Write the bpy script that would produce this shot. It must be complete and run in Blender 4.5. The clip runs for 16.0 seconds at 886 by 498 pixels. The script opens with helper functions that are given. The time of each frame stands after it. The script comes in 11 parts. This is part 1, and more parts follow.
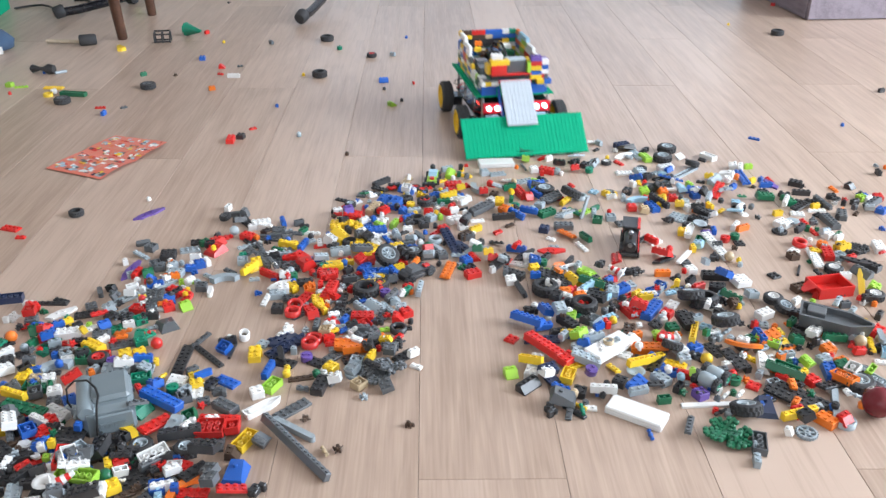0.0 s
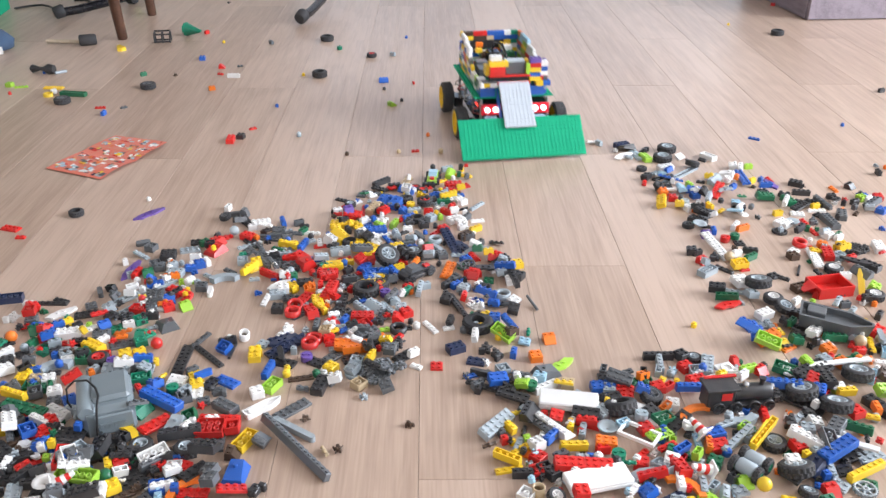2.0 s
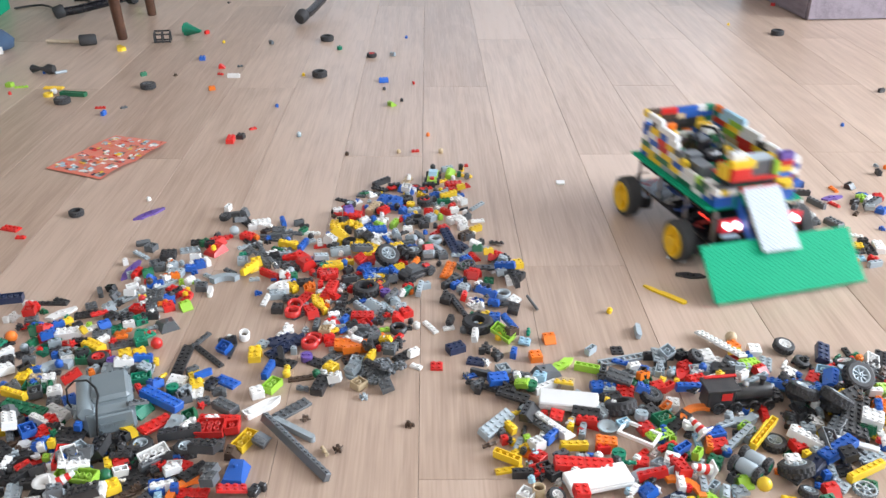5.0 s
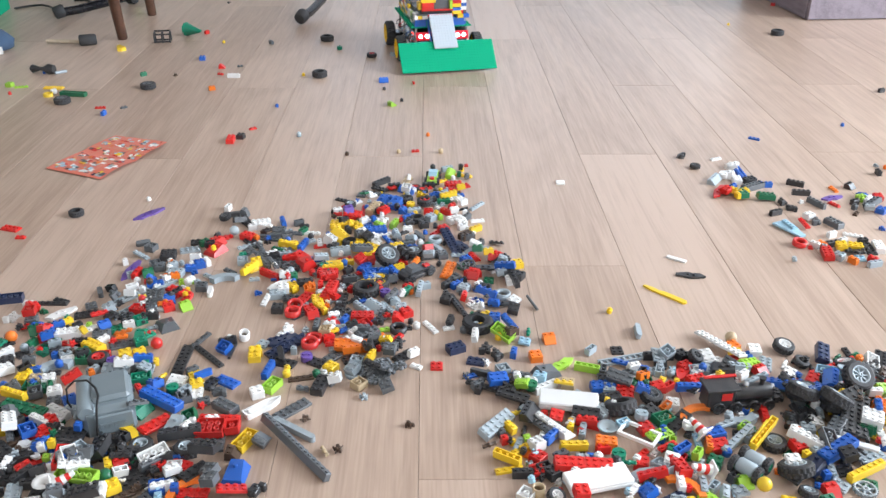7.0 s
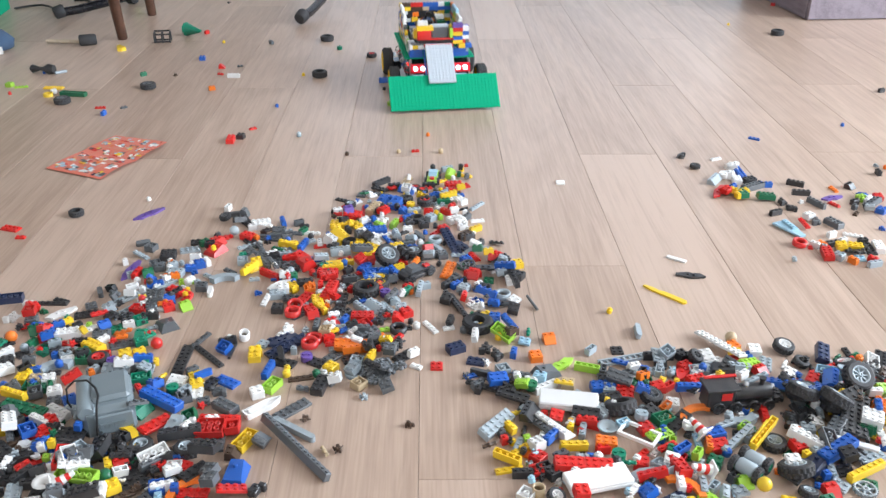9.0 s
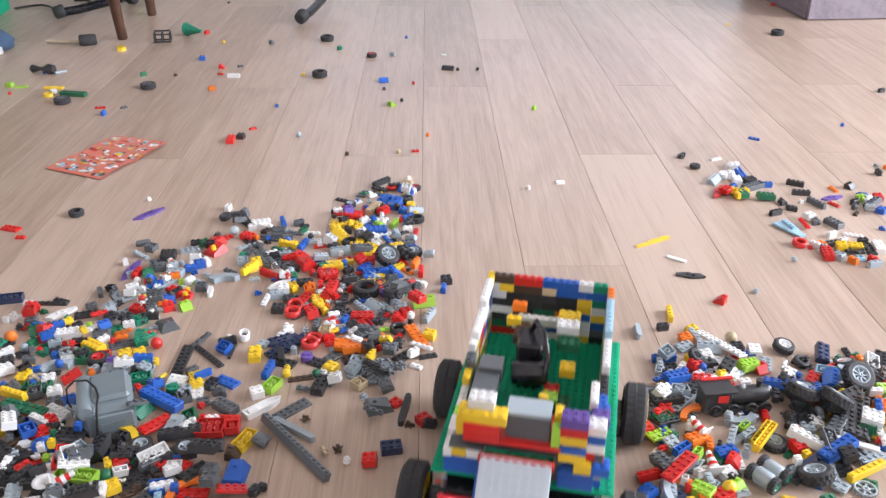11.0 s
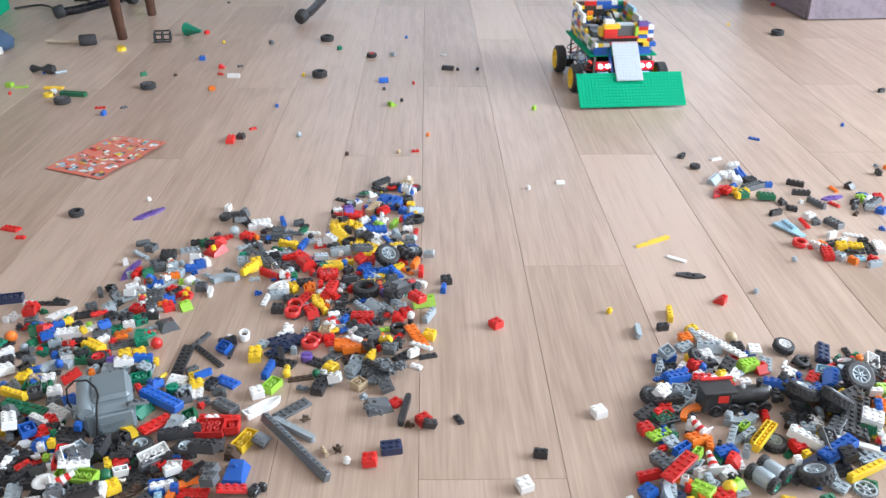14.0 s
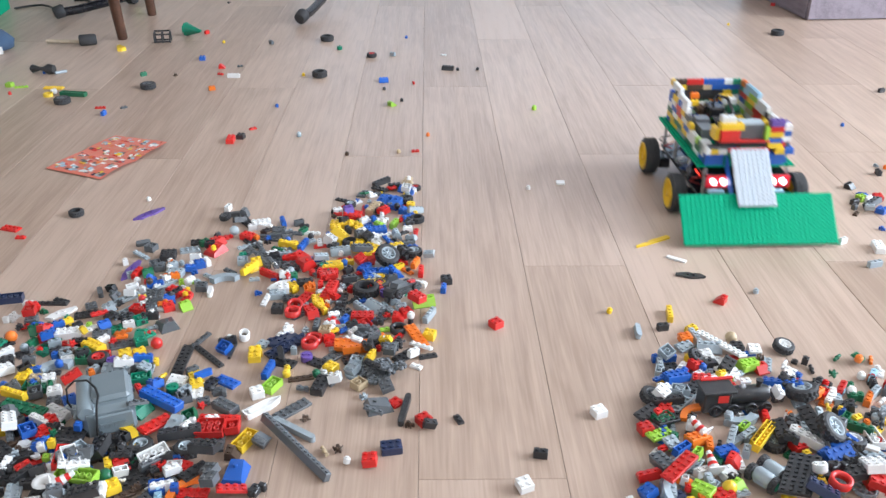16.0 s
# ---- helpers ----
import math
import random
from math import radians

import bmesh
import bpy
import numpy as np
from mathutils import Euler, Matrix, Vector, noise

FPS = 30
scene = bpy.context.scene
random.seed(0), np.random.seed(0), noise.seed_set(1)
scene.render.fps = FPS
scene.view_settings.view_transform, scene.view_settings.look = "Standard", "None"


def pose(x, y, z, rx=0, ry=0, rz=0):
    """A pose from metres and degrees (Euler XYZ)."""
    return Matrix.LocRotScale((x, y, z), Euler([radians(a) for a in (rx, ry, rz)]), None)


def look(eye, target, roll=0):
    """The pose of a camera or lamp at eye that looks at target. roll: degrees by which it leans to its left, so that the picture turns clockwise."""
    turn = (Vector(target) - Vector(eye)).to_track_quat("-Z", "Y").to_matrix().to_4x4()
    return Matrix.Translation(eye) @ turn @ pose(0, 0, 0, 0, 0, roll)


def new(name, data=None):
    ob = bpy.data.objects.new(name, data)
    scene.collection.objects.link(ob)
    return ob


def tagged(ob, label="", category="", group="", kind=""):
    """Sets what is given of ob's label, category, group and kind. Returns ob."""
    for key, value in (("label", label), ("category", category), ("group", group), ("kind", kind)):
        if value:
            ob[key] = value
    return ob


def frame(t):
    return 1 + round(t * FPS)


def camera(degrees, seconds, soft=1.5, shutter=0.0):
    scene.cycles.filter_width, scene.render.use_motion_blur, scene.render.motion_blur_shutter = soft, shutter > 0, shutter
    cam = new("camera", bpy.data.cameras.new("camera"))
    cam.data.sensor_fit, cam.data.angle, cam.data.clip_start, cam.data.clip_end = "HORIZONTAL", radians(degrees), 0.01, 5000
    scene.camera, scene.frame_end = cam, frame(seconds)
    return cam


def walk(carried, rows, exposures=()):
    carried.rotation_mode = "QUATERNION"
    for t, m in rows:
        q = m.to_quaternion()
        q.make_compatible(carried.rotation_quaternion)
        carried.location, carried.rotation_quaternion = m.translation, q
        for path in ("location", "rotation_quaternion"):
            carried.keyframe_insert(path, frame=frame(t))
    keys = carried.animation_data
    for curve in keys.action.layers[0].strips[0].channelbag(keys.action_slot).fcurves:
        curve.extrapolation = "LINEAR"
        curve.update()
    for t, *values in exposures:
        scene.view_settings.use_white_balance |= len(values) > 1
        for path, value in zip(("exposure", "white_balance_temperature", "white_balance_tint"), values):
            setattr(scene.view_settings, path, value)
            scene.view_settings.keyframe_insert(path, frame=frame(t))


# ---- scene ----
# a phone on a low stand looks down at a wooden floor
cam = camera(54.66, 16.0, soft=1.5, shutter=0.45)
EYE = Vector((0.0, 0.0, 0.6495))


def aim(down):
    a = radians(down)
    return look(EYE, EYE + Vector((0, math.cos(a), -math.sin(a))), 0.38)


walk(cam, [(0, aim(27.93)), (16, aim(27.93))],
     [(0, 0, 6350, 10), (2, 0.04, 6650, 14), (4, 0.03, 6600, 12), (9, 0, 6430, 10), (11.4, 0.03, 6600, 17), (12, 0.02, 6550, 15), (12.6, 0, 6350, 10), (16, 0, 6250, 10)])

# ---------------------------------------------------------------- light
world = bpy.data.worlds.new("sky")
scene.world = world
world.use_nodes = True
sky = world.node_tree.nodes.new("ShaderNodeTexSky")
sky.sky_type, sky.sun_disc = "NISHITA", False
sky.sun_elevation, sky.sun_rotation = radians(38), radians(60)
world.node_tree.links.new(sky.outputs[0], world.node_tree.nodes["Background"].inputs[0])
world.node_tree.nodes["Background"].inputs[1].default_value = 0.12


def room_light(name, x, y, z, w, h, rx, rz, watts, colour):
    """The sky's light through a window's opening; also makes the added fill lamp."""
    lamp = bpy.data.lights.new(name, "AREA")
    lamp.shape, lamp.size, lamp.size_y, lamp.energy, lamp.color = "RECTANGLE", w, h, watts, colour
    ob = new(name, lamp)
    ob.matrix_world = pose(x, y, z, rx, 0, rz)
    return ob


# windows in the far wall (behind the view's top edge) and the wall on the right, and an added fill behind the phone
room_light("window_light_far", 0.6, 5.44, 1.35, 3.0, 1.9, -90, 0, 14, (0.82, 0.905, 1.0))
room_light("window_light_side", 3.44, 1.0, 1.45, 2.6, 1.7, -90, -90, 266, (0.82, 0.908, 1.0))
# warm fill added to brighten the near side; no window is known there
room_light("fill_light_near", -0.3, -2.44, 1.5, 3.0, 1.7, 90, 0, 24, (0.98, 0.95, 0.90))
scene.view_settings.exposure = 0.0

# ---------------------------------------------------------------- materials
MATS = {}


def nodes_of(name):
    m = bpy.data.materials.new(name)
    m.use_nodes = True
    nt = m.node_tree
    return m, nt, nt.nodes["Principled BSDF"]


def link(nt, a, b):
    nt.links.new(a, b)


def plastic(name, rgb, rough=0.3, clear=0.0, metal=0.0, wear=0.10, spec=0.5):
    """Moulded toy plastic: slight tone drift, faint scuffs, a little dust."""
    if name in MATS:
        return MATS[name]
    m, nt, b = nodes_of(name)
    info = nt.nodes.new("ShaderNodeObjectInfo")
    co = nt.nodes.new("ShaderNodeTexCoord")
    n1 = nt.nodes.new("ShaderNodeTexNoise")
    n1.inputs["Scale"].default_value, n1.inputs["Detail"].default_value = 60, 3
    n2 = nt.nodes.new("ShaderNodeTexNoise")
    n2.inputs["Scale"].default_value, n2.inputs["Detail"].default_value = 900, 2
    link(nt, co.outputs["Object"], n1.inputs["Vector"])
    link(nt, co.outputs["Object"], n2.inputs["Vector"])
    hsv = nt.nodes.new("ShaderNodeHueSaturation")
    hsv.inputs["Color"].default_value = (*rgb, 1)
    val = nt.nodes.new("ShaderNodeMapRange")
    val.inputs["To Min"].default_value, val.inputs["To Max"].default_value = 0.86, 1.12
    link(nt, info.outputs["Random"], val.inputs["Value"])
    link(nt, val.outputs[0], hsv.inputs["Value"])
    mix = nt.nodes.new("ShaderNodeMix")
    mix.data_type = "RGBA"
    mix.inputs["B"].default_value = (min(1, rgb[0] * 0.8 + 0.06), min(1, rgb[1] * 0.8 + 0.055), min(1, rgb[2] * 0.8 + 0.05), 1)
    ramp = nt.nodes.new("ShaderNodeMapRange")
    ramp.inputs["From Min"].default_value, ramp.inputs["From Max"].default_value = 0.45, 0.8
    ramp.inputs["To Max"].default_value = wear * 4
    link(nt, n1.outputs["Fac"], ramp.inputs["Value"])
    link(nt, ramp.outputs[0], mix.inputs["Factor"])
    link(nt, hsv.outputs[0], mix.inputs["A"])
    link(nt, mix.outputs["Result"], b.inputs["Base Color"])
    rr = nt.nodes.new("ShaderNodeMapRange")
    rr.inputs["To Min"].default_value, rr.inputs["To Max"].default_value = rough - 0.07, rough + 0.16
    link(nt, n1.outputs["Fac"], rr.inputs["Value"])
    link(nt, rr.outputs[0], b.inputs["Roughness"])
    bump = nt.nodes.new("ShaderNodeBump")
    bump.inputs["Strength"].default_value, bump.inputs["Distance"].default_value = 0.08, 0.0004
    link(nt, n2.outputs["Fac"], bump.inputs["Height"])
    link(nt, bump.outputs[0], b.inputs["Normal"])
    b.inputs["Metallic"].default_value = metal
    b.inputs["Specular IOR Level"].default_value = spec
    if clear:
        b.inputs["Transmission Weight"].default_value = clear
    MATS[name] = m
    return m


COLOUR = {
    "r": ("red", (0.62, 0.022, 0.018)), "w": ("white", (0.80, 0.80, 0.79)), "k": ("black", (0.034, 0.034, 0.037)),
    "y": ("yellow", (0.84, 0.56, 0.03)), "b": ("blue", (0.02, 0.115, 0.47)), "g": ("dark_green", (0.012, 0.15, 0.07)),
    "l": ("lime", (0.34, 0.60, 0.06)), "o": ("orange", (0.80, 0.19, 0.02)), "a": ("light_grey", (0.36, 0.42, 0.46)),
    "d": ("dark_grey", (0.11, 0.12, 0.13)), "n": ("brown", (0.075, 0.045, 0.03)), "t": ("tan", (0.56, 0.43, 0.27)),
    "p": ("purple", (0.14, 0.08, 0.33)), "c": ("clear", (0.62, 0.74, 0.80)), "e": ("teal_green", (0.01, 0.24, 0.14)),
    "m": ("navy", (0.018, 0.03, 0.08)), "z": ("pale_blue", (0.36, 0.58, 0.72)),
}
SAY = {"r": "bright red", "w": "white", "k": "black", "y": "yellow", "b": "blue", "g": "dark green", "l": "lime green",
       "o": "orange", "a": "light grey", "d": "dark grey", "n": "brown", "t": "tan", "p": "purple", "c": "clear",
       "e": "teal green", "m": "dark navy", "z": "pale blue"}


def col(c):
    name, rgb = COLOUR[c]
    return plastic("plastic_" + name, rgb, 0.3, 0.55 if c == "c" else 0.0)


GREEN_PLATE = plastic("plastic_baseplate_green", (0.0, 0.37, 0.195), 0.55, 0.0, 0.0, 0.015, 0.2)
RIM_YELLOW = plastic("plastic_rim_yellow", (0.85, 0.53, 0.01), 0.4)
RUBBER = plastic("rubber_black", (0.034, 0.034, 0.037), 0.62)
STEEL = plastic("steel", (0.55, 0.56, 0.58), 0.3, 0, 1.0)
ACRYLIC = plastic("dark_acrylic", (0.012, 0.012, 0.016), 0.15)
SMOKE_GREY = plastic("plastic_housing_grey", (0.19, 0.235, 0.26), 0.33)
LIGHT_PLATE = plastic("plastic_plate_grey", (0.56, 0.62, 0.68), 0.35)
CABLE = plastic("cable_black", (0.012, 0.012, 0.013), 0.5)
FABRIC = plastic("fabric_blue", (0.05, 0.09, 0.16), 0.9)


def glow(name, rgb, strength):
    m, nt, b = nodes_of(name)
    b.inputs["Base Color"].default_value = (*rgb, 1)
    b.inputs["Emission Color"].default_value = (*rgb, 1)
    b.inputs["Emission Strength"].default_value = strength
    return m


LED = glow("led_white", (1.0, 0.88, 0.9), 6)
LED_BOARD = plastic("circuit_board_red", (0.72, 0.02, 0.04), 0.35)


def wood(name, light, dark, scale, rough, vary):
    """Brushed boards: fine fibres along y, broad cathedral figure, tone drift from board to board."""
    m, nt, b = nodes_of(name)
    co = nt.nodes.new("ShaderNodeTexCoord")
    info = nt.nodes.new("ShaderNodeObjectInfo")
    shift = nt.nodes.new("ShaderNodeVectorMath")
    shift.operation = "MULTIPLY_ADD"
    comb = nt.nodes.new("ShaderNodeCombineXYZ")
    for k in ("X", "Y", "Z"):
        link(nt, info.outputs["Random"], comb.inputs[k])
    link(nt, comb.outputs[0], shift.inputs[0])
    shift.inputs[1].default_value = (37, 91, 17)
    link(nt, co.outputs["Object"], shift.inputs[2])

    def noise_at(sx, sy, sc, detail, dist=0.0):
        mp = nt.nodes.new("ShaderNodeMapping")
        mp.inputs["Scale"].default_value = (sx, sy, sx)
        link(nt, shift.outputs[0], mp.inputs["Vector"])
        n = nt.nodes.new("ShaderNodeTexNoise")
        n.inputs["Scale"].default_value, n.inputs["Detail"].default_value, n.inputs["Distortion"].default_value = sc, detail, dist
        link(nt, mp.outputs[0], n.inputs["Vector"])
        return n.outputs["Fac"]

    fibre = noise_at(1, 0.03, 300 * scale, 5, 0.3)
    streak = noise_at(1, 0.05, 34 * scale, 6, 1.2)
    broad = noise_at(1, 0.22, 9 * scale, 3, 1.5)
    vein = noise_at(1, 0.06, 110 * scale, 3, 0.9)
    figure = nt.nodes.new("ShaderNodeTexWave")
    figure.wave_type, figure.bands_direction = "BANDS", "X"
    mp = nt.nodes.new("ShaderNodeMapping")
    mp.inputs["Scale"].default_value = (1, 0.09, 1)
    link(nt, shift.outputs[0], mp.inputs["Vector"])
    link(nt, mp.outputs[0], figure.inputs["Vector"])
    figure.inputs["Scale"].default_value, figure.inputs["Distortion"].default_value = 9 * scale, 14
    figure.inputs["Detail"].default_value, figure.inputs["Detail Scale"].default_value = 2, 0.7

    def maths(op, a, bb):
        n = nt.nodes.new("ShaderNodeMath")
        n.operation = op
        for i, v in enumerate((a, bb)):
            if isinstance(v, (int, float)):
                n.inputs[i].default_value = v
            else:
                link(nt, v, n.inputs[i])
        return n.outputs[0]

    g = maths("ADD", maths("MULTIPLY", fibre, 0.36), maths("MULTIPLY", streak, 0.12))
    g = maths("ADD", g, maths("ADD", maths("MULTIPLY", figure.outputs["Fac"], 0.05), maths("MULTIPLY", vein, 0.27)))
    g = maths("ADD", g, maths("MULTIPLY", broad, 0.40))
    g = maths("ADD", g, maths("MULTIPLY", maths("SUBTRACT", info.outputs["Random"], 0.5), vary))
    ramp = nt.nodes.new("ShaderNodeValToRGB")
    ramp.color_ramp.elements[0].position, ramp.color_ramp.elements[0].color = 0.44, (*dark, 1)
    ramp.color_ramp.elements[1].position, ramp.color_ramp.elements[1].color = 0.73, (*light, 1)
    link(nt, g, ramp.inputs["Fac"])
    link(nt, ramp.outputs[0], b.inputs["Base Color"])
    rr = nt.nodes.new("ShaderNodeMapRange")
    rr.inputs["To Min"].default_value, rr.inputs["To Max"].default_value = rough - 0.08, rough + 0.12
    link(nt, streak, rr.inputs["Value"])
    link(nt, rr.outputs[0], b.inputs["Roughness"])
    bump = nt.nodes.new("ShaderNodeBump")
    bump.inputs["Strength"].default_value, bump.inputs["Distance"].default_value = 0.12, 0.0006
    link(nt, g, bump.inputs["Height"])
    link(nt, bump.outputs[0], b.inputs["Normal"])
    return m


OAK = wood("oak_boards", (0.53, 0.398, 0.318), (0.365, 0.260, 0.197), 1.0, 0.34, 0.22)
WALNUT = wood("walnut", (0.12, 0.055, 0.032), (0.05, 0.022, 0.014), 1.6, 0.42, 0.1)
GREYWOOD = wood("weathered_boards", (0.25, 0.21, 0.24), (0.13, 0.10, 0.125), 1.2, 0.6, 0.2)


def plaster(name, rgb):
    m, nt, b = nodes_of(name)
    n = nt.nodes.new("ShaderNodeTexNoise")
    n.inputs["Scale"].default_value, n.inputs["Detail"].default_value = 35, 5
    mr = nt.nodes.new("ShaderNodeMix")
    mr.data_type = "RGBA"
    mr.inputs["A"].default_value, mr.inputs["B"].default_value = (*[v * 0.93 for v in rgb], 1), (*rgb, 1)
    link(nt, n.outputs["Fac"], mr.inputs["Factor"])
    link(nt, mr.outputs["Result"], b.inputs["Base Color"])
    bump = nt.nodes.new("ShaderNodeBump")
    bump.inputs["Strength"].default_value, bump.inputs["Distance"].default_value = 0.1, 0.002
    link(nt, n.outputs["Fac"], bump.inputs["Height"])
    link(nt, bump.outputs[0], b.inputs["Normal"])
    b.inputs["Roughness"].default_value = 0.85
    return m


WALL = plaster("wall_paint", (0.78, 0.77, 0.75))
SEAM = plaster("subfloor", (0.24, 0.17, 0.12))


# ---------------------------------------------------------------- mesh tools
class Shape:
    """Collects faces of one mesh."""

    def __init__(self):
        self.v, self.f, self.s, self.m = [], [], [], []
        self.slot = 0

    def add(self, verts, faces, smooth=False):
        k = len(self.v)
        self.v += [tuple(p) for p in verts]
        self.f += [tuple(i + k for i in f) for f in faces]
        self.s += [smooth] * len(faces)
        self.m += [self.slot] * len(faces)
        return self

    def box(self, x0, x1, y0, y1, z0, z1, c=0.0):
        """A block; c chamfers its upper and upright edges."""
        if not c:
            return self.add([(x, y, z) for z in (z0, z1) for x, y in ((x0, y0), (x1, y0), (x1, y1), (x0, y1))],
                            [(3, 2, 1, 0), (4, 5, 6, 7), (0, 1, 5, 4), (1, 2, 6, 5), (2, 3, 7, 6), (3, 0, 4, 7)])
        o = [(x0 + c, y0), (x1 - c, y0), (x1, y0 + c), (x1, y1 - c), (x1 - c, y1), (x0 + c, y1), (x0, y1 - c), (x0, y0 + c)]
        i = [(min(max(x, x0 + c), x1 - c), min(max(y, y0 + c), y1 - c)) for x, y in o]
        v = [(*p, z0) for p in o] + [(*p, z1 - c) for p in o] + [(*p, z1) for p in i]
        f = [tuple(range(7, -1, -1)), tuple(range(16, 24))]
        for r in (0, 8):
            f += [(r + k, r + (k + 1) % 8, r + 8 + (k + 1) % 8, r + 8 + k) for k in range(8)]
        return self.add(v, f)

    def turned(self, prof, n=16, m=None, close=True):
        """A solid of revolution about z from (radius, height) pairs."""
        m = m or Matrix()
        v = [m @ Vector((r * math.cos(2 * math.pi * k / n), r * math.sin(2 * math.pi * k / n), z)) for r, z in prof for k in range(n)]
        f = [(a * n + k, a * n + (k + 1) % n, (a + 1) * n + (k + 1) % n, (a + 1) * n + k) for a in range(len(prof) - 1) for k in range(n)]
        self.add(v, f, True)
        if close:
            e = (len(prof) - 1) * n
            self.add([v[k] for k in range(n)], [tuple(range(n - 1, -1, -1))])
            self.add([v[e + k] for k in range(n)], [tuple(range(n))])
        return self

    def cyl(self, x, y, z0, z1, r, n=10):
        return self.turned([(r, z0), (r, z1)], n, Matrix.Translation((x, y, 0)))

    def prism(self, poly, t, m=None):
        """An outline in x, y raised by t."""
        m = m or Matrix()
        n = len(poly)
        v = [m @ Vector((x, y, 0)) for x, y in poly] + [m @ Vector((x, y, t)) for x, y in poly]
        return self.add(v, [tuple(range(n - 1, -1, -1)), tuple(range(n, 2 * n))] + [(k, (k + 1) % n, n + (k + 1) % n, n + k) for k in range(n)])

    def tube(self, pts, r, n=7):
        pts = [Vector(p) for p in pts]
        v = []
        for i, p in enumerate(pts):
            d = (pts[min(i + 1, len(pts) - 1)] - pts[max(i - 1, 0)]).normalized()
            q = d.to_track_quat("Z", "Y")
            v += [p + q @ Vector((r * math.cos(2 * math.pi * k / n), r * math.sin(2 * math.pi * k / n), 0)) for k in range(n)]
        f = [(a * n + k, a * n + (k + 1) % n, (a + 1) * n + (k + 1) % n, (a + 1) * n + k) for a in range(len(pts) - 1) for k in range(n)]
        self.add(v, f, True)
        e = (len(pts) - 1) * n
        return self.add(v[:n] + v[e:], [tuple(range(n - 1, -1, -1)), tuple(range(n, 2 * n))])

    def mesh(self, name, *mats):
        me = bpy.data.meshes.new(name)
        me.from_pydata(self.v, [], self.f)
        me.polygons.foreach_set("use_smooth", self.s)
        me.polygons.foreach_set("material_index", self.m)
        for m in mats:
            me.materials.append(m)
        me.update()
        return me


def part(name, shape, mat, parent, label="", at=None):
    """One mesh object under a thing or a part."""
    me = shape if isinstance(shape, bpy.types.Mesh) else shape.mesh(name, *(mat if isinstance(mat, tuple) else (mat,)))
    ob = new(name, me)
    ob.parent = parent
    if at is not None:
        ob.matrix_basis = at
    return tagged(ob, label) if label else ob


def thing(name, shape, mat, at, label, category, group=""):
    me = shape if isinstance(shape, bpy.types.Mesh) else shape.mesh(name, *(mat if isinstance(mat, tuple) else (mat,)))
    ob = new(name, me)
    ob.matrix_basis = at
    return tagged(ob, label, category, group)


def empty(name, at, label, category, group=""):
    ob = new(name)
    ob.matrix_basis = at
    return tagged(ob, label, category, group)


def structure(name, shape, mat, label, category):
    ob = new(name, shape.mesh(name, mat))
    return tagged(ob, label, category, "", "structure")


# ---------------------------------------------------------------- the room
def room():
    floor = structure("floor", Shape().box(-3.5, 3.5, -2.5, 5.5, -0.09, -0.016), SEAM, "light oak plank floor with fine dark joints", "floor")
    w, n, span = 0.16, 0, 1.40
    tilt = pose(0, 0, 0, 0, 0, 1.1)
    for c in range(-22, 22):
        x0 = -0.0115 + c * w
        y = 0.697 + (c * 0.4705) % span - 4 * span
        while y < 5.42:
            a, b = max(y, -2.42), min(y + span, 5.42)
            if b - a > 0.05 and -3.45 < x0 < 3.25:
                s = Shape().box(-w / 2 + 0.00025, w / 2 - 0.00025, -(b - a) / 2 + 0.0002, (b - a) / 2 - 0.0002, -0.014, 0.0, 0.0004)
                ob = part("plank", s, OAK, floor, "", tilt @ pose(x0 + w / 2, (a + b) / 2, 0))
            y += span
    t, hgt = 0.2, 2.55

    def wall_with_hole(name, length, hole, at):
        x0, x1, z0, z1 = hole
        s = Shape()
        for q in ((-length / 2, x0, 0, hgt), (x1, length / 2, 0, hgt), (x0, x1, 0, z0), (x0, x1, z1, hgt)):
            s.box(q[0], q[1], 0, t, q[2], q[3])
        ob = structure(name, s, WALL, "plain off-white plaster wall", "wall")
        ob.matrix_world = at
        return ob

    wall_with_hole("wall_far", 7.4, (-0.95, 2.15, 0.3, 2.35), pose(0, 5.5, -0.016))
    wall_with_hole("wall_side", 8.0, (-0.90, 1.90, 0.55, 2.35), pose(3.5, 1.5, -0.016, 0, 0, -90))
    # this opening only goes with the added fill lamp
    wall_with_hole("wall_near", 7.4, (-1.25, 1.85, 0.6, 2.4), pose(0, -2.5, -0.016, 0, 0, 180))
    ob = structure("wall_left", Shape().box(-t, 0, -2.5, 5.5, 0, hgt), WALL, "plain off-white plaster wall", "wall")
    ob.matrix_world = pose(-3.5, 0, -0.016)
    structure("ceiling", Shape().box(-3.7, 3.7, -2.7, 5.7, hgt - 0.016, hgt + 0.15), WALL, "plain white ceiling", "ceiling")
    structure("ground", Shape().box(-60, 60, -60, 60, -0.5, -0.3), SEAM, "dull earth outside the house", "ground")


room()

# ---------------------------------------------------------------- toy parts
U, BH, PH = 0.008, 0.0096, 0.0032
MESH = {}


def studs(s, nx, ny, z, n=8):
    for i in range(nx):
        for j in range(ny):
            s.cyl((i - (nx - 1) / 2) * U, (j - (ny - 1) / 2) * U, z, z + 0.0018, 0.0024, n)


def solid(nx, ny, h, knobs=True):
    s = Shape().box(-nx * U / 2 + 1e-4, nx * U / 2 - 1e-4, -ny * U / 2 + 1e-4, ny * U / 2 - 1e-4, 0, h, 0.0004)
    if knobs:
        studs(s, nx, ny, h)
    return s


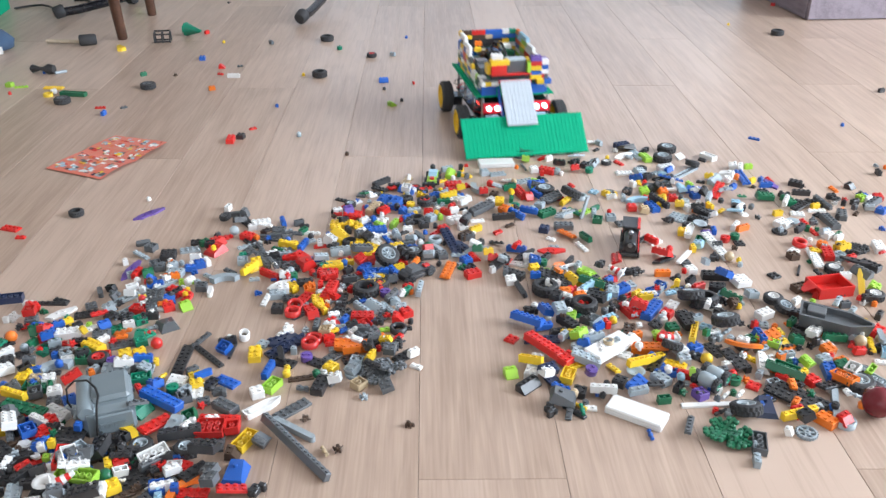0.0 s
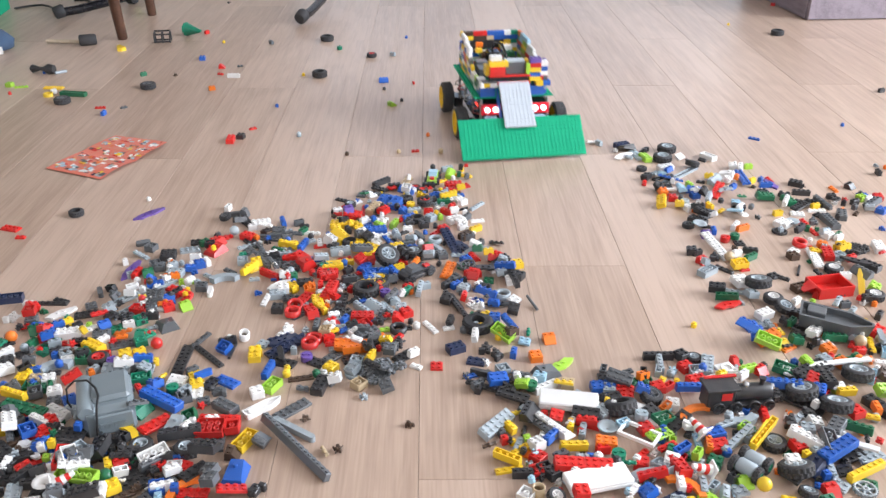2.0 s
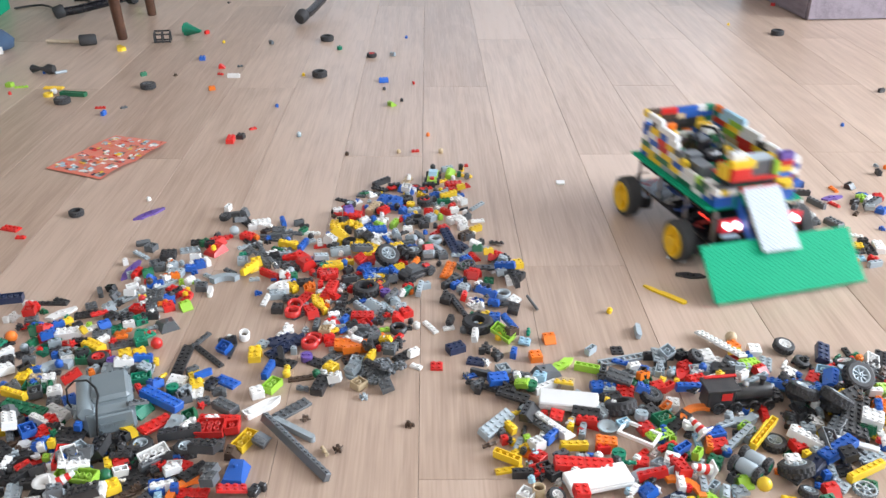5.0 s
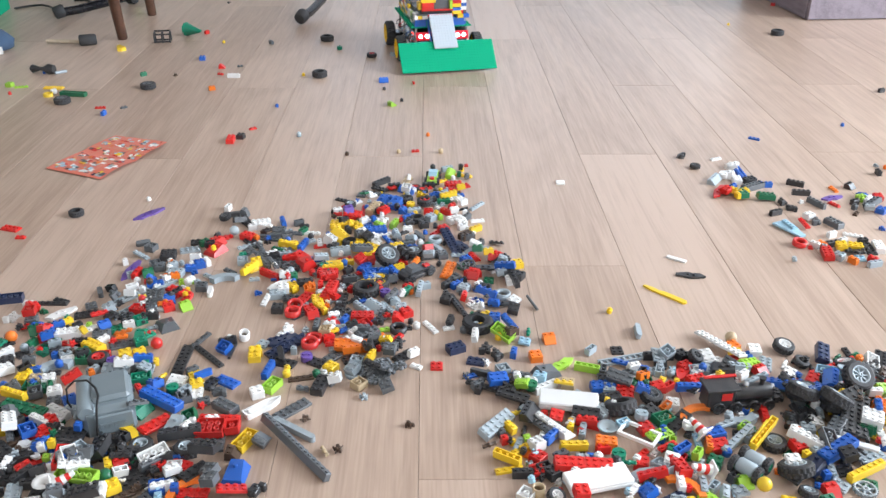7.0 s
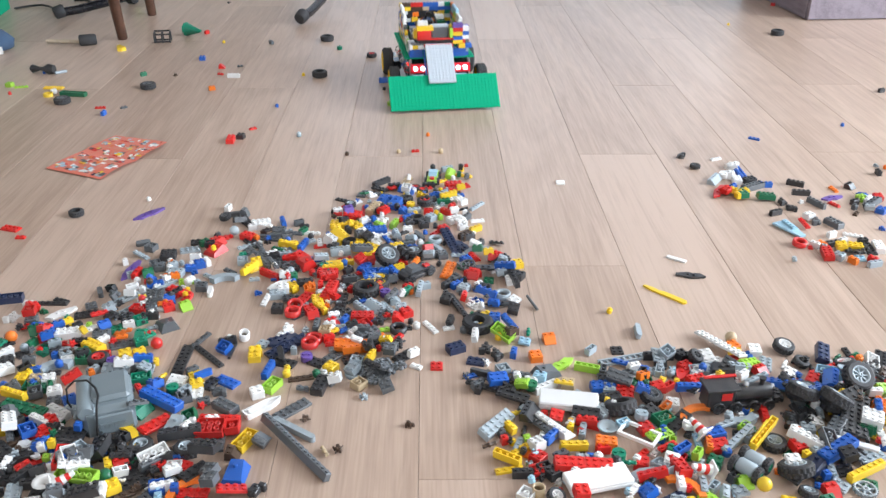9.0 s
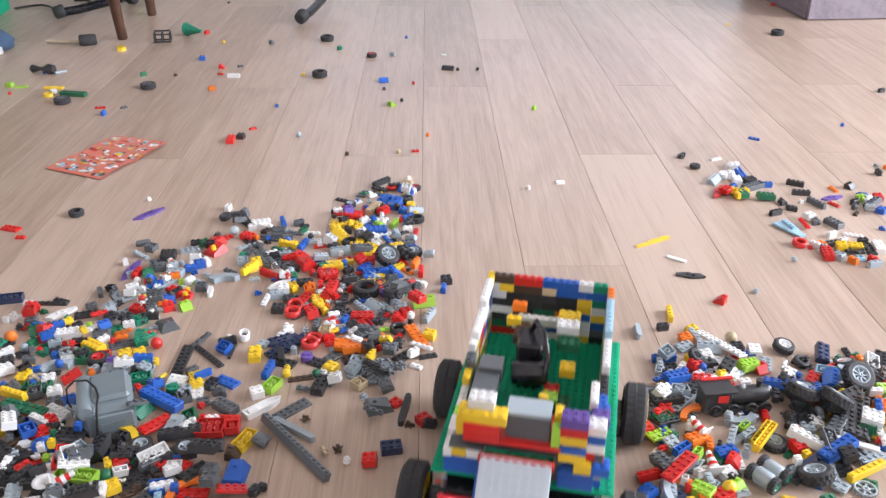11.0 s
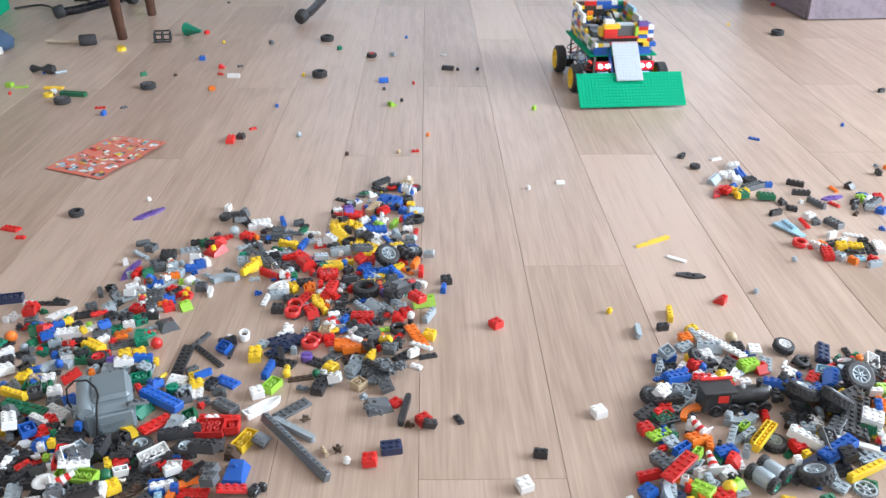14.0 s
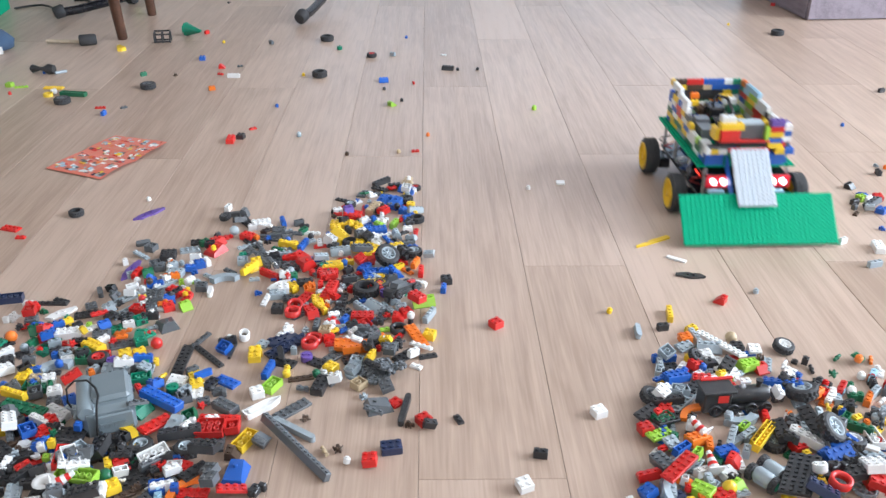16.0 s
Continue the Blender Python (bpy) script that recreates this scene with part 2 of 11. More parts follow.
def hollow(nx, ny, h):
    """A brick on its back: four walls, a bottom, and tubes inside."""
    a, b, t = nx * U / 2, ny * U / 2, 0.0013
    s = Shape().box(-a, a, -b, b, 0, 0.0016)
    for q in ((-a, a, -b, -b + t), (-a, a, b - t, b), (-a, -a + t, -b + t, b - t), (a - t, a, -b + t, b - t)):
        s.box(*q, 0.0016, h)
    if min(nx, ny) > 1:
        for i in range(nx - 1):
            for j in range(ny - 1):
                s.turned([(0.0033, 0.0016), (0.0033, h - 2e-4), (0.0024, h - 2e-4), (0.0024, 0.002)], 8, Matrix.Translation(((i - (nx - 2) / 2) * U, (j - (ny - 2) / 2) * U, 0)), False)
    else:
        for i in range(max(nx, ny) - 1):
            d = (i - (max(nx, ny) - 2) / 2) * U
            s.cyl(d if nx > ny else 0, 0 if nx > ny else d, 0.0016, h - 3e-4, 0.0016, 6)
    return s


def wedge_slope(nx, ny):
    """A roof brick: upright back, sloping front, a row of studs on top."""
    a, b, h = nx * U / 2, ny * U / 2, BH
    s = Shape().add([(x, y, z) for x in (-a, a) for y, z in ((-b, 0), (b, 0), (b, h), (b - U, h), (-b, 0.0016))],
                    [(0, 1, 2, 3, 4), (9, 8, 7, 6, 5), (0, 5, 6, 1), (1, 6, 7, 2), (2, 7, 8, 3), (3, 8, 9, 4), (4, 9, 5, 0)])
    for i in range(nx):
        s.cyl((i - (nx - 1) / 2) * U, b - U / 2, h, h + 0.0018, 0.0024, 8)
    return s


def beam(n):
    """A liftarm with round ends and holes along it."""
    r, L = 0.0037, (n - 1) * U
    arc = [(L / 2 + r * math.cos(a), r * math.sin(a)) for a in np.linspace(-math.pi / 2, math.pi / 2, 7)]
    s = Shape().prism(arc + [(-x, -y) for x, y in arc], 0.0074)
    for k in range(n):
        s.turned([(0.0031, 0.0075), (0.0024, 0.0077), (0.0024, 0.0062), (0.0001, 0.006)], 8, Matrix.Translation((-L / 2 + k * U, 0, 0)), False)
    return s


def kinked_arm():
    """A thin flat arm that widens and steps towards one end."""
    p = [(-0.036, -0.002), (-0.034, -0.0045), (0.004, -0.0045), (0.010, -0.0015), (0.020, -0.003), (0.034, -0.001), (0.036, 0.002), (0.020, 0.0045), (0.008, 0.0045), (-0.034, 0.0045), (-0.036, 0.002)]
    s = Shape().prism(p, 0.003)
    for k in range(4):
        s.turned([(0.0024, 0.0031), (0.0016, 0.0034), (0.0016, 0.0024), (0.0001, 0.0023)], 8, Matrix.Translation((-0.031 + 0.009 * k, 0, 0)), False)
    return s


def girder(n):
    L = n * U / 2
    s = Shape().box(-L, L, -0.006, -0.0035, 0, 0.004).box(-L, L, 0.0035, 0.006, 0, 0.004)
    for k in range(n):
        x = -L + (k + 0.5) * U
        s.box(x - 0.0015, x + 0.0015, -0.0035, 0.0035, 0.0006, 0.0034)
    return s


def rod(r, L, n=6):
    return Shape().turned([(r, -L / 2), (r, L / 2)], n, pose(0, 0, r, 0, 90, 0))


def pin():
    return Shape().turned([(0.0022, -0.008), (0.0026, -0.0075), (0.0022, -0.006), (0.0022, -0.001), (0.0031, -0.0009), (0.0031, 0.0009),
                           (0.0022, 0.001), (0.0022, 0.006), (0.0026, 0.0075), (0.0022, 0.008)], 8, pose(0, 0, 0.0031, 0, 90, 0))


def ring(r, h, inner):
    return Shape().turned([(r, 0), (r, h), (inner, h), (inner, 0), (r, 0)], 18, None, False)


def arch(r0, r1, deg, w):
    """A bent strip lying on its side."""
    a = np.linspace(-radians(deg) / 2, radians(deg) / 2, 9)
    c = (r0 + r1) / 2
    return Shape().prism([(r1 * math.sin(t), r1 * math.cos(t) - c) for t in a[::-1]] + [(r0 * math.sin(t), r0 * math.cos(t) - c) for t in a], w)


def blade_wing(L, w):
    """A flat wing plate with a notched trailing edge."""
    p = [(-L / 2, 0), (-L / 2 + 0.2 * L, -w / 2), (-0.05 * L, -w * 0.36), (0.1 * L, -w / 2), (0.3 * L, -w * 0.3), (L / 2, -w * 0.1), (L / 2, w * 0.25), (0, w / 2), (-0.3 * L, w * 0.3)]
    s = Shape().prism(p, 0.0034)
    return s.cyl(-0.1 * L, 0, 0.0034, 0.0052, 0.0024, 8).cyl(0.1 * L, 0, 0.0034, 0.0052, 0.0024, 8)


def spoked(r, depth, n=10):
    """A flat disc with holes round its hub."""
    s = Shape()
    s.turned([(r, 0), (r, depth), (r * 0.82, depth), (r * 0.82, 0), (r, 0)], 20, None, False)
    s.turned([(r * 0.34, 0), (r * 0.34, depth), (r * 0.12, depth), (r * 0.12, 0), (r * 0.34, 0)], 12, None, False)
    for k in range(n):
        m = pose(0, 0, 0, 0, 0, 360 * k / n)
        s.prism([(r * 0.3, -r * 0.08), (r * 0.85, -r * 0.1), (r * 0.85, r * 0.1), (r * 0.3, r * 0.08)], depth * 0.8, m)
    return s


def gearlike(r):
    n = 20
    s = spoked(r, 0.004, 6)
    for k in range(n):
        s.prism([(r * 0.97, -r * 0.07), (r * 1.08, -r * 0.04), (r * 1.08, r * 0.04), (r * 0.97, r * 0.07)], 0.004, pose(0, 0, 0, 0, 0, 360 * k / n))
    return s


def tyre_shape(R, w, inner, m=None, lugs=18):
    """A tyre whose tread is two staggered rows of lugs, all in one skin."""
    m = m or Matrix()
    n = lugs * 4
    rows = [(inner, 0, 0), (R * 0.86, 0, 0), (R * 0.965, 0.1, 0), (R, 0.14, 1), (R, 0.47, 1), (R, 0.53, 2), (R, 0.86, 2), (R * 0.965, 0.9, 0), (R * 0.86, 1, 0), (inner, 1, 0), (inner, 0, 0)]
    v = []
    for r, h, kind in rows:
        for k in range(n):
            up = (k // 2 + kind) % 2 == 0 if kind else False
            q = r * (1.03 if up else 0.975) if kind else r
            v.append(m @ Vector((q * math.cos(2 * math.pi * k / n), q * math.sin(2 * math.pi * k / n), h * w)))
    s = Shape()
    f = [(a * n + k, a * n + (k + 1) % n, (a + 1) * n + (k + 1) % n, (a + 1) * n + k) for a in range(len(rows) - 1) for k in range(n)]
    return s.add(v, f)


def rim_shape(r, w, m=None, spokes=6):
    m = m or Matrix()
    s = Shape().turned([(r, 0.0), (r, w), (r * 0.86, w), (r * 0.84, w * 0.55), (0.001, w * 0.5), (0.001, w * 0.3), (r * 0.84, w * 0.25), (r, 0)], 20, m, False)
    for k in range(spokes):
        q = m @ pose(0, 0, w * 0.5, 0, 0, 360 * k / spokes)
        s.prism([(r * 0.15, -r * 0.07), (r * 0.88, -r * 0.10), (r * 0.88, r * 0.10), (r * 0.15, r * 0.07)], w * 0.32, q)
    return s.turned([(r * 0.24, w * 0.4), (r * 0.24, w * 0.98), (r * 0.1, w * 0.98), (r * 0.1, w * 0.7)], 12, m, False)


def ball(r, squash=1.0, n=12):
    k = 8
    return Shape().turned([(max(1e-5, r * math.sin(math.pi * i / k)), r * squash * (1 - math.cos(math.pi * i / k))) for i in range(k + 1)], n, None, False)


def lump(r, seed):
    """A knobbly moulded bit: a body with joints, clips and a stud or two."""
    rnd = random.Random(seed)
    s = Shape()
    for k in range(7):
        a, d = rnd.uniform(0, 6.28), rnd.uniform(0.1, 0.7) * r
        x, y, q = d * math.cos(a), d * math.sin(a), rnd.uniform(0.16, 0.4) * r
        h = rnd.uniform(0.2, 0.8) * r
        if k % 3:
            s.box(x - q, x + q, y - q * 0.7, y + q * 0.7, 0, h, q * 0.2)
        else:
            s.cyl(x, y, 0, h * 1.2, q * 0.8, 10)
    s.turned([(r * 0.12, -r * 0.8), (r * 0.12, r * 0.8)], 6, Matrix.Translation((0, 0, r * 0.2)) @ pose(0, 0, 0, 90, 0, rnd.uniform(0, 180)))
    return s


def frond(seed):
    """A flat moulded plant: a branching spray with round leaf tips."""
    s = Shape()
    for k in range(5):
        a = k * 72 + 11 * ((seed + k) % 3)
        for j in range(3):
            m = pose(0, 0, 0.001, 0, -6 - 3 * k, a)
            x = 0.006 + 0.0065 * j
            s.prism([(x - 0.005, -0.0018), (x + 0.004, -0.0018), (x + 0.004, 0.0018), (x - 0.005, 0.0018)], 0.003, m)
            for side in (-1, 1):
                s.turned([(0.0032, 0), (0.0036, 0.0018), (0.0022, 0.004)], 8, m @ Matrix.Translation((x, side * 0.0048, 0)))
    return s


def hull(L, w, h):
    """A long moulded hull: pointed bow, raised sides, stepped deck."""
    p = [(-L / 2, -w / 2), (L * 0.2, -w / 2), (L / 2, -w * 0.08), (L / 2, w * 0.08), (L * 0.2, w / 2), (-L / 2, w / 2)]
    q = [(x * 0.92, y * 0.8) for x, y in p]
    s = Shape().prism(q, h * 0.6)
    n = len(p)
    v = [(*a, h * 0.1) for a in q] + [(*a, h) for a in p] + [(a[0] * 0.93, a[1] * 0.8, h) for a in p] + [(a[0] * 0.93, a[1] * 0.8, h * 0.55) for a in p]
    f = []
    for r in range(3):
        f += [(r * n + k, r * n + (k + 1) % n, (r + 1) * n + (k + 1) % n, (r + 1) * n + k) for k in range(n)]
    s.add(v, f)
    return s.box(-L * 0.4, -L * 0.15, -w * 0.25, w * 0.25, h * 0.6, h * 1.15, 0.001)


def framed(L, w, bar=0.003, h=0.004):
    s = Shape()
    a, b = L / 2, w / 2
    for q in ((-a, a, -b, -b + bar), (-a, a, b - bar, b), (-a, -a + bar, -b + bar, b - bar), (a - bar, a, -b + bar, b - bar)):
        s.box(*q, 0, h)
    return s


def dish(r):
    return Shape().turned([(0.003, 0), (0.004, 0.001), (r * 0.7, 0.003), (r, 0.006), (r * 0.97, 0.0068), (r * 0.65, 0.0042), (0.001, 0.0025)], 18, None, False)


def slab(L, w, h):
    s = Shape().box(-L / 2, L / 2, -w / 2, w / 2, 0, h, 0.0014)
    return s.box(-L / 2 + 0.003, L / 2 - 0.003, -w / 2 - 0.0006, -w / 2 + 0.001, h * 0.2, h * 0.5)


NAMES = {"b": "toy_brick", "u": "upturned_brick", "p": "toy_plate", "s": "slope_brick", "t": "toy_tile"}
WORDS = {"b": "studded plastic building brick", "u": "hollow upturned plastic brick", "p": "thin studded plastic building plate",
         "s": "sloped plastic roof brick", "t": "smooth flat plastic tile"}
ODD = {
    "rb": ("round_piece", "small round plastic stud piece", lambda: Shape().cyl(0, 0, 0, 0.006, 0.004, 12).cyl(0, 0, 0.006, 0.0078, 0.0024, 8)),
    "r2": ("round_brick", "round two-stud plastic brick", lambda: Shape().turned([(0.0062, 0), (0.0078, 0.0015), (0.0078, 0.0096)], 16).cyl(-0.004, 0, 0.0096, 0.0114, 0.0024, 8).cyl(0.004, 0, 0.0096, 0.0114, 0.0024, 8)),
    "ring": ("toy_ring", "round open plastic ring", lambda: ring(0.0115, 0.008, 0.0078)),
    "ball": ("round_ball", "round moulded plastic ball", lambda: ball(0.008)),
    "head": ("head_piece", "small round-cornered plastic head piece", lambda: Shape().turned([(0.0035, 0), (0.005, 0.001), (0.0051, 0.0075), (0.004, 0.0088), (0.0025, 0.0089), (0.0025, 0.0105)], 14)),
    "pin": ("toy_peg", "short plastic connector pin", pin),
    "ax": ("axle_rod", "thin straight plastic axle rod", lambda: rod(0.0022, 0.032)),
    "arch": ("arch_brick", "curved plastic arch piece", lambda: arch(0.020, 0.030, 95, 0.009)),
    "arc": ("bent_piece", "bent smooth plastic strip", lambda: arch(0.022, 0.030, 110, 0.005)),
    "wing": ("wing_piece", "flat notched plastic wing plate", lambda: blade_wing(0.045, 0.016)),
    "wingl": ("wing_piece", "long notched plastic wing plate", lambda: blade_wing(0.062, 0.016)),
    "cup": ("toy_cup", "small open plastic cup", lambda: ring(0.007, 0.012, 0.0055)),
    "wedge": ("wedge_brick", "large sloping plastic wedge body piece", lambda: Shape().add([(x, y, z) for x, y, z in ((-.016, -.013, 0), (.016, -.013, 0), (.016, .013, 0), (-.016, .013, 0), (-.013, -.010, .006), (.012, -.007, .013), (.012, .007, .013), (-.013, .010, .006))], [(3, 2, 1, 0), (4, 5, 6, 7), (0, 1, 5, 4), (1, 2, 6, 5), (2, 3, 7, 6), (3, 0, 4, 7)]).cyl(0.004, 0, 0.008, 0.0135, 0.0024, 8)),
    "gear": ("toy_cog", "flat plastic gear wheel with round holes", lambda: gearlike(0.0118)),
    "plant": ("toy_plant", "branching moulded plastic plant leaves", lambda: frond(1)),
    "blob": ("moulded_piece", "knobbly moulded plastic accessory", lambda: lump(0.014, 3)),
    "bit": ("moulded_bit", "small moulded plastic accessory", lambda: lump(0.008, 8)),
    "hullw": ("boat_hull", "pointed white plastic boat hull", lambda: hull(0.05, 0.013, 0.009)),
    "hulld": ("ship_hull", "large stepped grey plastic ship hull", lambda: hull(0.095, 0.036, 0.022)),
    "frame": ("toy_window", "open rectangular plastic window frame", lambda: framed(0.044, 0.026)),
    "dish": ("plastic_dish", "shallow round plastic dish", lambda: dish(0.012)),
    "slab": ("toy_slab", "large smooth plastic panel with rounded edges", lambda: slab(0.070, 0.030, 0.009)),
    "girder": ("lattice_girder", "plastic lattice girder with open rungs", lambda: girder(14)),
    "larm": ("flat_arm", "flat kinked plastic arm with a row of holes", kinked_arm),
    "delta": ("wedge_plate", "long tapering plastic wedge plate", lambda: Shape().prism([(-0.029, -0.013), (0.029, -0.006), (0.029, 0.006), (-0.029, 0.013)], 0.0034)),
    "turn": ("toy_turntable", "square plastic plate with a round turntable", lambda: solid(3, 3, 0.004, False).turned([(0.008, 0.004), (0.008, 0.006), (0.0055, 0.006), (0.0055, 0.0042)], 18, None, False)),
    "tub": ("open_tub", "open red plastic tub with a pouring lip", lambda: framed(0.056, 0.040, 0.002, 0.017).box(-0.0279, 0.0279, -0.0199, 0.0199, 0, 0.002).add([(-.028, -.012, .017), (-.028, .012, .017), (-.046, .006, .008), (-.046, -.006, .008), (-.028, -.012, .010), (-.028, .012, .010)], [(0, 1, 2, 3), (3, 2, 5, 4)])),
}


def piece_mesh(kind, c):
    key = kind + c
    if key not in MESH:
        mat = col(c)
        if kind in ODD:
            MESH[key] = ODD[kind][2]().mesh(ODD[kind][0], mat)
        elif kind.startswith("bm"):
            MESH[key] = beam(int(kind[2:])).mesh("toy_beam", mat)
        else:
            a, nx, ny = kind[0], int(kind[2:]), int(kind[1])
            s = {"b": lambda: solid(nx, ny, BH), "p": lambda: solid(nx, ny, PH), "t": lambda: solid(nx, ny, PH, False),
                 "u": lambda: hollow(nx, ny, BH), "s": lambda: wedge_slope(nx, ny)}[a]()
            MESH[key] = s.mesh(NAMES[a], mat)
    return MESH[key]


WHEEL = {"wh": (0.010, 0.008), "wm": (0.0135, 0.011), "wl": (0.0185, 0.014), "ty": (0.0125, 0.010), "tl": (0.019, 0.016)}


def loose_wheel(kind, c, at):
    R, w = WHEEL[kind]
    key = "tyre" + kind
    if key not in MESH:
        MESH[key] = tyre_shape(R, w, R * 0.6).mesh("rubber_tyre", RUBBER)
    if kind in ("ty", "tl"):
        return thing("tyre_piece", MESH[key], None, at, "loose black rubber tyre without its rim", "tyre", "loose tyres")
    if kind + c not in MESH:
        MESH[kind + c] = rim_shape(R * 0.62, w, None, 8 if kind == "wl" else 5).mesh("rim", col(c))
    ob = empty("wheel_piece", at, "black rubber toy wheel with " + SAY[c] + " rim", "toy wheel", "loose wheels")
    part("tyre", MESH[key], None, ob)
    part("rim", MESH[kind + c], None, ob, SAY[c] + " plastic rim")
    return ob


def striped_cone(at):
    ob = empty("traffic_cone", at, "small red and white striped toy traffic cone", "toy cone", "toy cones")
    part("base", Shape().box(-0.009, 0.009, -0.009, 0.009, 0, 0.002, 0.0005), col("w"), ob, "white square base")
    r = [0.0068, 0.0060, 0.0051, 0.0043, 0.0035, 0.0027]
    for k in range(5):
        part("stripe", Shape().turned([(r[k], 0.002 + 0.0044 * k), (r[k + 1], 0.002 + 0.0044 * (k + 1))], 16), col("wrwrw"[4 - k] if k % 2 == 0 else "r"), ob, ("white" if k % 2 == 0 else "red") + " stripe")
    return ob


def toy_car(at, body, trim, label, L=0.058):
    """A low car: chassis, sills, cabin, nose, four wheels."""
    ob = empty("toy_car", at, label, "toy car")
    w = 0.022
    part("chassis", Shape().box(-L / 2, L / 2, -w / 2, w / 2, 0.003, 0.008, 0.001), col("k"), ob)
    part("body", Shape().prism([(-L / 2, 0.007), (L / 2, 0.007), (L * 0.47, 0.011), (L * 0.2, 0.013), (-L * 0.4, 0.014), (-L / 2, 0.012)], w * 0.86, pose(0, w * 0.43, 0, 90, 0, 0)), col(body), ob)
    part("cabin", Shape().prism([(-L * 0.3, 0.013), (L * 0.15, 0.013), (L * 0.02, 0.020), (-L * 0.24, 0.020)], w * 0.7, pose(0, w * 0.35, 0, 90, 0, 0)), col(trim), ob, SAY[trim] + " cabin")
    part("hood_scoop", Shape().box(L * 0.22, L * 0.4, -0.004, 0.004, 0.011, 0.015, 0.0008), col("r"), ob, "red hood scoop")
    for x in (-L * 0.3, L * 0.3):
        for y in (-w / 2 - 0.003, w / 2 - 0.002):
            wheel = part("wheel", tyre_shape(0.0068, 0.005, 0.004, None, 12), RUBBER, ob, "", pose(x, y + 0.005, 0.0068, 90, 0, 0))
            part("rim", rim_shape(0.0041, 0.005), col("r" if body == "l" else "d"), wheel)
    return ob


def locomotive(at):
    """A black engine: boiler, cab, red roof plate, domes, buffers and wheels."""
    ob = empty("toy_locomotive", at, "black plastic toy steam locomotive with red window", "toy locomotive")
    part("frame", Shape().box(-0.042, 0.042, -0.012, 0.012, 0.004, 0.009, 0.001), col("k"), ob)
    part("boiler", Shape().turned([(0.0095, -0.008), (0.0105, -0.006), (0.0105, 0.036), (0.009, 0.040)], 18, pose(0, 0, 0.019, 0, 90, 0)), col("k"), ob)
    part("cab", Shape().box(-0.042, -0.008, -0.0125, 0.0125, 0.009, 0.031, 0.002), col("k"), ob)
    part("roof", Shape().box(-0.045, -0.004, -0.0145, 0.0145, 0.031, 0.034, 0.001), col("k"), ob)
    part("roof_strip", Shape().box(-0.040, 0.000, 0.0095, 0.0140, 0.0342, 0.0362, 0.0005), col("r"), ob, "dark red roof strip")
    part("window", Shape().box(-0.026, -0.013, -0.0135, -0.0128, 0.018, 0.028, 0.0003), col("r"), ob, "red window")
    part("side_rail", Shape().box(-0.03, 0.04, 0.0127, 0.0145, 0.013, 0.016), col("r"), ob, "dark red side rail")
    part("dome", Shape().turned([(0.004, 0.028), (0.0042, 0.031), (0.002, 0.0335)], 12, pose(0.008, 0, 0)), STEEL, ob, "shiny dome")
    part("funnel", Shape().turned([(0.003, 0.028), (0.003, 0.033), (0.0045, 0.038)], 12, pose(0.028, 0, 0)), col("k"), ob)
    part("lamp", Shape().turned([(0.0035, 0), (0.0035, 0.003)], 12, pose(0.0405, 0, 0.024, 0, 90, 0)), STEEL, ob, "chrome front lamp")
    for x in (-0.028, -0.006, 0.016, 0.034):
        for y in (-0.0125, 0.0155):
            part("wheel", rim_shape(0.0075, 0.003), col("k"), ob, "", pose(x, y, 0.0075, 90, 0, 0))
    return ob


def motor_buggy(at, rims):
    """A light grey ribbed axle block between four black wheels."""
    ob = empty("toy_chassis", at, "light grey toy chassis block with black wheels", "toy chassis")
    part("block", Shape().box(-0.016, 0.016, -0.009, 0.009, 0.004, 0.013, 0.002), col("a"), ob)
    for x in (-0.009, 0.009):
        part("housing", Shape().turned([(0.007, -0.010), (0.0085, -0.008), (0.0085, 0.008), (0.007, 0.010)], 14, pose(x, 0, 0.011, 90, 0, 0)), col("a"), ob)
        for y, r in ((-0.0105, 90), (0.0175, 90)):
            wheel = part("wheel", tyre_shape(0.0095, 0.007, 0.005, None, 14), RUBBER, ob, "", pose(x * 1.2, y, 0.0097, r, 0, 0))
            part("rim", rim_shape(0.0052, 0.007), col(rims), wheel, SAY[rims] + " rim")
    return ob


def scroll_ball(at):
    ob = empty("decorated_ball", at, "glossy dark red ball with white scroll pattern", "ball")
    r = 0.019
    part("ball_shell", Shape().turned([(max(1e-5, r * math.sin(math.pi * i / 14)), r * (1 - math.cos(math.pi * i / 14))) for i in range(15)], 24, None, False), plastic("glossy_dark_red", (0.16, 0.008, 0.016), 0.14), ob)
    for k in range(7):
        c = Matrix.Translation((0, 0, r)) @ pose(0, 0, 0, 0, 40 + 14 * (k % 3), 140 + 34 * k)
        pts = []
        for i in range(11):
            a, q = i * 0.62, 0.0012 + 0.0004 * i
            v = Vector((q * math.cos(a), q * math.sin(a), r)).normalized() * (r + 0.0001)
            pts.append(c @ v)
        part("scroll", Shape().tube(pts, 0.0005, 5), col("w"), ob, "white painted scroll")
    return ob


def battery_box(at):
    """A two-tone grey battery housing with a ribbed lid, screw wells and a looping lead."""
    ob = empty("battery_box", at, "grey plastic toy battery box with black lead", "battery box")
    part("housing", Shape().box(-0.028, 0.030, -0.034, 0.036, 0, 0.036, 0.006), SMOKE_GREY, ob)
    part("lid", Shape().box(-0.016, 0.028, -0.022, 0.032, 0.036, 0.042, 0.004), SMOKE_GREY, ob)
    part("ridge", Shape().turned([(0.008, -0.034), (0.010, -0.031), (0.010, 0.031), (0.008, 0.034)], 18, pose(-0.021, 0.001, 0.032, 90, 0, 0)), SMOKE_GREY, ob)
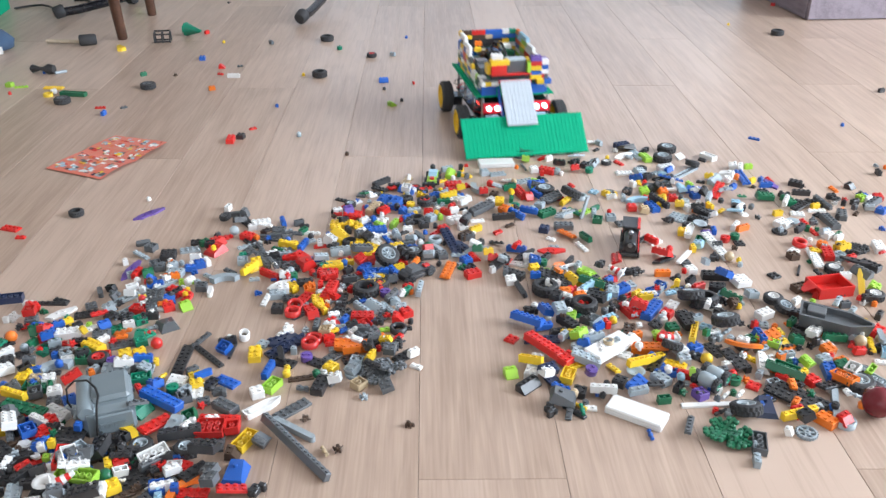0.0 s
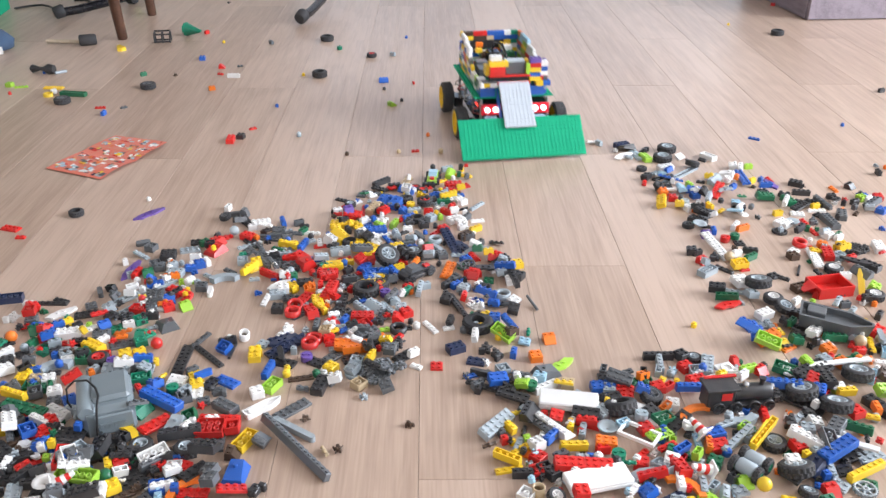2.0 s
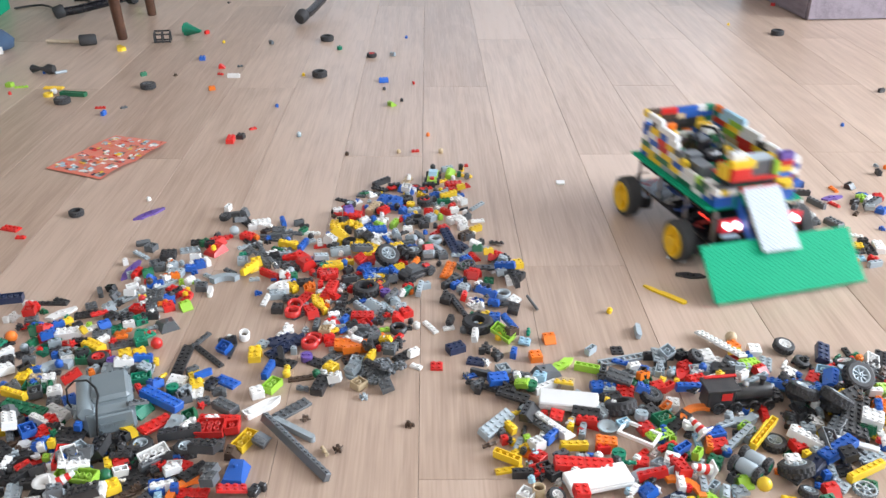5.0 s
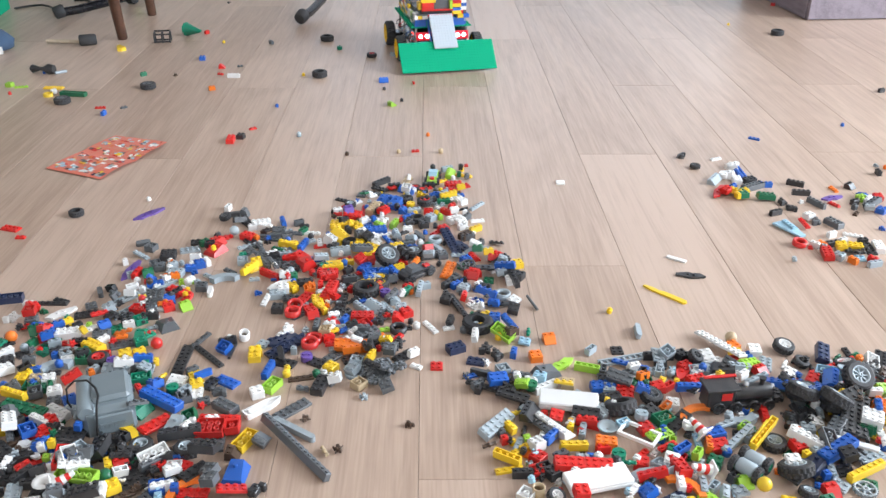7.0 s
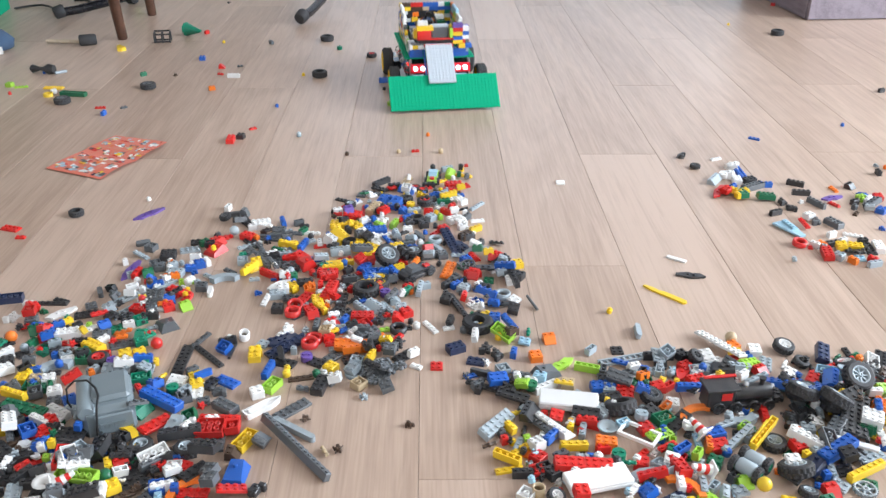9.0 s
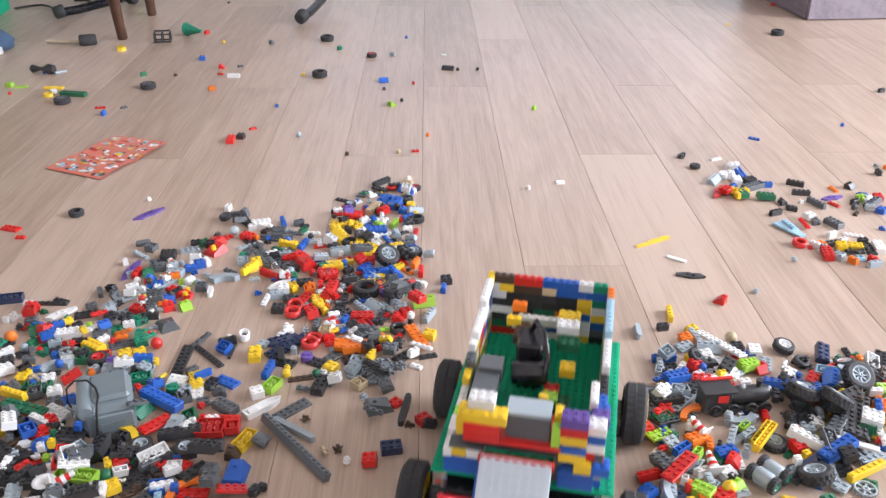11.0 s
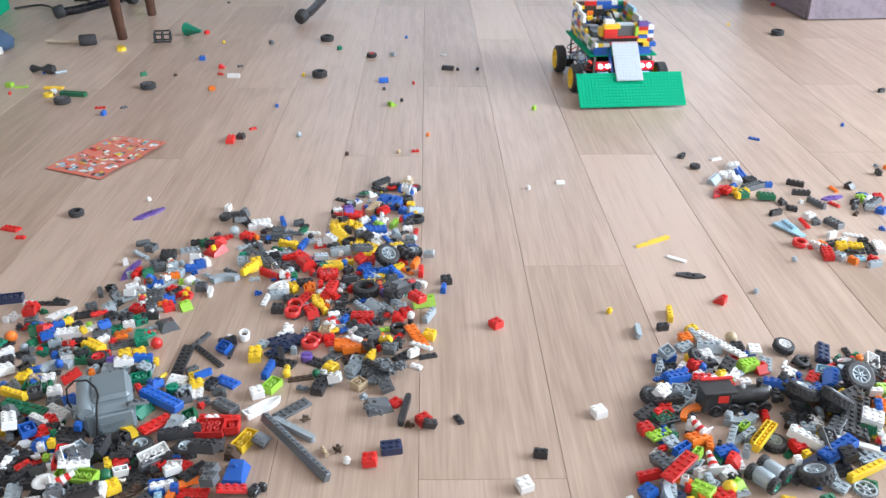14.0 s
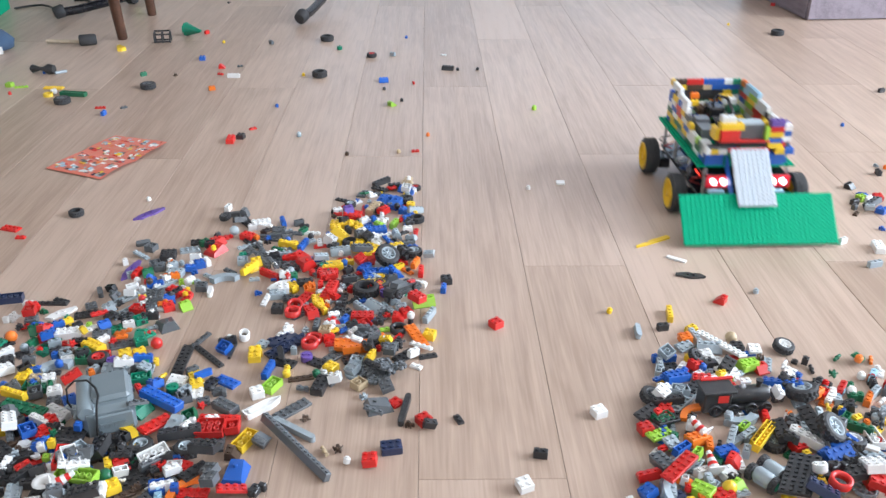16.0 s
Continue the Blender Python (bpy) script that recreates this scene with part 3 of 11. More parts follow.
    part("step", Shape().box(-0.014, 0.028, -0.038, -0.034, 0.004, 0.028, 0.0015), SMOKE_GREY, ob)
    for k in range(6):
        part("raised_mark", Shape().box(-0.009 + 0.005 * k, -0.0058 + 0.005 * k, -0.0388, -0.038, 0.013, 0.018), SMOKE_GREY, ob)
    for x in (-0.010, 0.024):
        part("screw", Shape().turned([(0.002, 0), (0.002, 0.0012)], 10, pose(x, -0.038, 0.008, 90, 0, 0)), STEEL, ob)
    pts = [(-0.038, 0.020, 0.003), (-0.042, 0.016, 0.020), (-0.040, 0.014, 0.040), (-0.030, 0.012, 0.050), (-0.016, 0.008, 0.050), (-0.008, -0.004, 0.046),
           (-0.006, -0.018, 0.0435), (-0.008, -0.030, 0.041), (-0.010, -0.040, 0.034), (-0.012, -0.0415, 0.018), (-0.014, -0.042, 0.002)]
    part("lead", Shape().tube(pts, 0.0013, 7), CABLE, ob, "thin black lead")
    return ob


def piece(kind, c, at):
    """One loose toy piece at a pose."""
    if kind in WHEEL:
        return loose_wheel(kind, c, at)
    if kind == "cone":
        return striped_cone(at)
    if kind == "car":
        return toy_car(at, c, "d", "black and red plastic toy racing car")
    if kind == "kart":
        return toy_car(at, "l", "z", "lime green toy buggy with clear pale blue roof", 0.05)
    if kind == "loco":
        return locomotive(at)
    if kind == "motor":
        return motor_buggy(at, "e")
    if kind == "buggy":
        return motor_buggy(at, "k")
    if kind == "rball":
        return scroll_ball(at)
    if kind == "batt":
        return battery_box(at)
    if kind in ODD:
        name, words = ODD[kind][:2]
    elif kind.startswith("bm"):
        name, words = "toy_beam", "plastic beam with a row of round holes"
    else:
        name, words = NAMES[kind[0]], WORDS[kind[0]]
        if kind[:2] == "b1":
            name, words = "narrow_brick", "narrow studded plastic brick"
        if kind[:2] == "p1":
            name = "narrow_plate" if kind != "p11" else "stud_plate"
    if kind[0] in "bups" and kind not in ODD and not kind.startswith("bm"):
        words = words + " of " + kind[1] + " by " + kind[2:] + " studs"
    return thing(name, piece_mesh(kind, c), None, at, SAY[c] + " " + words, name.replace("_", " "), "loose toy pieces")


# ---------------------------------------------------------------- furniture at the far side
# only the two legs on the right are in view
table = empty("table", pose(0, 0, 0), "dark brown wooden table with tapered round legs", "table")
for x, y, lean in ((-0.957, 2.545, -4), (-0.965, 2.86, -3), (-2.2, 2.46, 4), (-2.2, 3.28, 3)):
    part("leg", Shape().turned([(0.0125, 0.0), (0.0145, 0.004), (0.026, 0.70), (0.026, 0.712)], 20, pose(0, 0, 0, 0, lean, 0)), WALNUT, table, "", pose(x, y, 0))
# top out of view, made wide to cast shade on the floor at upper left
part("tabletop", Shape().box(-2.30, -0.84, 2.36, 3.40, 0.712, 0.74, 0.006), WALNUT, table)


def stool_foot(at, cap, label):
    """A black tubular foot with a rubber cap."""
    ob = empty("chair", at, label, "chair", "black chairs")
    part("tube", Shape().tube([(0, 0, 0.022), (0.02, 0.06, 0.028), (0.045, 0.16, 0.045), (0.07, 0.30, 0.09), (0.085, 0.42, 0.20)], 0.014, 12), ACRYLIC, ob)
    part("foot_cap", Shape().turned([(0.014, 0), (0.020, 0.004), (0.021, 0.030), (0.016, 0.036)], 16, pose(-0.005, -0.016, 0.021, -76, 0, -16)), cap, ob, "rubber end cap")
    return ob


stool_foot(pose(-0.452, 2.745, 0), RUBBER, "black tubular chair with a rubber-capped foot on floor")
stool_foot(pose(-1.24, 2.79, 0, 0, 0, -48), RUBBER, "black tubular chair with thick rubber foot on floor")
wheel = empty("caster", pose(-1.10, 3.04, 0.045, 0, 0, 25), "small black caster wheel with lime green hub", "caster")
part("tyre", tyre_shape(0.045, 0.03, 0.03, pose(0, 0, 0, 90, 0, 60), 20), RUBBER, wheel)
part("rim", rim_shape(0.031, 0.031, pose(0, 0, 0, 90, 0, 60)), col("l"), wheel, "lime green hub")
for k, (x, y) in enumerate(((-1.45, 2.93), (-1.30, 3.02))):
    thing("cable", Shape().tube([(x + 0.32 * i / 9, y + 0.05 * math.sin(i * 0.9 + k), 0.004 + 0.03 * (i / 9) ** 2) for i in range(10)], 0.0035, 7), CABLE, pose(0, 0, 0),
          "thin black cable lying loose on floor", "cable", "cables")

# the crate by the window: weathered boards with corner posts
crate = empty("wooden_crate", pose(1.188, 2.842, 0, 0, 0, 6), "weathered grey wooden crate on the floor", "crate")
for k in range(3):
    z0, z1 = 0.004 + 0.098 * k, 0.098 + 0.098 * k
    part("board", Shape().box(0.004, 0.78, 0.0, 0.014, z0, z1, 0.0015), GREYWOOD, crate)
    part("board", Shape().box(0.0, 0.014, 0.016, 0.50, z0, z1, 0.0015), GREYWOOD, crate)
    part("board", Shape().box(0.004, 0.78, 0.50, 0.514, z0, z1, 0.0015), GREYWOOD, crate)
    part("board", Shape().box(0.77, 0.784, 0.016, 0.50, z0, z1, 0.0015), GREYWOOD, crate)
for x, y in ((0.016, 0.016), (0.016, 0.476), (0.746, 0.016), (0.746, 0.476)):
    part("corner_post", Shape().box(x, x + 0.022, y, y + 0.022, 0.0, 0.30, 0.001), GREYWOOD, crate)
part("bottom", Shape().box(0.018, 0.766, 0.018, 0.496, 0.006, 0.014), GREYWOOD, crate)

# green box and a folded blue bag at the left edge
box = empty("green_box", pose(-1.432, 2.655, 0, 0, 0, 8), "tall bright green plastic storage box", "storage box")
part("box_body", Shape().box(-0.24, 0.0, 0, 0.30, 0, 0.36, 0.006), GREEN_PLATE, box)
part("box_rim", Shape().box(-0.25, 0.008, -0.008, 0.308, 0.36, 0.38, 0.004), GREEN_PLATE, box)
part("box_foot", Shape().box(-0.22, -0.02, 0.02, 0.28, -0.0, 0.004), GREEN_PLATE, box)
bag = empty("folded_bag", pose(-1.245, 2.42, 0, 0, 0, 20), "crumpled dark blue cloth bag with white label", "bag")
s = Shape()
for k in range(6):
    s.turned([(0.02, 0), (0.05, 0.008), (0.055, 0.03), (0.03, 0.055 + 0.006 * (k % 3)), (0.004, 0.062)], 12, pose(-0.03 - 0.032 * k, 0.015 * math.sin(2.1 * k), 0))
part("cloth", s, FABRIC, bag)
part("label", Shape().box(-0.035, -0.005, -0.052, -0.0505, 0.012, 0.034), col("w"), bag, "white label", pose(0, 0, 0, 12, 0, 0))

# the leaflet: a slightly curled printed sheet with panels of plain shapes
PAPER = plastic("coated_paper_orange_red", (0.78, 0.21, 0.15), 0.27)
leaflet = empty("leaflet", pose(-0.6745, 1.611, 0.0005, 0, 0, 0), "orange-red printed leaflet with picture panels and fold lines", "leaflet")
CORNER = [Vector((-0.0995, -0.065, 0)), Vector((0.0255, -0.118, 0)), Vector((0.0995, 0.067, 0)), Vector((-0.0265, 0.118, 0))]


def on_sheet(u, v, lift=0.0):
    p = CORNER[0].lerp(CORNER[1], u).lerp(CORNER[3].lerp(CORNER[2], u), v)
    curl = 0.005 * abs(math.sin(math.pi * 2 * v)) * (0.4 + 0.6 * u) + 0.006 * max(0, v - 0.85) * 6 * u + 0.0015
    return (p.x, p.y, curl + lift)


def sheet(u0, u1, v0, v1, lift, n=12, m=12):
    v = [on_sheet(u0 + (u1 - u0) * i / n, v0 + (v1 - v0) * j / m, lift) for j in range(m + 1) for i in range(n + 1)]
    return Shape().add(v, [(j * (n + 1) + i, j * (n + 1) + i + 1, (j + 1) * (n + 1) + i + 1, (j + 1) * (n + 1) + i) for j in range(m) for i in range(n)], True)


s = sheet(0, 1, 0, 1, 0.0003)
s.v += [(x, y, z - 0.0003) for x, y, z in s.v[:]]
k = len(s.v) // 2
s.f += [tuple(i + k for i in f[::-1]) for f in s.f[:]]
s.s += s.s[:]
s.m += s.m[:]
part("paper", s, PAPER, leaflet)
rnd = random.Random(5)
for i in range(4):
    for j in range(6):
        u, v = 0.035 + 0.24 * i, 0.03 + 0.16 * j
        for n in range(9):
            a, b = u + rnd.uniform(0.0, 0.15), v + rnd.uniform(0, 0.09)
            part("printed_shape", sheet(a, a + rnd.uniform(0.03, 0.10), b, b + rnd.uniform(0.015, 0.06), 0.0005 + 0.00006 * n, 2, 2), col(rnd.choice("wwwzzaadkmrrtyo")), leaflet)
for i in range(1, 4):
    part("fold_line", sheet(0.24 * i + 0.012, 0.24 * i + 0.018, 0, 1, 0.0011, 1, 12), col("t"), leaflet)
for j in (2, 4):
    part("fold_line", sheet(0, 1, 0.16 * j + 0.012, 0.16 * j + 0.018, 0.0011, 12, 1), col("t"), leaflet)

# toys lying far back
mallet = empty("toy_mallet", pose(-1.045, 2.475, 0, 0, 0, -3), "black mallet with a pale wooden handle", "mallet")
part("handle", rod(0.006, 0.10, 10), wood("pale_handle", (0.6, 0.5, 0.38), (0.45, 0.36, 0.26), 2, 0.5, 0.1), mallet, "", pose(-0.06, 0, 0.004))
part("mallet_head", Shape().turned([(0.012, -0.024), (0.016, -0.02), (0.016, 0.02), (0.012, 0.024)], 14, pose(0.012, 0, 0.016, 90, 0, -66)), RUBBER, mallet, "black rubber head")
fig = empty("toy_digger_arm", pose(-0.925, 2.43, 0, 0, 0, -62), "yellow plastic digger arm lying on floor", "plastic piece")
part("arm", Shape().box(-0.028, 0.0, -0.006, 0.006, 0, 0.008, 0.001), col("y"), fig)
part("scoop", Shape().prism([(0, -0.010), (0.02, -0.012), (0.024, 0.0), (0.02, 0.012), (0, 0.010)], 0.010), col("y"), fig)
part("claw", Shape().box(-0.04, -0.026, -0.003, 0.003, 0.001, 0.006), col("w"), fig)
cage = empty("toy_cage", pose(-0.83, 2.52, 0.0, 0, 0, 10), "open black plastic roll cage frame", "plastic frame")
for x in (-0.022, 0.0, 0.022):
    part("hoop", Shape().tube([(x, -0.012, 0), (x, -0.012, 0.024), (x, 0.010, 0.030), (x, 0.014, 0)], 0.0025, 6), col("k"), cage)
for y, z in ((-0.012, 0.024), (0.010, 0.030), (-0.012, 0.003), (0.014, 0.003)):
    part("bar", rod(0.0025, 0.046, 6), col("k"), cage, "", pose(0, y, z - 0.0025))
tree = empty("toy_fir", pose(-0.755, 2.58, 0.0, 0, 0, -30), "dark teal plastic toy fir tree lying on its side", "toy tree")
for k in range(4):
    part("tier", Shape().turned([(0.021 - 0.0042 * k, 0), (0.019 - 0.004 * k, 0.005), (0.011 - 0.0026 * k, 0.018)], 9, pose(-0.026 + 0.0135 * k, 0, 0.020, 0, 84, 0)), col("e"), tree)
pad = empty("toy_joystick", pose(-1.045, 2.19, 0, 0, 0, -6), "small black toy controller with grey lever", "toy controller")
part("grip", Shape().turned([(0.006, -0.034), (0.011, -0.028), (0.005, -0.008), (0.006, 0.0), (0.014, 0.016), (0.011, 0.03)], 12, pose(0, 0, 0.012, 0, 90, 0)), col("k"), pad)
part("lever", rod(0.004, 0.03, 8), col("a"), pad, "", pose(0.045, 0.004, 0, 0, 0, 50))


# ---------------------------------------------------------------- the driving toy
# Its own space: origin under the middle of the blade's lower edge, y to its rear, x to its left hand side as it comes on.
WHEEL_R = 0.0335


def stud_sheet(nx, ny, t, n=6):
    s = Shape().box(-nx * U / 2, nx * U / 2, -ny * U / 2, ny * U / 2, -t, 0, 0.0004)
    studs(s, nx, ny, 0, n)
    return s


def driving_toy():
    toy = empty("toy_bulldozer", pose(0, 0, 0), "four-wheeled home-built robot bulldozer of coloured bricks with green blade", "toy robot")
    # blade: a studded baseplate leaning back on two black arms
    lean = math.degrees(math.atan2(0.0615, 0.0595))
    part("blade", stud_sheet(32, 11, 0.0022), GREEN_PLATE, toy, "green studded baseplate blade", pose(0, 0.0297, 0.0388, lean, 0, 0))
    for x in (-0.05, 0.05):
        part("blade_arm", Shape().tube([(x, 0.036, 0.036), (x, 0.085, 0.046), (x, 0.115, 0.052)], 0.0035), ACRYLIC, toy)
    # ramp from the deck down to the blade
    tilt = math.degrees(math.atan2(0.0700, 0.0740))
    part("ramp", stud_sheet(8, 13, 0.003), LIGHT_PLATE, toy, "light grey studded ramp plate", pose(-0.0022, 0.0745, 0.0945, tilt, 0, 0))
    part("ramp_hinge", Shape().box(-0.036, 0.032, 0.110, 0.117, 0.123, 0.1295, 0.001), col("r"), toy, "dark red hinge strip")
    part("ramp_side", Shape().prism([(0.047, 0.052), (0.115, 0.116), (0.115, 0.095), (0.060, 0.048)], 0.003, Matrix(((0, 0, 1, -0.0375), (1, 0, 0, 0), (0, 1, 0, 0), (0, 0, 0, 1)))), col("b"), toy, "blue side plate")
    # chassis
    part("lower_plate", Shape().box(-0.074, 0.078, 0.105, 0.362, 0.040, 0.0435, 0.001), ACRYLIC, toy, "dark acrylic chassis plate")
    part("upper_plate", Shape().box(-0.070, 0.074, 0.112, 0.362, 0.079, 0.082, 0.001), ACRYLIC, toy)
    part("bumper", Shape().box(-0.066, 0.070, 0.104, 0.112, 0.050, 0.068, 0.001), ACRYLIC, toy)
    for x in (-0.068, 0.072):
        for y in (0.118, 0.200, 0.285, 0.356):
            part("post", Shape().cyl(x, y, 0.0435, 0.0923, 0.003, 10), STEEL, toy, "brass-tipped steel spacer")
    part("battery_pack", Shape().box(-0.035, 0.04, 0.20, 0.30, 0.0435, 0.066, 0.003), ACRYLIC, toy)
    part("circuit_board", Shape().box(-0.066, -0.02, 0.205, 0.275, 0.068, 0.070), plastic("circuit_board_blue", (0.02, 0.06, 0.22), 0.4), toy, "blue circuit board")
    for k, (c, y) in enumerate((("r", 0.13), ("k", 0.16), ("b", 0.19), ("w", 0.22), ("k", 0.26), ("r", 0.30), ("k", 0.33))):
        part("wire", Shape().tube([(-0.066, y, 0.072), (-0.080, y + 0.008, 0.066 - 0.003 * (k % 3)), (-0.080, y + 0.022, 0.054), (-0.060, y + 0.030, 0.046)], 0.0013, 6), col(c), toy)
    for x in (-0.082, 0.086):
        for y in (0.149, 0.325):
            part("gear_motor", Shape().box(x - 0.011, x + 0.011, y - 0.030, y + 0.016, 0.020, 0.0395, 0.003), ACRYLIC, toy)
    for x in (-0.050, 0.052):
        board = part("headlight", Shape().box(x - 0.021, x + 0.021, 0.1005, 0.1035, 0.064, 0.086, 0.001), LED_BOARD, toy, "red lamp board")
        for dx in (-0.0085, 0.0085):
            part("led", Shape().turned([(0.0053, 0), (0.0053, 0.003), (0.004, 0.0050), (0.001, 0.006)], 14, pose(x + dx, 0.1004, 0.0752, 90, 0, 0)), LED, board, "glowing white LED")
    # pale strips put in for the cyan-white reflection below the headlights
    for x in (-0.052, 0.050):
        part("sensor_strip", Shape().box(x - 0.014, x + 0.014, 0.094, 0.103, 0.056, 0.0605, 0.001), col("z"), toy, "pale blue strip standing in for a cyan-white reflection")
    for k in range(3):
        part("status_led", Shape().turned([(0.0016, 0), (0.0016, 0.002), (0.0005, 0.003)], 8, pose(-0.071, 0.135 + 0.008 * k, 0.0745, 0, -90, 0)), glow("led_red", (1.0, 0.05, 0.03), 3), toy, "small red lamp")
    # deck plates
    part("deck", stud_sheet(21, 16, 0.003), GREEN_PLATE, toy, "green studded deck plate", pose(0.0022, 0.1862, 0.0955))
    part("deck", stud_sheet(21, 15, 0.003), GREEN_PLATE, toy, "green studded deck plate", pose(0.0022, 0.3104, 0.0957))
    # wheels
    wheels = []
    tyre = tyre_shape(WHEEL_R, 0.026, 0.026, pose(0, 0, -0.013), 26).mesh("tyre", RUBBER)
    rim = rim_shape(0.0262, 0.024, pose(0, 0, -0.0105), 5).mesh("rim", RIM_YELLOW)
    for x, face in ((-0.1045, -90), (0.1085, 90)):
        for y in (0.149, 0.325):
            hub = new("wheel")
            hub.parent = toy
            hub.location = (x, y, WHEEL_R)
            part("tyre", tyre, None, hub, "black rubber tyre", pose(0, 0, 0, 0, face, 0))
            part("rim", rim, None, hub, "yellow plastic rim", pose(0, 0, 0, 0, face, 0))
            wheels.append(hub)
    # superstructure: every brick is one part
    made = {}

    def br(c, nx, ny, x, y, layer, h=BH, knobs=True, base=0.0957):
        """A brick of nx by ny studs with its low corner at x, y."""
        key = (c, nx, ny, h, knobs)
        if key not in made:
            made[key] = solid(nx, ny, h, knobs).mesh("brick", col(c))
        part("brick", made[key], None, toy, "", Matrix.Translation((x + nx * U / 2, y + ny * U / 2, base + layer * BH)))

    rnd = random.Random(11)

    def run(colours, x, y, layer, along, lens):
        """A course of one-stud bricks, one after another."""
        for c, n in zip(colours, lens):
            if c != ".":
                br(c, 1 if along == "y" else n, n if along == "y" else 1, x, y, layer)
            if along == "y":
                y += n * U
            else:
                x += n * U

    # left wall, front to rear, stepping up
    X, Y = -0.0700, 0.128
    run("bwgayb", X, Y, 0, "y", (4, 4, 6, 6, 6, 3))
    run("wgwygy", X, Y, 1, "y", (3, 4, 6, 4, 6, 6))
    run(".lwbywg", X, Y, 2, "y", (5, 2, 5, 4, 5, 4, 4))
    run(".ywrbw", X, Y, 3, "y", (11, 3, 4, 4, 4, 3))
    run(".dyrwb", X, Y, 4, "y", (13, 3, 3, 4, 4, 2))
    run(".wbyb", X, Y, 5, "y", (15, 4, 3, 4, 3))
    run(".wk", X + 0.002, Y, 6, "y", (16, 8, 2))
    run(".wy", X + 0.002, Y, 7, "y", (22, 6, 2))
    run("wwg", X, 0.121, 2, "y", (2, 2, 2))
    br("g", 2, 3, X, 0.142, 2)
    br("w", 2, 3, X, 0.142, 3, PH, False)
    # right wall
    X = 0.0655
    run("bnbgwb", X, Y, 0, "y", (4, 4, 6, 6, 6, 3))
    run("abzrgw", X, Y, 1, "y", (4, 4, 5, 6, 6, 4))
    run("bwrywl", X, Y, 2, "y", (3, 4, 5, 6, 6, 5))
    run("dwlrtw", X, Y, 3, "y", (3, 4, 6, 6, 5, 5))
    run(".wyrlb", X, Y, 4, "y", (4, 4, 6, 6, 5, 4))
    run(".bkwyr", X, Y, 5, "y", (4, 4, 5, 6, 5, 5))
    run(".wlzg", X, Y, 6, "y", (12, 6, 5, 4, 2))
    run(".zo", X, Y, 7, "y", (18, 8, 3))
    br("b", 2, 3, 0.0600, 0.150, 6, PH)
    br("p", 2, 2, 0.0600, 0.142, 6)
    br("w", 1, 4, 0.0570, 0.165, 6)
    # rear wall
    Y = 0.3600
    run("rbwgyk", -0.062, Y, 0, "x", (4, 3, 3, 2, 2, 2))
    run("gwbrwd", -0.062, Y, 1, "x", (3, 3, 4, 2, 2, 2))
    run("kbykwb", -0.062, Y, 2, "x", (2, 4, 3, 2, 3, 2))
    run("wkgoby", -0.062, Y, 3, "x", (3, 3, 3, 2, 3, 2))
    run("kkkkyw", -0.062, Y, 4, "x", (4, 3, 3, 2, 2, 2))
    run("wkkkye", -0.062, Y, 5, "x", (2, 4, 3, 3, 2, 2))
    run("wyntbb", -0.062, Y, 6, "x", (1, 2, 4, 2, 4, 3))
    run("nrrbbwe", -0.062, Y, 7, "x", (3, 3, 1, 3, 2, 2, 2))
    # front stacks on both sides of the ramp
    for layer in (0, 1):
        br("b", 4, 2, -0.0700, 0.1225, layer)
        br("b", 4, 2, 0.0345, 0.1225, layer)
    br("y", 2, 2, -0.0650, 0.1225, 2)
    br("w", 2, 2, -0.0490, 0.1225, 2)
    br("d", 4, 2, -0.0650, 0.1225, 3, PH, False)
    br("y", 2, 2, 0.0480, 0.1215, 2)
    br("b", 2, 2, 0.0640, 0.1215, 2)
    br("a", 2, 3, -0.0700, 0.139, 2)
    # inner platform and what stands on it
    br("r", 11, 6, -0.0520, 0.121, 0, PH, False, 0.1365)
    br("k", 10, 5, -0.0480, 0.125, 0, 0.008, False, 0.1280)
    for x in (-0.046, 0.030):
        br("d", 1, 3, x, 0.128, 0, 0.032, False, 0.0960)
    br("r", 4, 2, -0.0510, 0.1165, 0, BH, True, 0.1400)
    br("r", 4, 2, -0.0510, 0.1165, 0, BH, True, 0.1496)
    br("y", 5, 2, -0.0530, 0.1180, 0, BH, True, 0.1592)
    br("w", 3, 2, -0.0490, 0.1260, 0, BH, True, 0.1688)
    br("y", 1, 3, -0.0590, 0.1240, 0, 0.019, True, 0.1400)
    br("d", 5, 2, -0.0150, 0.1290, 0, 0.024, False, 0.1400)
    br("a", 5, 3, -0.0150, 0.1300, 0, PH, False, 0.1641)
    br("l", 1, 1, 0.0265, 0.1230, 0, 0.022, True, 0.1400)
    br("y", 1, 2, 0.0275, 0.1350, 0, 0.026, True, 0.1400)
    for k, c in enumerate("ybyrp"):
        br(c, 3, 2, 0.0340, 0.1230, 0, BH if k != 1 else 0.0064, True, 0.1253 + 0.0094 * k)
    for k, c in enumerate("rwbw"):
        br(c, 2, 2, 0.0580, 0.1290, 0, BH, True, 0.1253 + 0.0094 * k)
    # seats, motors and odd parts inside
    br("d", 3, 7, -0.0580, 0.190, 2, 0.020, False)
    br("d", 3, 3, -0.0560, 0.228, 3, 0.016, False)
    br("g", 4, 3, 0.006, 0.215, 0, 0.016)
    br("l", 2, 2, 0.010, 0.218, 2, PH)
    br("r", 2, 2, 0.010, 0.235, 1)
    br("y", 2, 2, 0.024, 0.250, 3)
    br("w", 3, 2, 0.016, 0.300, 5)
    br("y", 3, 2, 0.016, 0.318, 5)
    br("g", 3, 2, 0.018, 0.282, 4)
    br("n", 2, 4, -0.030, 0.300, 3)
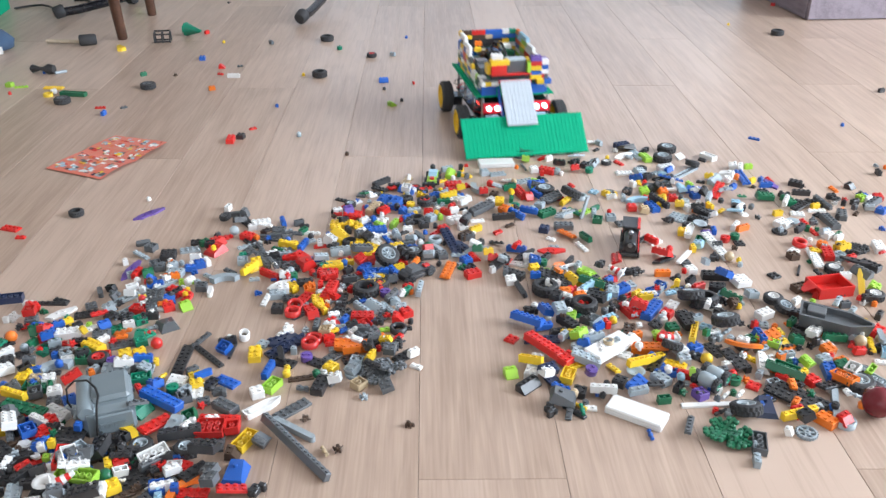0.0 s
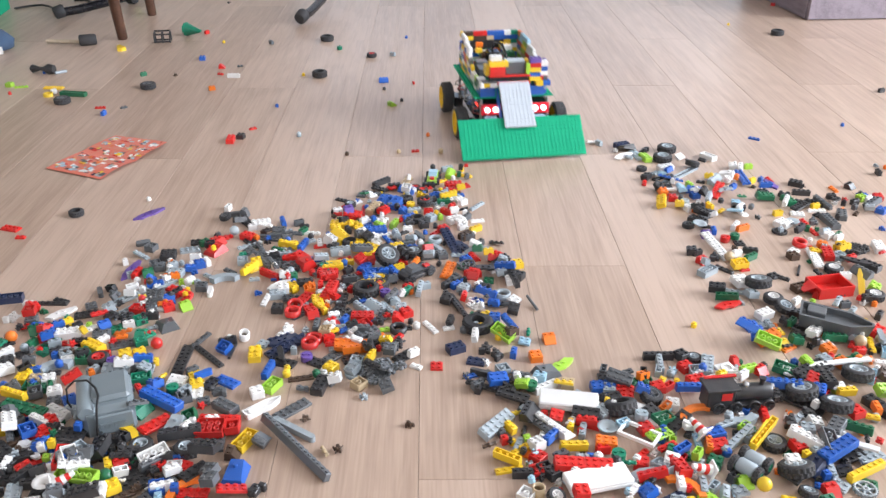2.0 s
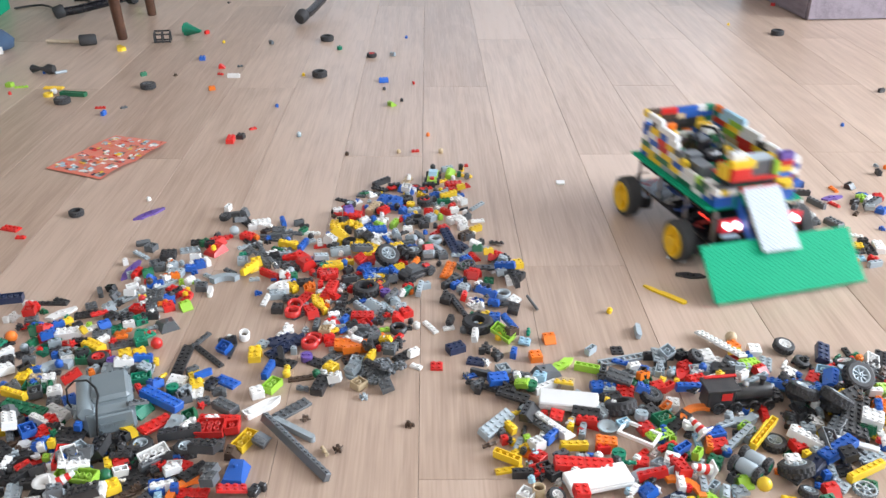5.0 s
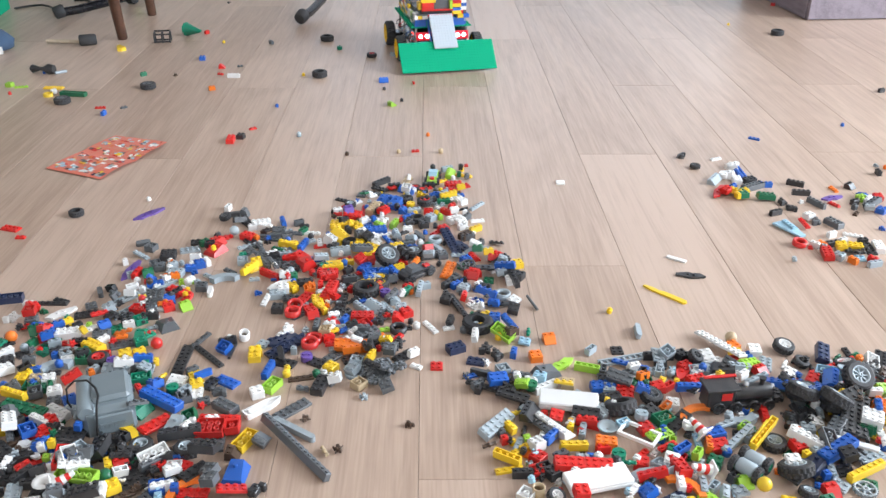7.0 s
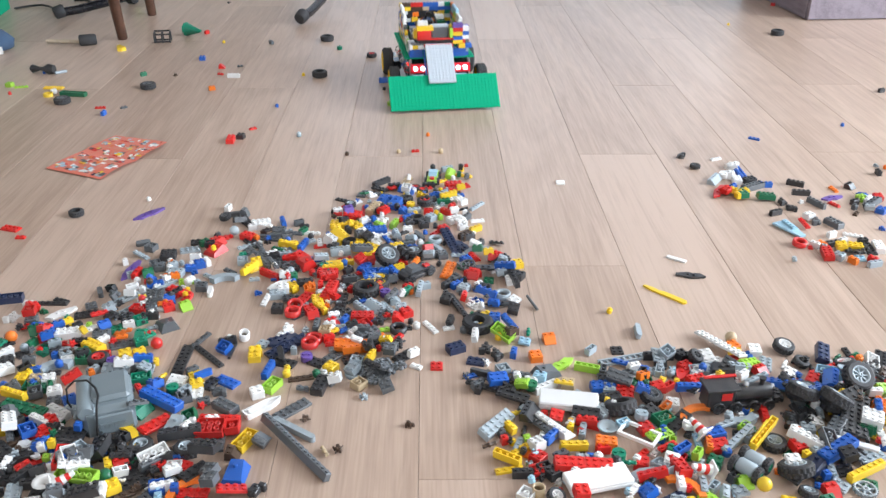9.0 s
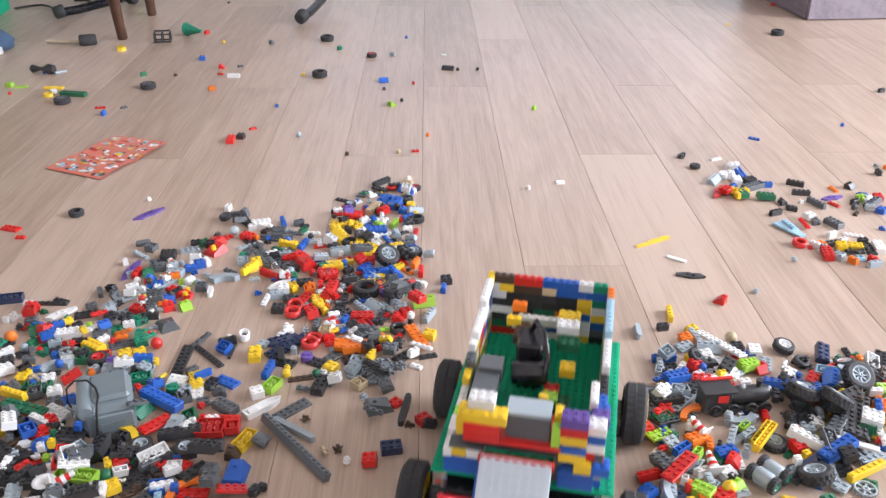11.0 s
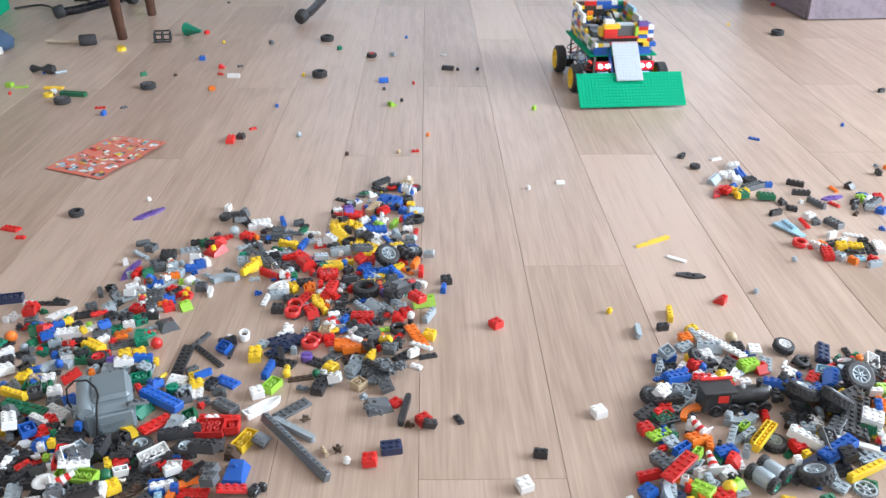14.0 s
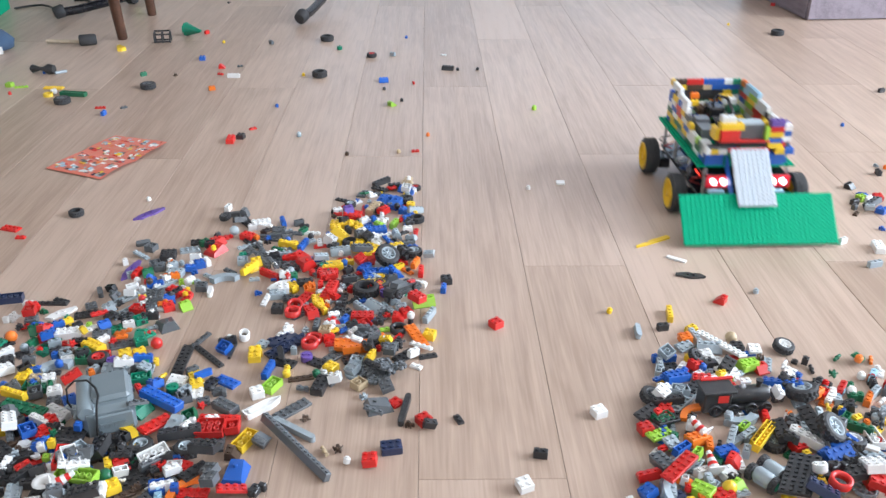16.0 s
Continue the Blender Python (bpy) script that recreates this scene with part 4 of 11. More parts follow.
    br("y", 2, 1, -0.040, 0.320, 4)
    br("o", 2, 1, -0.036, 0.335, 5)
    br("w", 6, 1, -0.030, 0.340, 3)
    br("b", 3, 2, -0.020, 0.180, 1)
    br("t", 2, 2, 0.004, 0.190, 2)
    part("motor", Shape().turned([(0.011, -0.018), (0.0125, -0.015), (0.0125, 0.015), (0.011, 0.018)], 16, pose(-0.006, 0.245, 0.1285, 0, 90, 12)), ACRYLIC, toy, "black motor housing")
    part("motor_body", Shape().box(-0.022, 0.006, 0.262, 0.300, 0.0957, 0.150, 0.003), ACRYLIC, toy)
    part("hose", Shape().tube([(-0.01, 0.29, 0.150), (-0.004, 0.285, 0.166), (0.006, 0.262, 0.168), (0.012, 0.245, 0.150), (0.010, 0.236, 0.130)], 0.003, 8), ACRYLIC, toy)
    part("figure_torso", Shape().box(0.006, 0.020, 0.200, 0.208, 0.112, 0.126, 0.001).box(0.006, 0.020, 0.196, 0.210, 0.0958, 0.112, 0.001), col("k"), toy)
    part("figure_head", Shape().turned([(0.0035, 0), (0.005, 0.001), (0.005, 0.008), (0.0035, 0.009)], 12, pose(0.013, 0.204, 0.126)), col("y"), toy, "yellow cylinder head")
    return toy, wheels


TOY, TOY_WHEELS = driving_toy()
MOVERS = []


# ---------------------------------------------------------------- the scattered toy pieces
def lay(kind, c, *p):
    piece(kind, c, pose(*p))


def moved(kind, c, *stops):
    """A piece that the blade shoves: its first pose, then (push, pose) for each shove."""
    MOVERS.append((piece(kind, c, pose(*stops[0])), [(0, pose(*stops[0]))] + [(s[0], pose(*s[1:])) for s in stops[1:]]))


piece("batt", "d", pose(-0.392, 0.800, 0, 0, 0, 22))

lay("ty", "k", -0.6364, 1.3412, 0, 0, 0, 109.1)
lay("p12", "r", -0.6952, 1.2528, 0, 0, 0, 0.8)
lay("rb", "w", -0.5287, 1.4017, 0.0009, -3.3, 9.8, 172)
lay("wingl", "p", -0.512, 1.3449, 0, 0, 0, 49.3)
lay("wingl", "p", -0.4785, 1.1448, 0, 0, 0, 80.7)
lay("s24", "r", -0.3673, 1.231, 0, 0, 0, 57.8)
lay("head", "w", -0.4565, 1.1083, 0, 0, 0, 66.5)
lay("b22", "d", -0.4353, 1.1512, 0, 0, 0, 99.9)
lay("girder", "a", -0.4417, 1.0786, 0, 0, 0, 45.5)
lay("pin", "w", -0.4201, 1.1246, 0, 0, 0, 166.9)
lay("b12", "b", -0.3883, 1.1447, 0.0019, 2.8, 12.8, 25.4)
lay("p12", "b", -0.4364, 1.1117, 0.0029, 9.7, -16.6, 37.6)
lay("rb", "y", -0.3753, 1.0852, 0, 0, 0, 21.2)
lay("b24", "d", -0.4091, 1.0585, 0.0023, -5.1, 5.8, 100.9)
lay("blob", "d", -0.4727, 1.062, 0.0057, -14.4, -12.4, 58.2)
lay("b22", "r", -0.5799, 1.0279, 0.0033, 23, 1.7, 132.2)
lay("b12", "b", -0.5236, 0.9827, 0.0026, -18.4, 4.5, 35)
lay("b22", "r", -0.5366, 0.9693, 0.0048, -16.8, 18.7, 54.7)
lay("p22", "g", -0.5571, 0.9837, 0.0024, -16.9, 1.2, 139.5)
lay("p12", "r", -0.5701, 0.9835, 0.0016, -5.7, 8.9, 61.3)
lay("b12", "w", -0.43, 0.9888, 0, 0, 0, 20.8)
lay("p13", "o", -0.4312, 0.9699, 0.0036, -15.4, -12.4, 10.5)
lay("b22", "g", -0.4661, 0.9197, 0, 0, 0, 128)
lay("s22", "y", -0.4113, 0.9178, 0, 0, 0, 26.7)
lay("b23", "w", -0.4045, 0.8898, 0.0067, -23.1, 12.9, 18.6)
lay("p28", "a", -0.3972, 0.8859, 0.0043, 19, 3.2, 2.4)
lay("p24", "a", -0.4965, 0.9291, 0, 0, 0, 6.6)
lay("p24", "y", -0.5188, 0.8388, 0, 0, 0, -18)
lay("u24", "g", -0.4965, 0.8484, 0, 0, 0, 0.6)
lay("p22", "a", -0.3754, 0.8838, 0.0093, 17.8, 7, 79.3)
lay("b22", "b", -0.3516, 0.8488, 0.0047, 17.1, 18.2, 144.5)
lay("p23", "w", -0.3292, 0.8665, 0.0017, 6.5, 3.8, -8.4)
lay("p12", "r", -0.368, 0.8378, 0.0094, 22.7, -17.8, 125.9)
lay("p23", "d", -0.3517, 0.7867, 0.028, -20.8, 18.4, 37.4)
lay("b22", "y", -0.3069, 0.8689, 0, 0, 0, 118.3)
lay("p14", "d", -0.3213, 0.9509, 0.0043, -6.7, -14, 50.7)
lay("u12", "a", -0.314, 0.8425, 0, 0, 0, 55.1)
lay("p22", "d", -0.2874, 0.8258, 0, 0, 0, 110.1)
lay("s24", "w", -0.4524, 0.7973, 0, 0, 0, -30.5)
lay("b12", "w", -0.4978, 0.7879, 0, 0, 0, 131.4)
lay("u23", "b", -0.4781, 0.7776, 0, 0, 0, 21.4)
lay("b22", "y", -0.4986, 0.7708, 0, 0, 0, 19.9)
lay("b26", "k", -0.4548, 0.6881, 0, 0, 0, -7.9)
lay("b24", "k", -0.4624, 0.7223, 0, 0, 0, 22.5)
lay("b24", "k", -0.362, 0.6526, 0.0161, -7.7, -12.1, 11.8)
lay("b24", "k", -0.4844, 0.7298, 0, 0, 0, 139.6)
lay("b22", "r", -0.4475, 0.7557, 0.0036, -1.6, 3.4, 96.8)
lay("b22", "b", -0.4404, 0.7331, 0.0086, 6.8, 19.9, 178.1)
lay("p12", "w", -0.4477, 0.747, 0.0052, 9.4, 19.2, 58)
lay("p12", "w", -0.4234, 0.7226, 0.0042, -12.7, 8.9, 165.4)
lay("u28", "l", -0.3905, 0.6982, 0, 0, 0, -21.1)
lay("dish", "w", -0.4179, 0.692, 0.007, -3.7, -3.3, 114.9)
lay("blob", "k", -0.4634, 0.6976, 0.0095, -8.3, -8.3, 23.1)
lay("b22", "w", -0.3514, 0.6583, 0.0152, -3.1, -17.6, 97.3)
lay("b22", "w", -0.2897, 0.703, 0, 0, 0, 133.8)
lay("b26", "r", -0.2586, 0.7843, 0, 0, 0, -1.8)
lay("p23", "b", -0.2975, 0.6866, 0, 0, 0, 17.6)
lay("p24", "r", -0.2591, 0.6703, 0.0014, -9.7, -0.4, 0.5)
lay("b22", "d", -0.2405, 0.6725, 0.016, -9.3, 7.2, 81.1)
lay("b22", "d", -0.2449, 0.6934, 0.0091, -18.1, -3.2, 68.2)
lay("b24", "k", -0.2641, 0.698, 0, 0, 0, 49.3)
lay("p24", "r", -0.2195, 0.6728, 0.0059, -17, 13.2, 14.2)
lay("blob", "k", -0.1962, 0.676, 0, 0, 0, 157.7)
lay("b24", "k", -0.2583, 0.7203, 0.017, 15, 6.7, 166.2)
lay("b24", "k", -0.3735, 0.7297, 0.0093, -23.2, 0.6, 87.1)
lay("b24", "k", -0.3864, 0.7262, 0, 0, 0, 51.7)
lay("blob", "k", -0.3888, 0.7206, 0.0103, 14.1, 9.3, 111.4)
lay("b116", "d", -0.1652, 0.7385, 0.004, -21.5, 2.4, -48.1)
lay("bm8", "a", -0.1702, 0.7735, 0, 0, 0, -34)
lay("bit", "n", -0.1596, 0.7896, 0.0028, -15.6, 9.4, 33.8)
lay("rb", "y", -0.1974, 0.8881, 0.0025, -23.3, 14.2, 1.8)
lay("b22", "y", -0.2441, 0.9261, 0, 0, 0, 110.3)
lay("cup", "w", -0.2662, 0.9612, 0.0023, 2.4, -16.8, 113)
lay("p12", "w", -0.1513, 0.8905, 0, 0, 0, 80.5)
lay("u22", "t", -0.103, 0.8584, 0, 0, 0, 48.9)
lay("gear", "a", -0.1105, 0.8844, 0, 0, 0, 113.1)
lay("plant", "d", -0.066, 0.8842, 0.0078, -8.3, 10.9, 25)
lay("plant", "d", -0.08, 0.8786, 0, 0, 0, 152.9)
lay("b22", "d", -0.0677, 0.8519, 0.0043, -15.8, -15.9, 112.9)
lay("p12", "d", -0.1717, 0.8493, 0.0026, -7.7, 15.1, 2.6)
lay("pin", "t", -0.1298, 0.7364, 0.0009, -8.3, 3.2, 118)
lay("bit", "n", -0.1144, 0.7393, 0.002, -14.2, -3.4, 81.4)
lay("bit", "n", -0.0367, 0.7848, 0, 0, 0, 126.5)
lay("wh", "d", -0.3731, 1.3248, 0.0038, -10.5, 11.8, 179.8)
lay("p24", "k", -0.3316, 1.3109, 0, 0, 0, 127.2)
lay("b24", "w", -0.3085, 1.3047, 0, 0, 0, 16.1)
lay("bm7", "d", -0.2751, 1.2637, 0, 0, 0, 17.4)
lay("b14", "y", -0.2505, 1.2309, 0, 0, 0, -6.1)
lay("p14", "w", -0.2207, 1.2752, 0, 0, 0, -3.3)
lay("b22", "w", -0.1854, 1.2339, 0.003, 21, -1.2, 142.7)
lay("rb", "e", -0.3145, 1.1966, 0, 0, 0, 140.7)
lay("p26", "d", -0.2777, 1.1764, 0.0055, 13.7, 8.8, -52.4)
lay("p44", "d", -0.2422, 1.176, 0, 0, 0, 96)
lay("p22", "r", -0.2534, 1.2058, 0, 0, 0, 57.8)
lay("p14", "r", -0.3627, 1.2576, 0, 0, 0, 18.2)
lay("s22", "y", -0.2887, 1.1657, 0.002, 7.4, -7.4, 18.5)
lay("b22", "w", -0.2377, 1.1163, 0.0073, -21.1, 5.8, 12.7)
lay("wedge", "r", -0.221, 1.1837, 0, 0, 0, 144.9)
lay("b24", "r", -0.1752, 1.1353, 0, 0, 0, 0.8)
lay("p22", "d", -0.1928, 1.1372, 0.002, 14.9, -0.1, 142.1)
lay("bm6", "y", -0.1618, 1.1693, 0, 0, 0, 10.4)
lay("s24", "a", -0.1636, 1.2066, 0, 0, 0, 14.8)
lay("s24", "y", -0.1704, 1.256, 0.0054, -13.1, 13.5, -46.7)
lay("b24", "y", -0.175, 1.3024, 0, 0, 0, 0.9)
lay("p12", "y", -0.1567, 1.2993, 0.0081, 13.6, -3.4, 107.1)
lay("s22", "p", -0.1624, 1.3321, 0.0139, 16.4, -1.5, 26.6)
lay("b24", "r", -0.1567, 1.3313, 0.0062, 23.1, 11.5, 0.9)
lay("p22", "d", -0.1494, 1.4306, 0, 0, 0, 169.8)
lay("p24", "k", -0.1174, 1.454, 0.002, -11, -1.9, -36.2)
lay("wedge", "b", -0.1105, 1.3906, 0, 0, 0, 70)
lay("s24", "b", -0.0967, 1.414, 0, 0, 0, 165.3)
lay("s24", "b", -0.0674, 1.4484, 0, 0, 0, -28.5)
lay("s22", "b", -0.0688, 1.3596, 0, 0, 0, 74.5)
lay("wm", "k", -0.0675, 1.4007, 0.0014, -5.3, 0.8, 44.4)
lay("p44", "b", -0.133, 1.2966, 0, 0, 0, 15.1)
lay("s22", "l", -0.1067, 1.3053, 0, 0, 0, 138.3)
lay("blob", "k", -0.0567, 1.3035, 0.0069, -0.2, -3.3, 30.5)
lay("ty", "k", -0.045, 1.3255, 0, 0, 0, 158.4)
lay("b24", "y", -0.1355, 1.2247, 0, 0, 0, 88.5)
lay("b22", "w", -0.1154, 1.255, 0, 0, 0, 124.5)
lay("head", "w", -0.1063, 1.2319, 0, 0, 0, 134.1)
lay("p12", "o", -0.1254, 1.2433, 0.0086, -22.1, 4.5, 71.5)
lay("b24", "d", -0.1287, 1.1978, 0.0101, -8.1, 12.5, 25.5)
lay("blob", "k", -0.0864, 1.2357, 0.0019, -5, 3.8, 159.7)
lay("p13", "r", -0.0517, 1.254, 0.0038, -20.3, -12.1, -61.8)
lay("b14", "b", -0.0565, 1.2107, 0.0034, -20.6, -6.8, -8.1)
lay("b22", "r", -0.1273, 1.1627, 0.0116, -15.5, -18.8, 136.9)
lay("b24", "y", -0.1159, 1.2018, 0, 0, 0, 75.1)
lay("wl", "a", -0.0886, 1.1705, 0.0128, 30.9, -4.9, 49)
lay("b24", "w", -0.0757, 1.2062, 0, 0, 0, 33.5)
lay("b23", "b", -0.1205, 1.1502, 0.0007, -1.6, -2.5, 69.9)
lay("b13", "o", -0.043, 1.1692, 0, 0, 0, 72.1)
lay("wm", "y", -0.0948, 1.1161, 0, 0, 0, 171.7)
lay("b14", "a", -0.1149, 1.0353, 0, 0, 0, 129.7)
lay("s24", "a", -0.0973, 1.0407, 0, 0, 0, -46.1)
lay("b22", "a", -0.0588, 1.036, 0, 0, 0, 8.3)
lay("s22", "r", -0.0616, 1.012, 0, 0, 0, 86.2)
lay("wing", "w", -0.2398, 1.0992, 0.0032, 16.6, -2.5, 28.9)
lay("b22", "y", -0.222, 1.094, 0, 0, 0, 21.5)
lay("r2", "o", -0.1951, 1.093, 0.0017, -4.6, 8.1, 110.4)
lay("b24", "y", -0.1789, 1.0498, 0, 0, 0, 104.8)
lay("ring", "r", -0.2098, 1.0368, 0.0041, 3.9, -17, 97.5)
lay("b22", "r", -0.1879, 1.0298, 0, 0, 0, 117.5)
lay("b24", "r", -0.1118, 1.0129, 0, 0, 0, 0.7)
lay("wing", "m", -0.2128, 0.9509, 0.0043, -7.5, 2, 40.7)
lay("p44", "m", -0.2136, 0.9535, 0, 0, 0, 31.6)
lay("ring", "r", -0.1726, 0.9585, 0, 0, 0, 160)
lay("u22", "t", -0.1578, 0.9739, 0.0019, 5.3, 8.4, 174.7)
lay("p12", "y", -0.1478, 0.9744, 0.0046, -3.5, -8.2, 25.7)
lay("p24", "a", -0.1319, 0.9846, 0.0028, 6, -7.3, 0.7)
lay("b12", "w", -0.114, 0.9431, 0.0088, -13.3, -11.7, 161.5)
lay("b24", "d", -0.1016, 0.9704, 0, 0, 0, 34.5)
lay("b26", "o", -0.1185, 0.9393, 0.0032, 16.8, 2.4, 0.7)
lay("p24", "k", -0.0985, 0.9348, 0.0096, 15.6, 6.2, 110.3)
lay("bit", "o", -0.0801, 0.9679, 0, 0, 0, 84.3)
lay("b12", "y", -0.0731, 0.9452, 0.0087, -17.2, 19.5, 163)
lay("p24", "k", -0.0499, 0.9227, 0, 0, 0, 44.9)
lay("b22", "d", -0.0683, 0.9256, 0.0067, 0.5, -2.6, 78.8)
lay("p13", "k", -0.0864, 0.8784, 0.0195, -20.5, -7.2, 151.7)
lay("s22", "r", -0.1577, 1.0623, 0.0073, -2.9, -11.2, 150.5)
lay("b13", "d", -0.173, 0.9905, 0, 0, 0, 88.2)
lay("tl", "k", -0.3484, 2.5435, 0, 0, 0, 109)
lay("r2", "e", -0.3008, 2.4448, 0, 0, 0, 79)
lay("wm", "r", -0.2025, 2.3686, 0, 0, 0, 48.4)
lay("b12", "a", -0.1448, 2.3811, 0, 0, 0, 149.8)
lay("rb", "b", -0.1149, 2.5795, 0, 0, 0, 2.7)
lay("b22", "b", -0.6656, 2.3275, 0, 0, 0, 97.2)
lay("s22", "r", -0.5932, 2.2491, 0, 0, 0, 94.9)
lay("b14", "w", -0.5435, 2.1638, 0, 0, 0, 1.3)
lay("p12", "r", -0.584, 2.189, 0, 0, 0, 155.5)
lay("p12", "d", -0.5482, 2.2637, 0, 0, 0, 16.6)
lay("b12", "g", -0.7792, 2.1735, 0, 0, 0, 46.3)
lay("bit", "n", -0.6978, 2.1744, 0, 0, 0, 26.2)
lay("wl", "d", -0.7348, 2.0678, 0, 0, 0, 129)
lay("wl", "d", -0.9008, 1.9485, 0, 0, 0, 174.3)
lay("u28", "g", -0.8964, 2.0052, 0, 0, 0, -9.1)
lay("p26", "y", -0.9672, 2.0608, 0, 0, 0, -3.4)
lay("ring", "y", -0.9558, 1.9998, 0, 0, 0, 141.7)
lay("r2", "w", -0.9508, 2.0219, 0, 0, 0, 55.5)
lay("b22", "l", -1.0814, 2.0736, 0, 0, 0, 171.6)
lay("p14", "l", -1.0499, 2.066, 0, 0, 0, 18)
lay("rb", "r", -1.0538, 2.0113, 0, 0, 0, 5.4)
lay("p13", "r", -0.7988, 1.9123, 0, 0, 0, 8.6)
lay("b12", "b", -0.7744, 1.8654, 0, 0, 0, 84.3)
lay("p12", "d", -0.7453, 1.9155, 0, 0, 0, 45.4)
lay("b12", "o", -0.5739, 2.0569, 0, 0, 0, 20.7)
lay("rb", "y", -0.3664, 2.1841, 0, 0, 0, 14.6)
lay("tl", "k", -0.3225, 2.1763, 0, 0, 0, 142)
lay("rb", "b", -0.3914, 1.9309, 0, 0, 0, 60.2)
lay("b24", "r", -0.4492, 1.7031, 0, 0, 0, 93.9)
lay("b22", "k", -0.4318, 1.7221, 0, 0, 0, 171.7)
lay("p12", "r", -0.4175, 1.7784, 0, 0, 0, 34.2)
lay("head", "c", -0.3101, 1.7359, 0, 0, 0, 114.3)
lay("rb", "n", -0.1966, 1.6302, 0, 0, 0, 115.4)
lay("rb", "y", 0.9117, 2.774, 0, 0, 0, 121.4)
lay("tl", "k", 1.0262, 2.6494, 0, 0, 0, 67.3)
lay("rb", "b", 0.8899, 1.8237, 0, 0, 0, 146.6)
lay("p13", "b", 0.665, 1.736, 0, 0, 0, 144.1)
lay("b12", "r", -0.7248, 2.6182, 0, 0, 0, 63.2)
lay("rb", "y", -0.649, 2.5121, 0, 0, 0, 103.7)
lay("b12", "d", -0.5075, 2.5022, 0, 0, 0, 134.5)
lay("rb", "b", -1.0438, 2.1889, 0, 0, 0, 164.9)
lay("b12", "r", 1.1535, 3.0671, 0, 0, 0, 162)
lay("s23", "b", -0.1542, 2.1335, 0, 0, 0, 10.1)
lay("rb", "k", -0.1486, 2.0674, 0, 0, 0, 75.6)
lay("s22", "l", -0.1222, 1.9463, 0, 0, 0, 126.9)
lay("rb", "k", -0.1011, 1.9792, 0, 0, 0, 110.7)
lay("pin", "r", -0.0774, 2.1192, 0, 0, 0, 100.3)
lay("b12", "k", 1.0893, 2.075, 0, 0, 0, 16.4)
lay("bit", "k", -0.7542, 3.0483, 0, 0, 0, 69.4)
lay("wh", "r", -0.0522, 1.4594, 0, 0, 0, 143.3)
lay("s24", "b", -0.0724, 1.1436, 0, 0, 0, 112.8)
lay("b12", "e", -0.0527, 1.0831, 0.0024, 10.9, -11.8, 48.2)
lay("p12", "n", 0.7267, 1.3652, 0, 0, 0, 51.5)
lay("b24", "w", 0.7067, 1.2328, 0, 0, 0, 79.9)
lay("b22", "l", 0.7619, 1.4258, 0, 0, 0, 23.4)
lay("b12", "k", 0.7422, 1.4083, 0, 0, 0, 23.3)
lay("b12", "w", 0.7722, 1.421, 0, 0, 0, 31)
lay("b24", "d", 0.7665, 1.3895, 0.007, -22.4, -14.8, 31.2)
lay("b22", "r", 0.7909, 1.4263, 0.0017, -0.7, -12, 89.7)
lay("b12", "a", 0.7506, 1.3697, 0.0087, -21.3, 5.8, 163.4)
lay("b12", "k", 0.8465, 1.5463, 0, 0, 0, 90.8)
lay("rb", "o", 0.8727, 1.574, 0.0017, -10.1, -15.2, 63.4)
lay("b22", "b", 0.7743, 1.3731, 0, 0, 0, 43)
lay("u12", "k", -0.4264, 0.6898, 0.0109, -17.4, -10.1, 16.2)
lay("b22", "d", -0.3565, 1.092, 0, 0, 0, 93.7)
lay("p22", "d", -0.3089, 1.2052, 0.0039, 9.7, -19.5, 38.6)
lay("bm3", "d", -0.4861, 1.2302, 0.0019, 21, 2.8, 29.7)
lay("s22", "d", -0.3438, 1.3388, 0.0043, 22.9, 9.1, 85.2)
lay("p11", "a", -0.4, 1.0131, 0, 0, 0, 1.3)
lay("bit", "d", -0.2522, 0.6334, 0.0028, 21.4, -4.1, 146.3)
lay("bm3", "w", -0.3411, 1.0804, 0, 0, 0, 96.2)
lay("rb", "k", -0.0443, 1.0042, 0, 0, 0, 74.3)
lay("s22", "a", -0.3958, 0.6569, 0.0105, -1.4, 1.7, 78.5)
lay("p24", "k", -0.1579, 0.9053, 0, 0, 0, 151.1)
lay("pin", "k", -0.3972, 0.6324, 0, 0, 0, 59.6)
lay("u22", "g", -0.2923, 0.7907, 0.0039, 10.6, -19.1, 14.9)
lay("s22", "a", -0.0768, 1.2631, 0.0033, 23.6, -1.3, 103.2)
lay("u22", "a", -0.3126, 1.1725, 0, 0, 0, 102.9)
lay("rb", "k", -0.0963, 1.2019, 0.0007, 7, 3.4, 10.7)
lay("b22", "k", -0.1483, 1.0226, 0, 0, 0, 150.3)
lay("b22", "k", -0.1227, 1.2417, 0.0107, 22.2, -19, 45.8)
lay("p13", "d", -0.3849, 0.6298, 0.0019, -3.3, -8, 25.5)
lay("p22", "r", -0.3684, 1.0559, 0.004, -18.6, -11, 72.5)
lay("rb", "r", -0.4409, 1.1029, 0.0037, -0.7, -10.3, 162)
lay("p24", "w", -0.3002, 0.846, 0, 0, 0, 95)
lay("u12", "k", -0.3567, 0.749, 0.0071, 2.6, 7.5, 154.5)
lay("b22", "d", -0.5207, 0.8409, 0.0052, -16.8, 7.2, 123.8)
lay("u12", "w", -0.3785, 1.366, 0, 0, 0, 79.1)
lay("p11", "w", -0.2997, 1.241, 0, 0, 0, 68.6)
lay("b13", "k", -0.2845, 0.948, 0.0016, -1.6, -7.1, 13.9)
lay("bit", "k", -0.2854, 1.2411, 0, 0, 0, 113.1)
lay("u12", "w", -0.4721, 0.6903, 0.0106, 3.1, -0.3, 21.3)
lay("p24", "r", -0.7253, 1.2848, 0, 0, 0, 164.3)
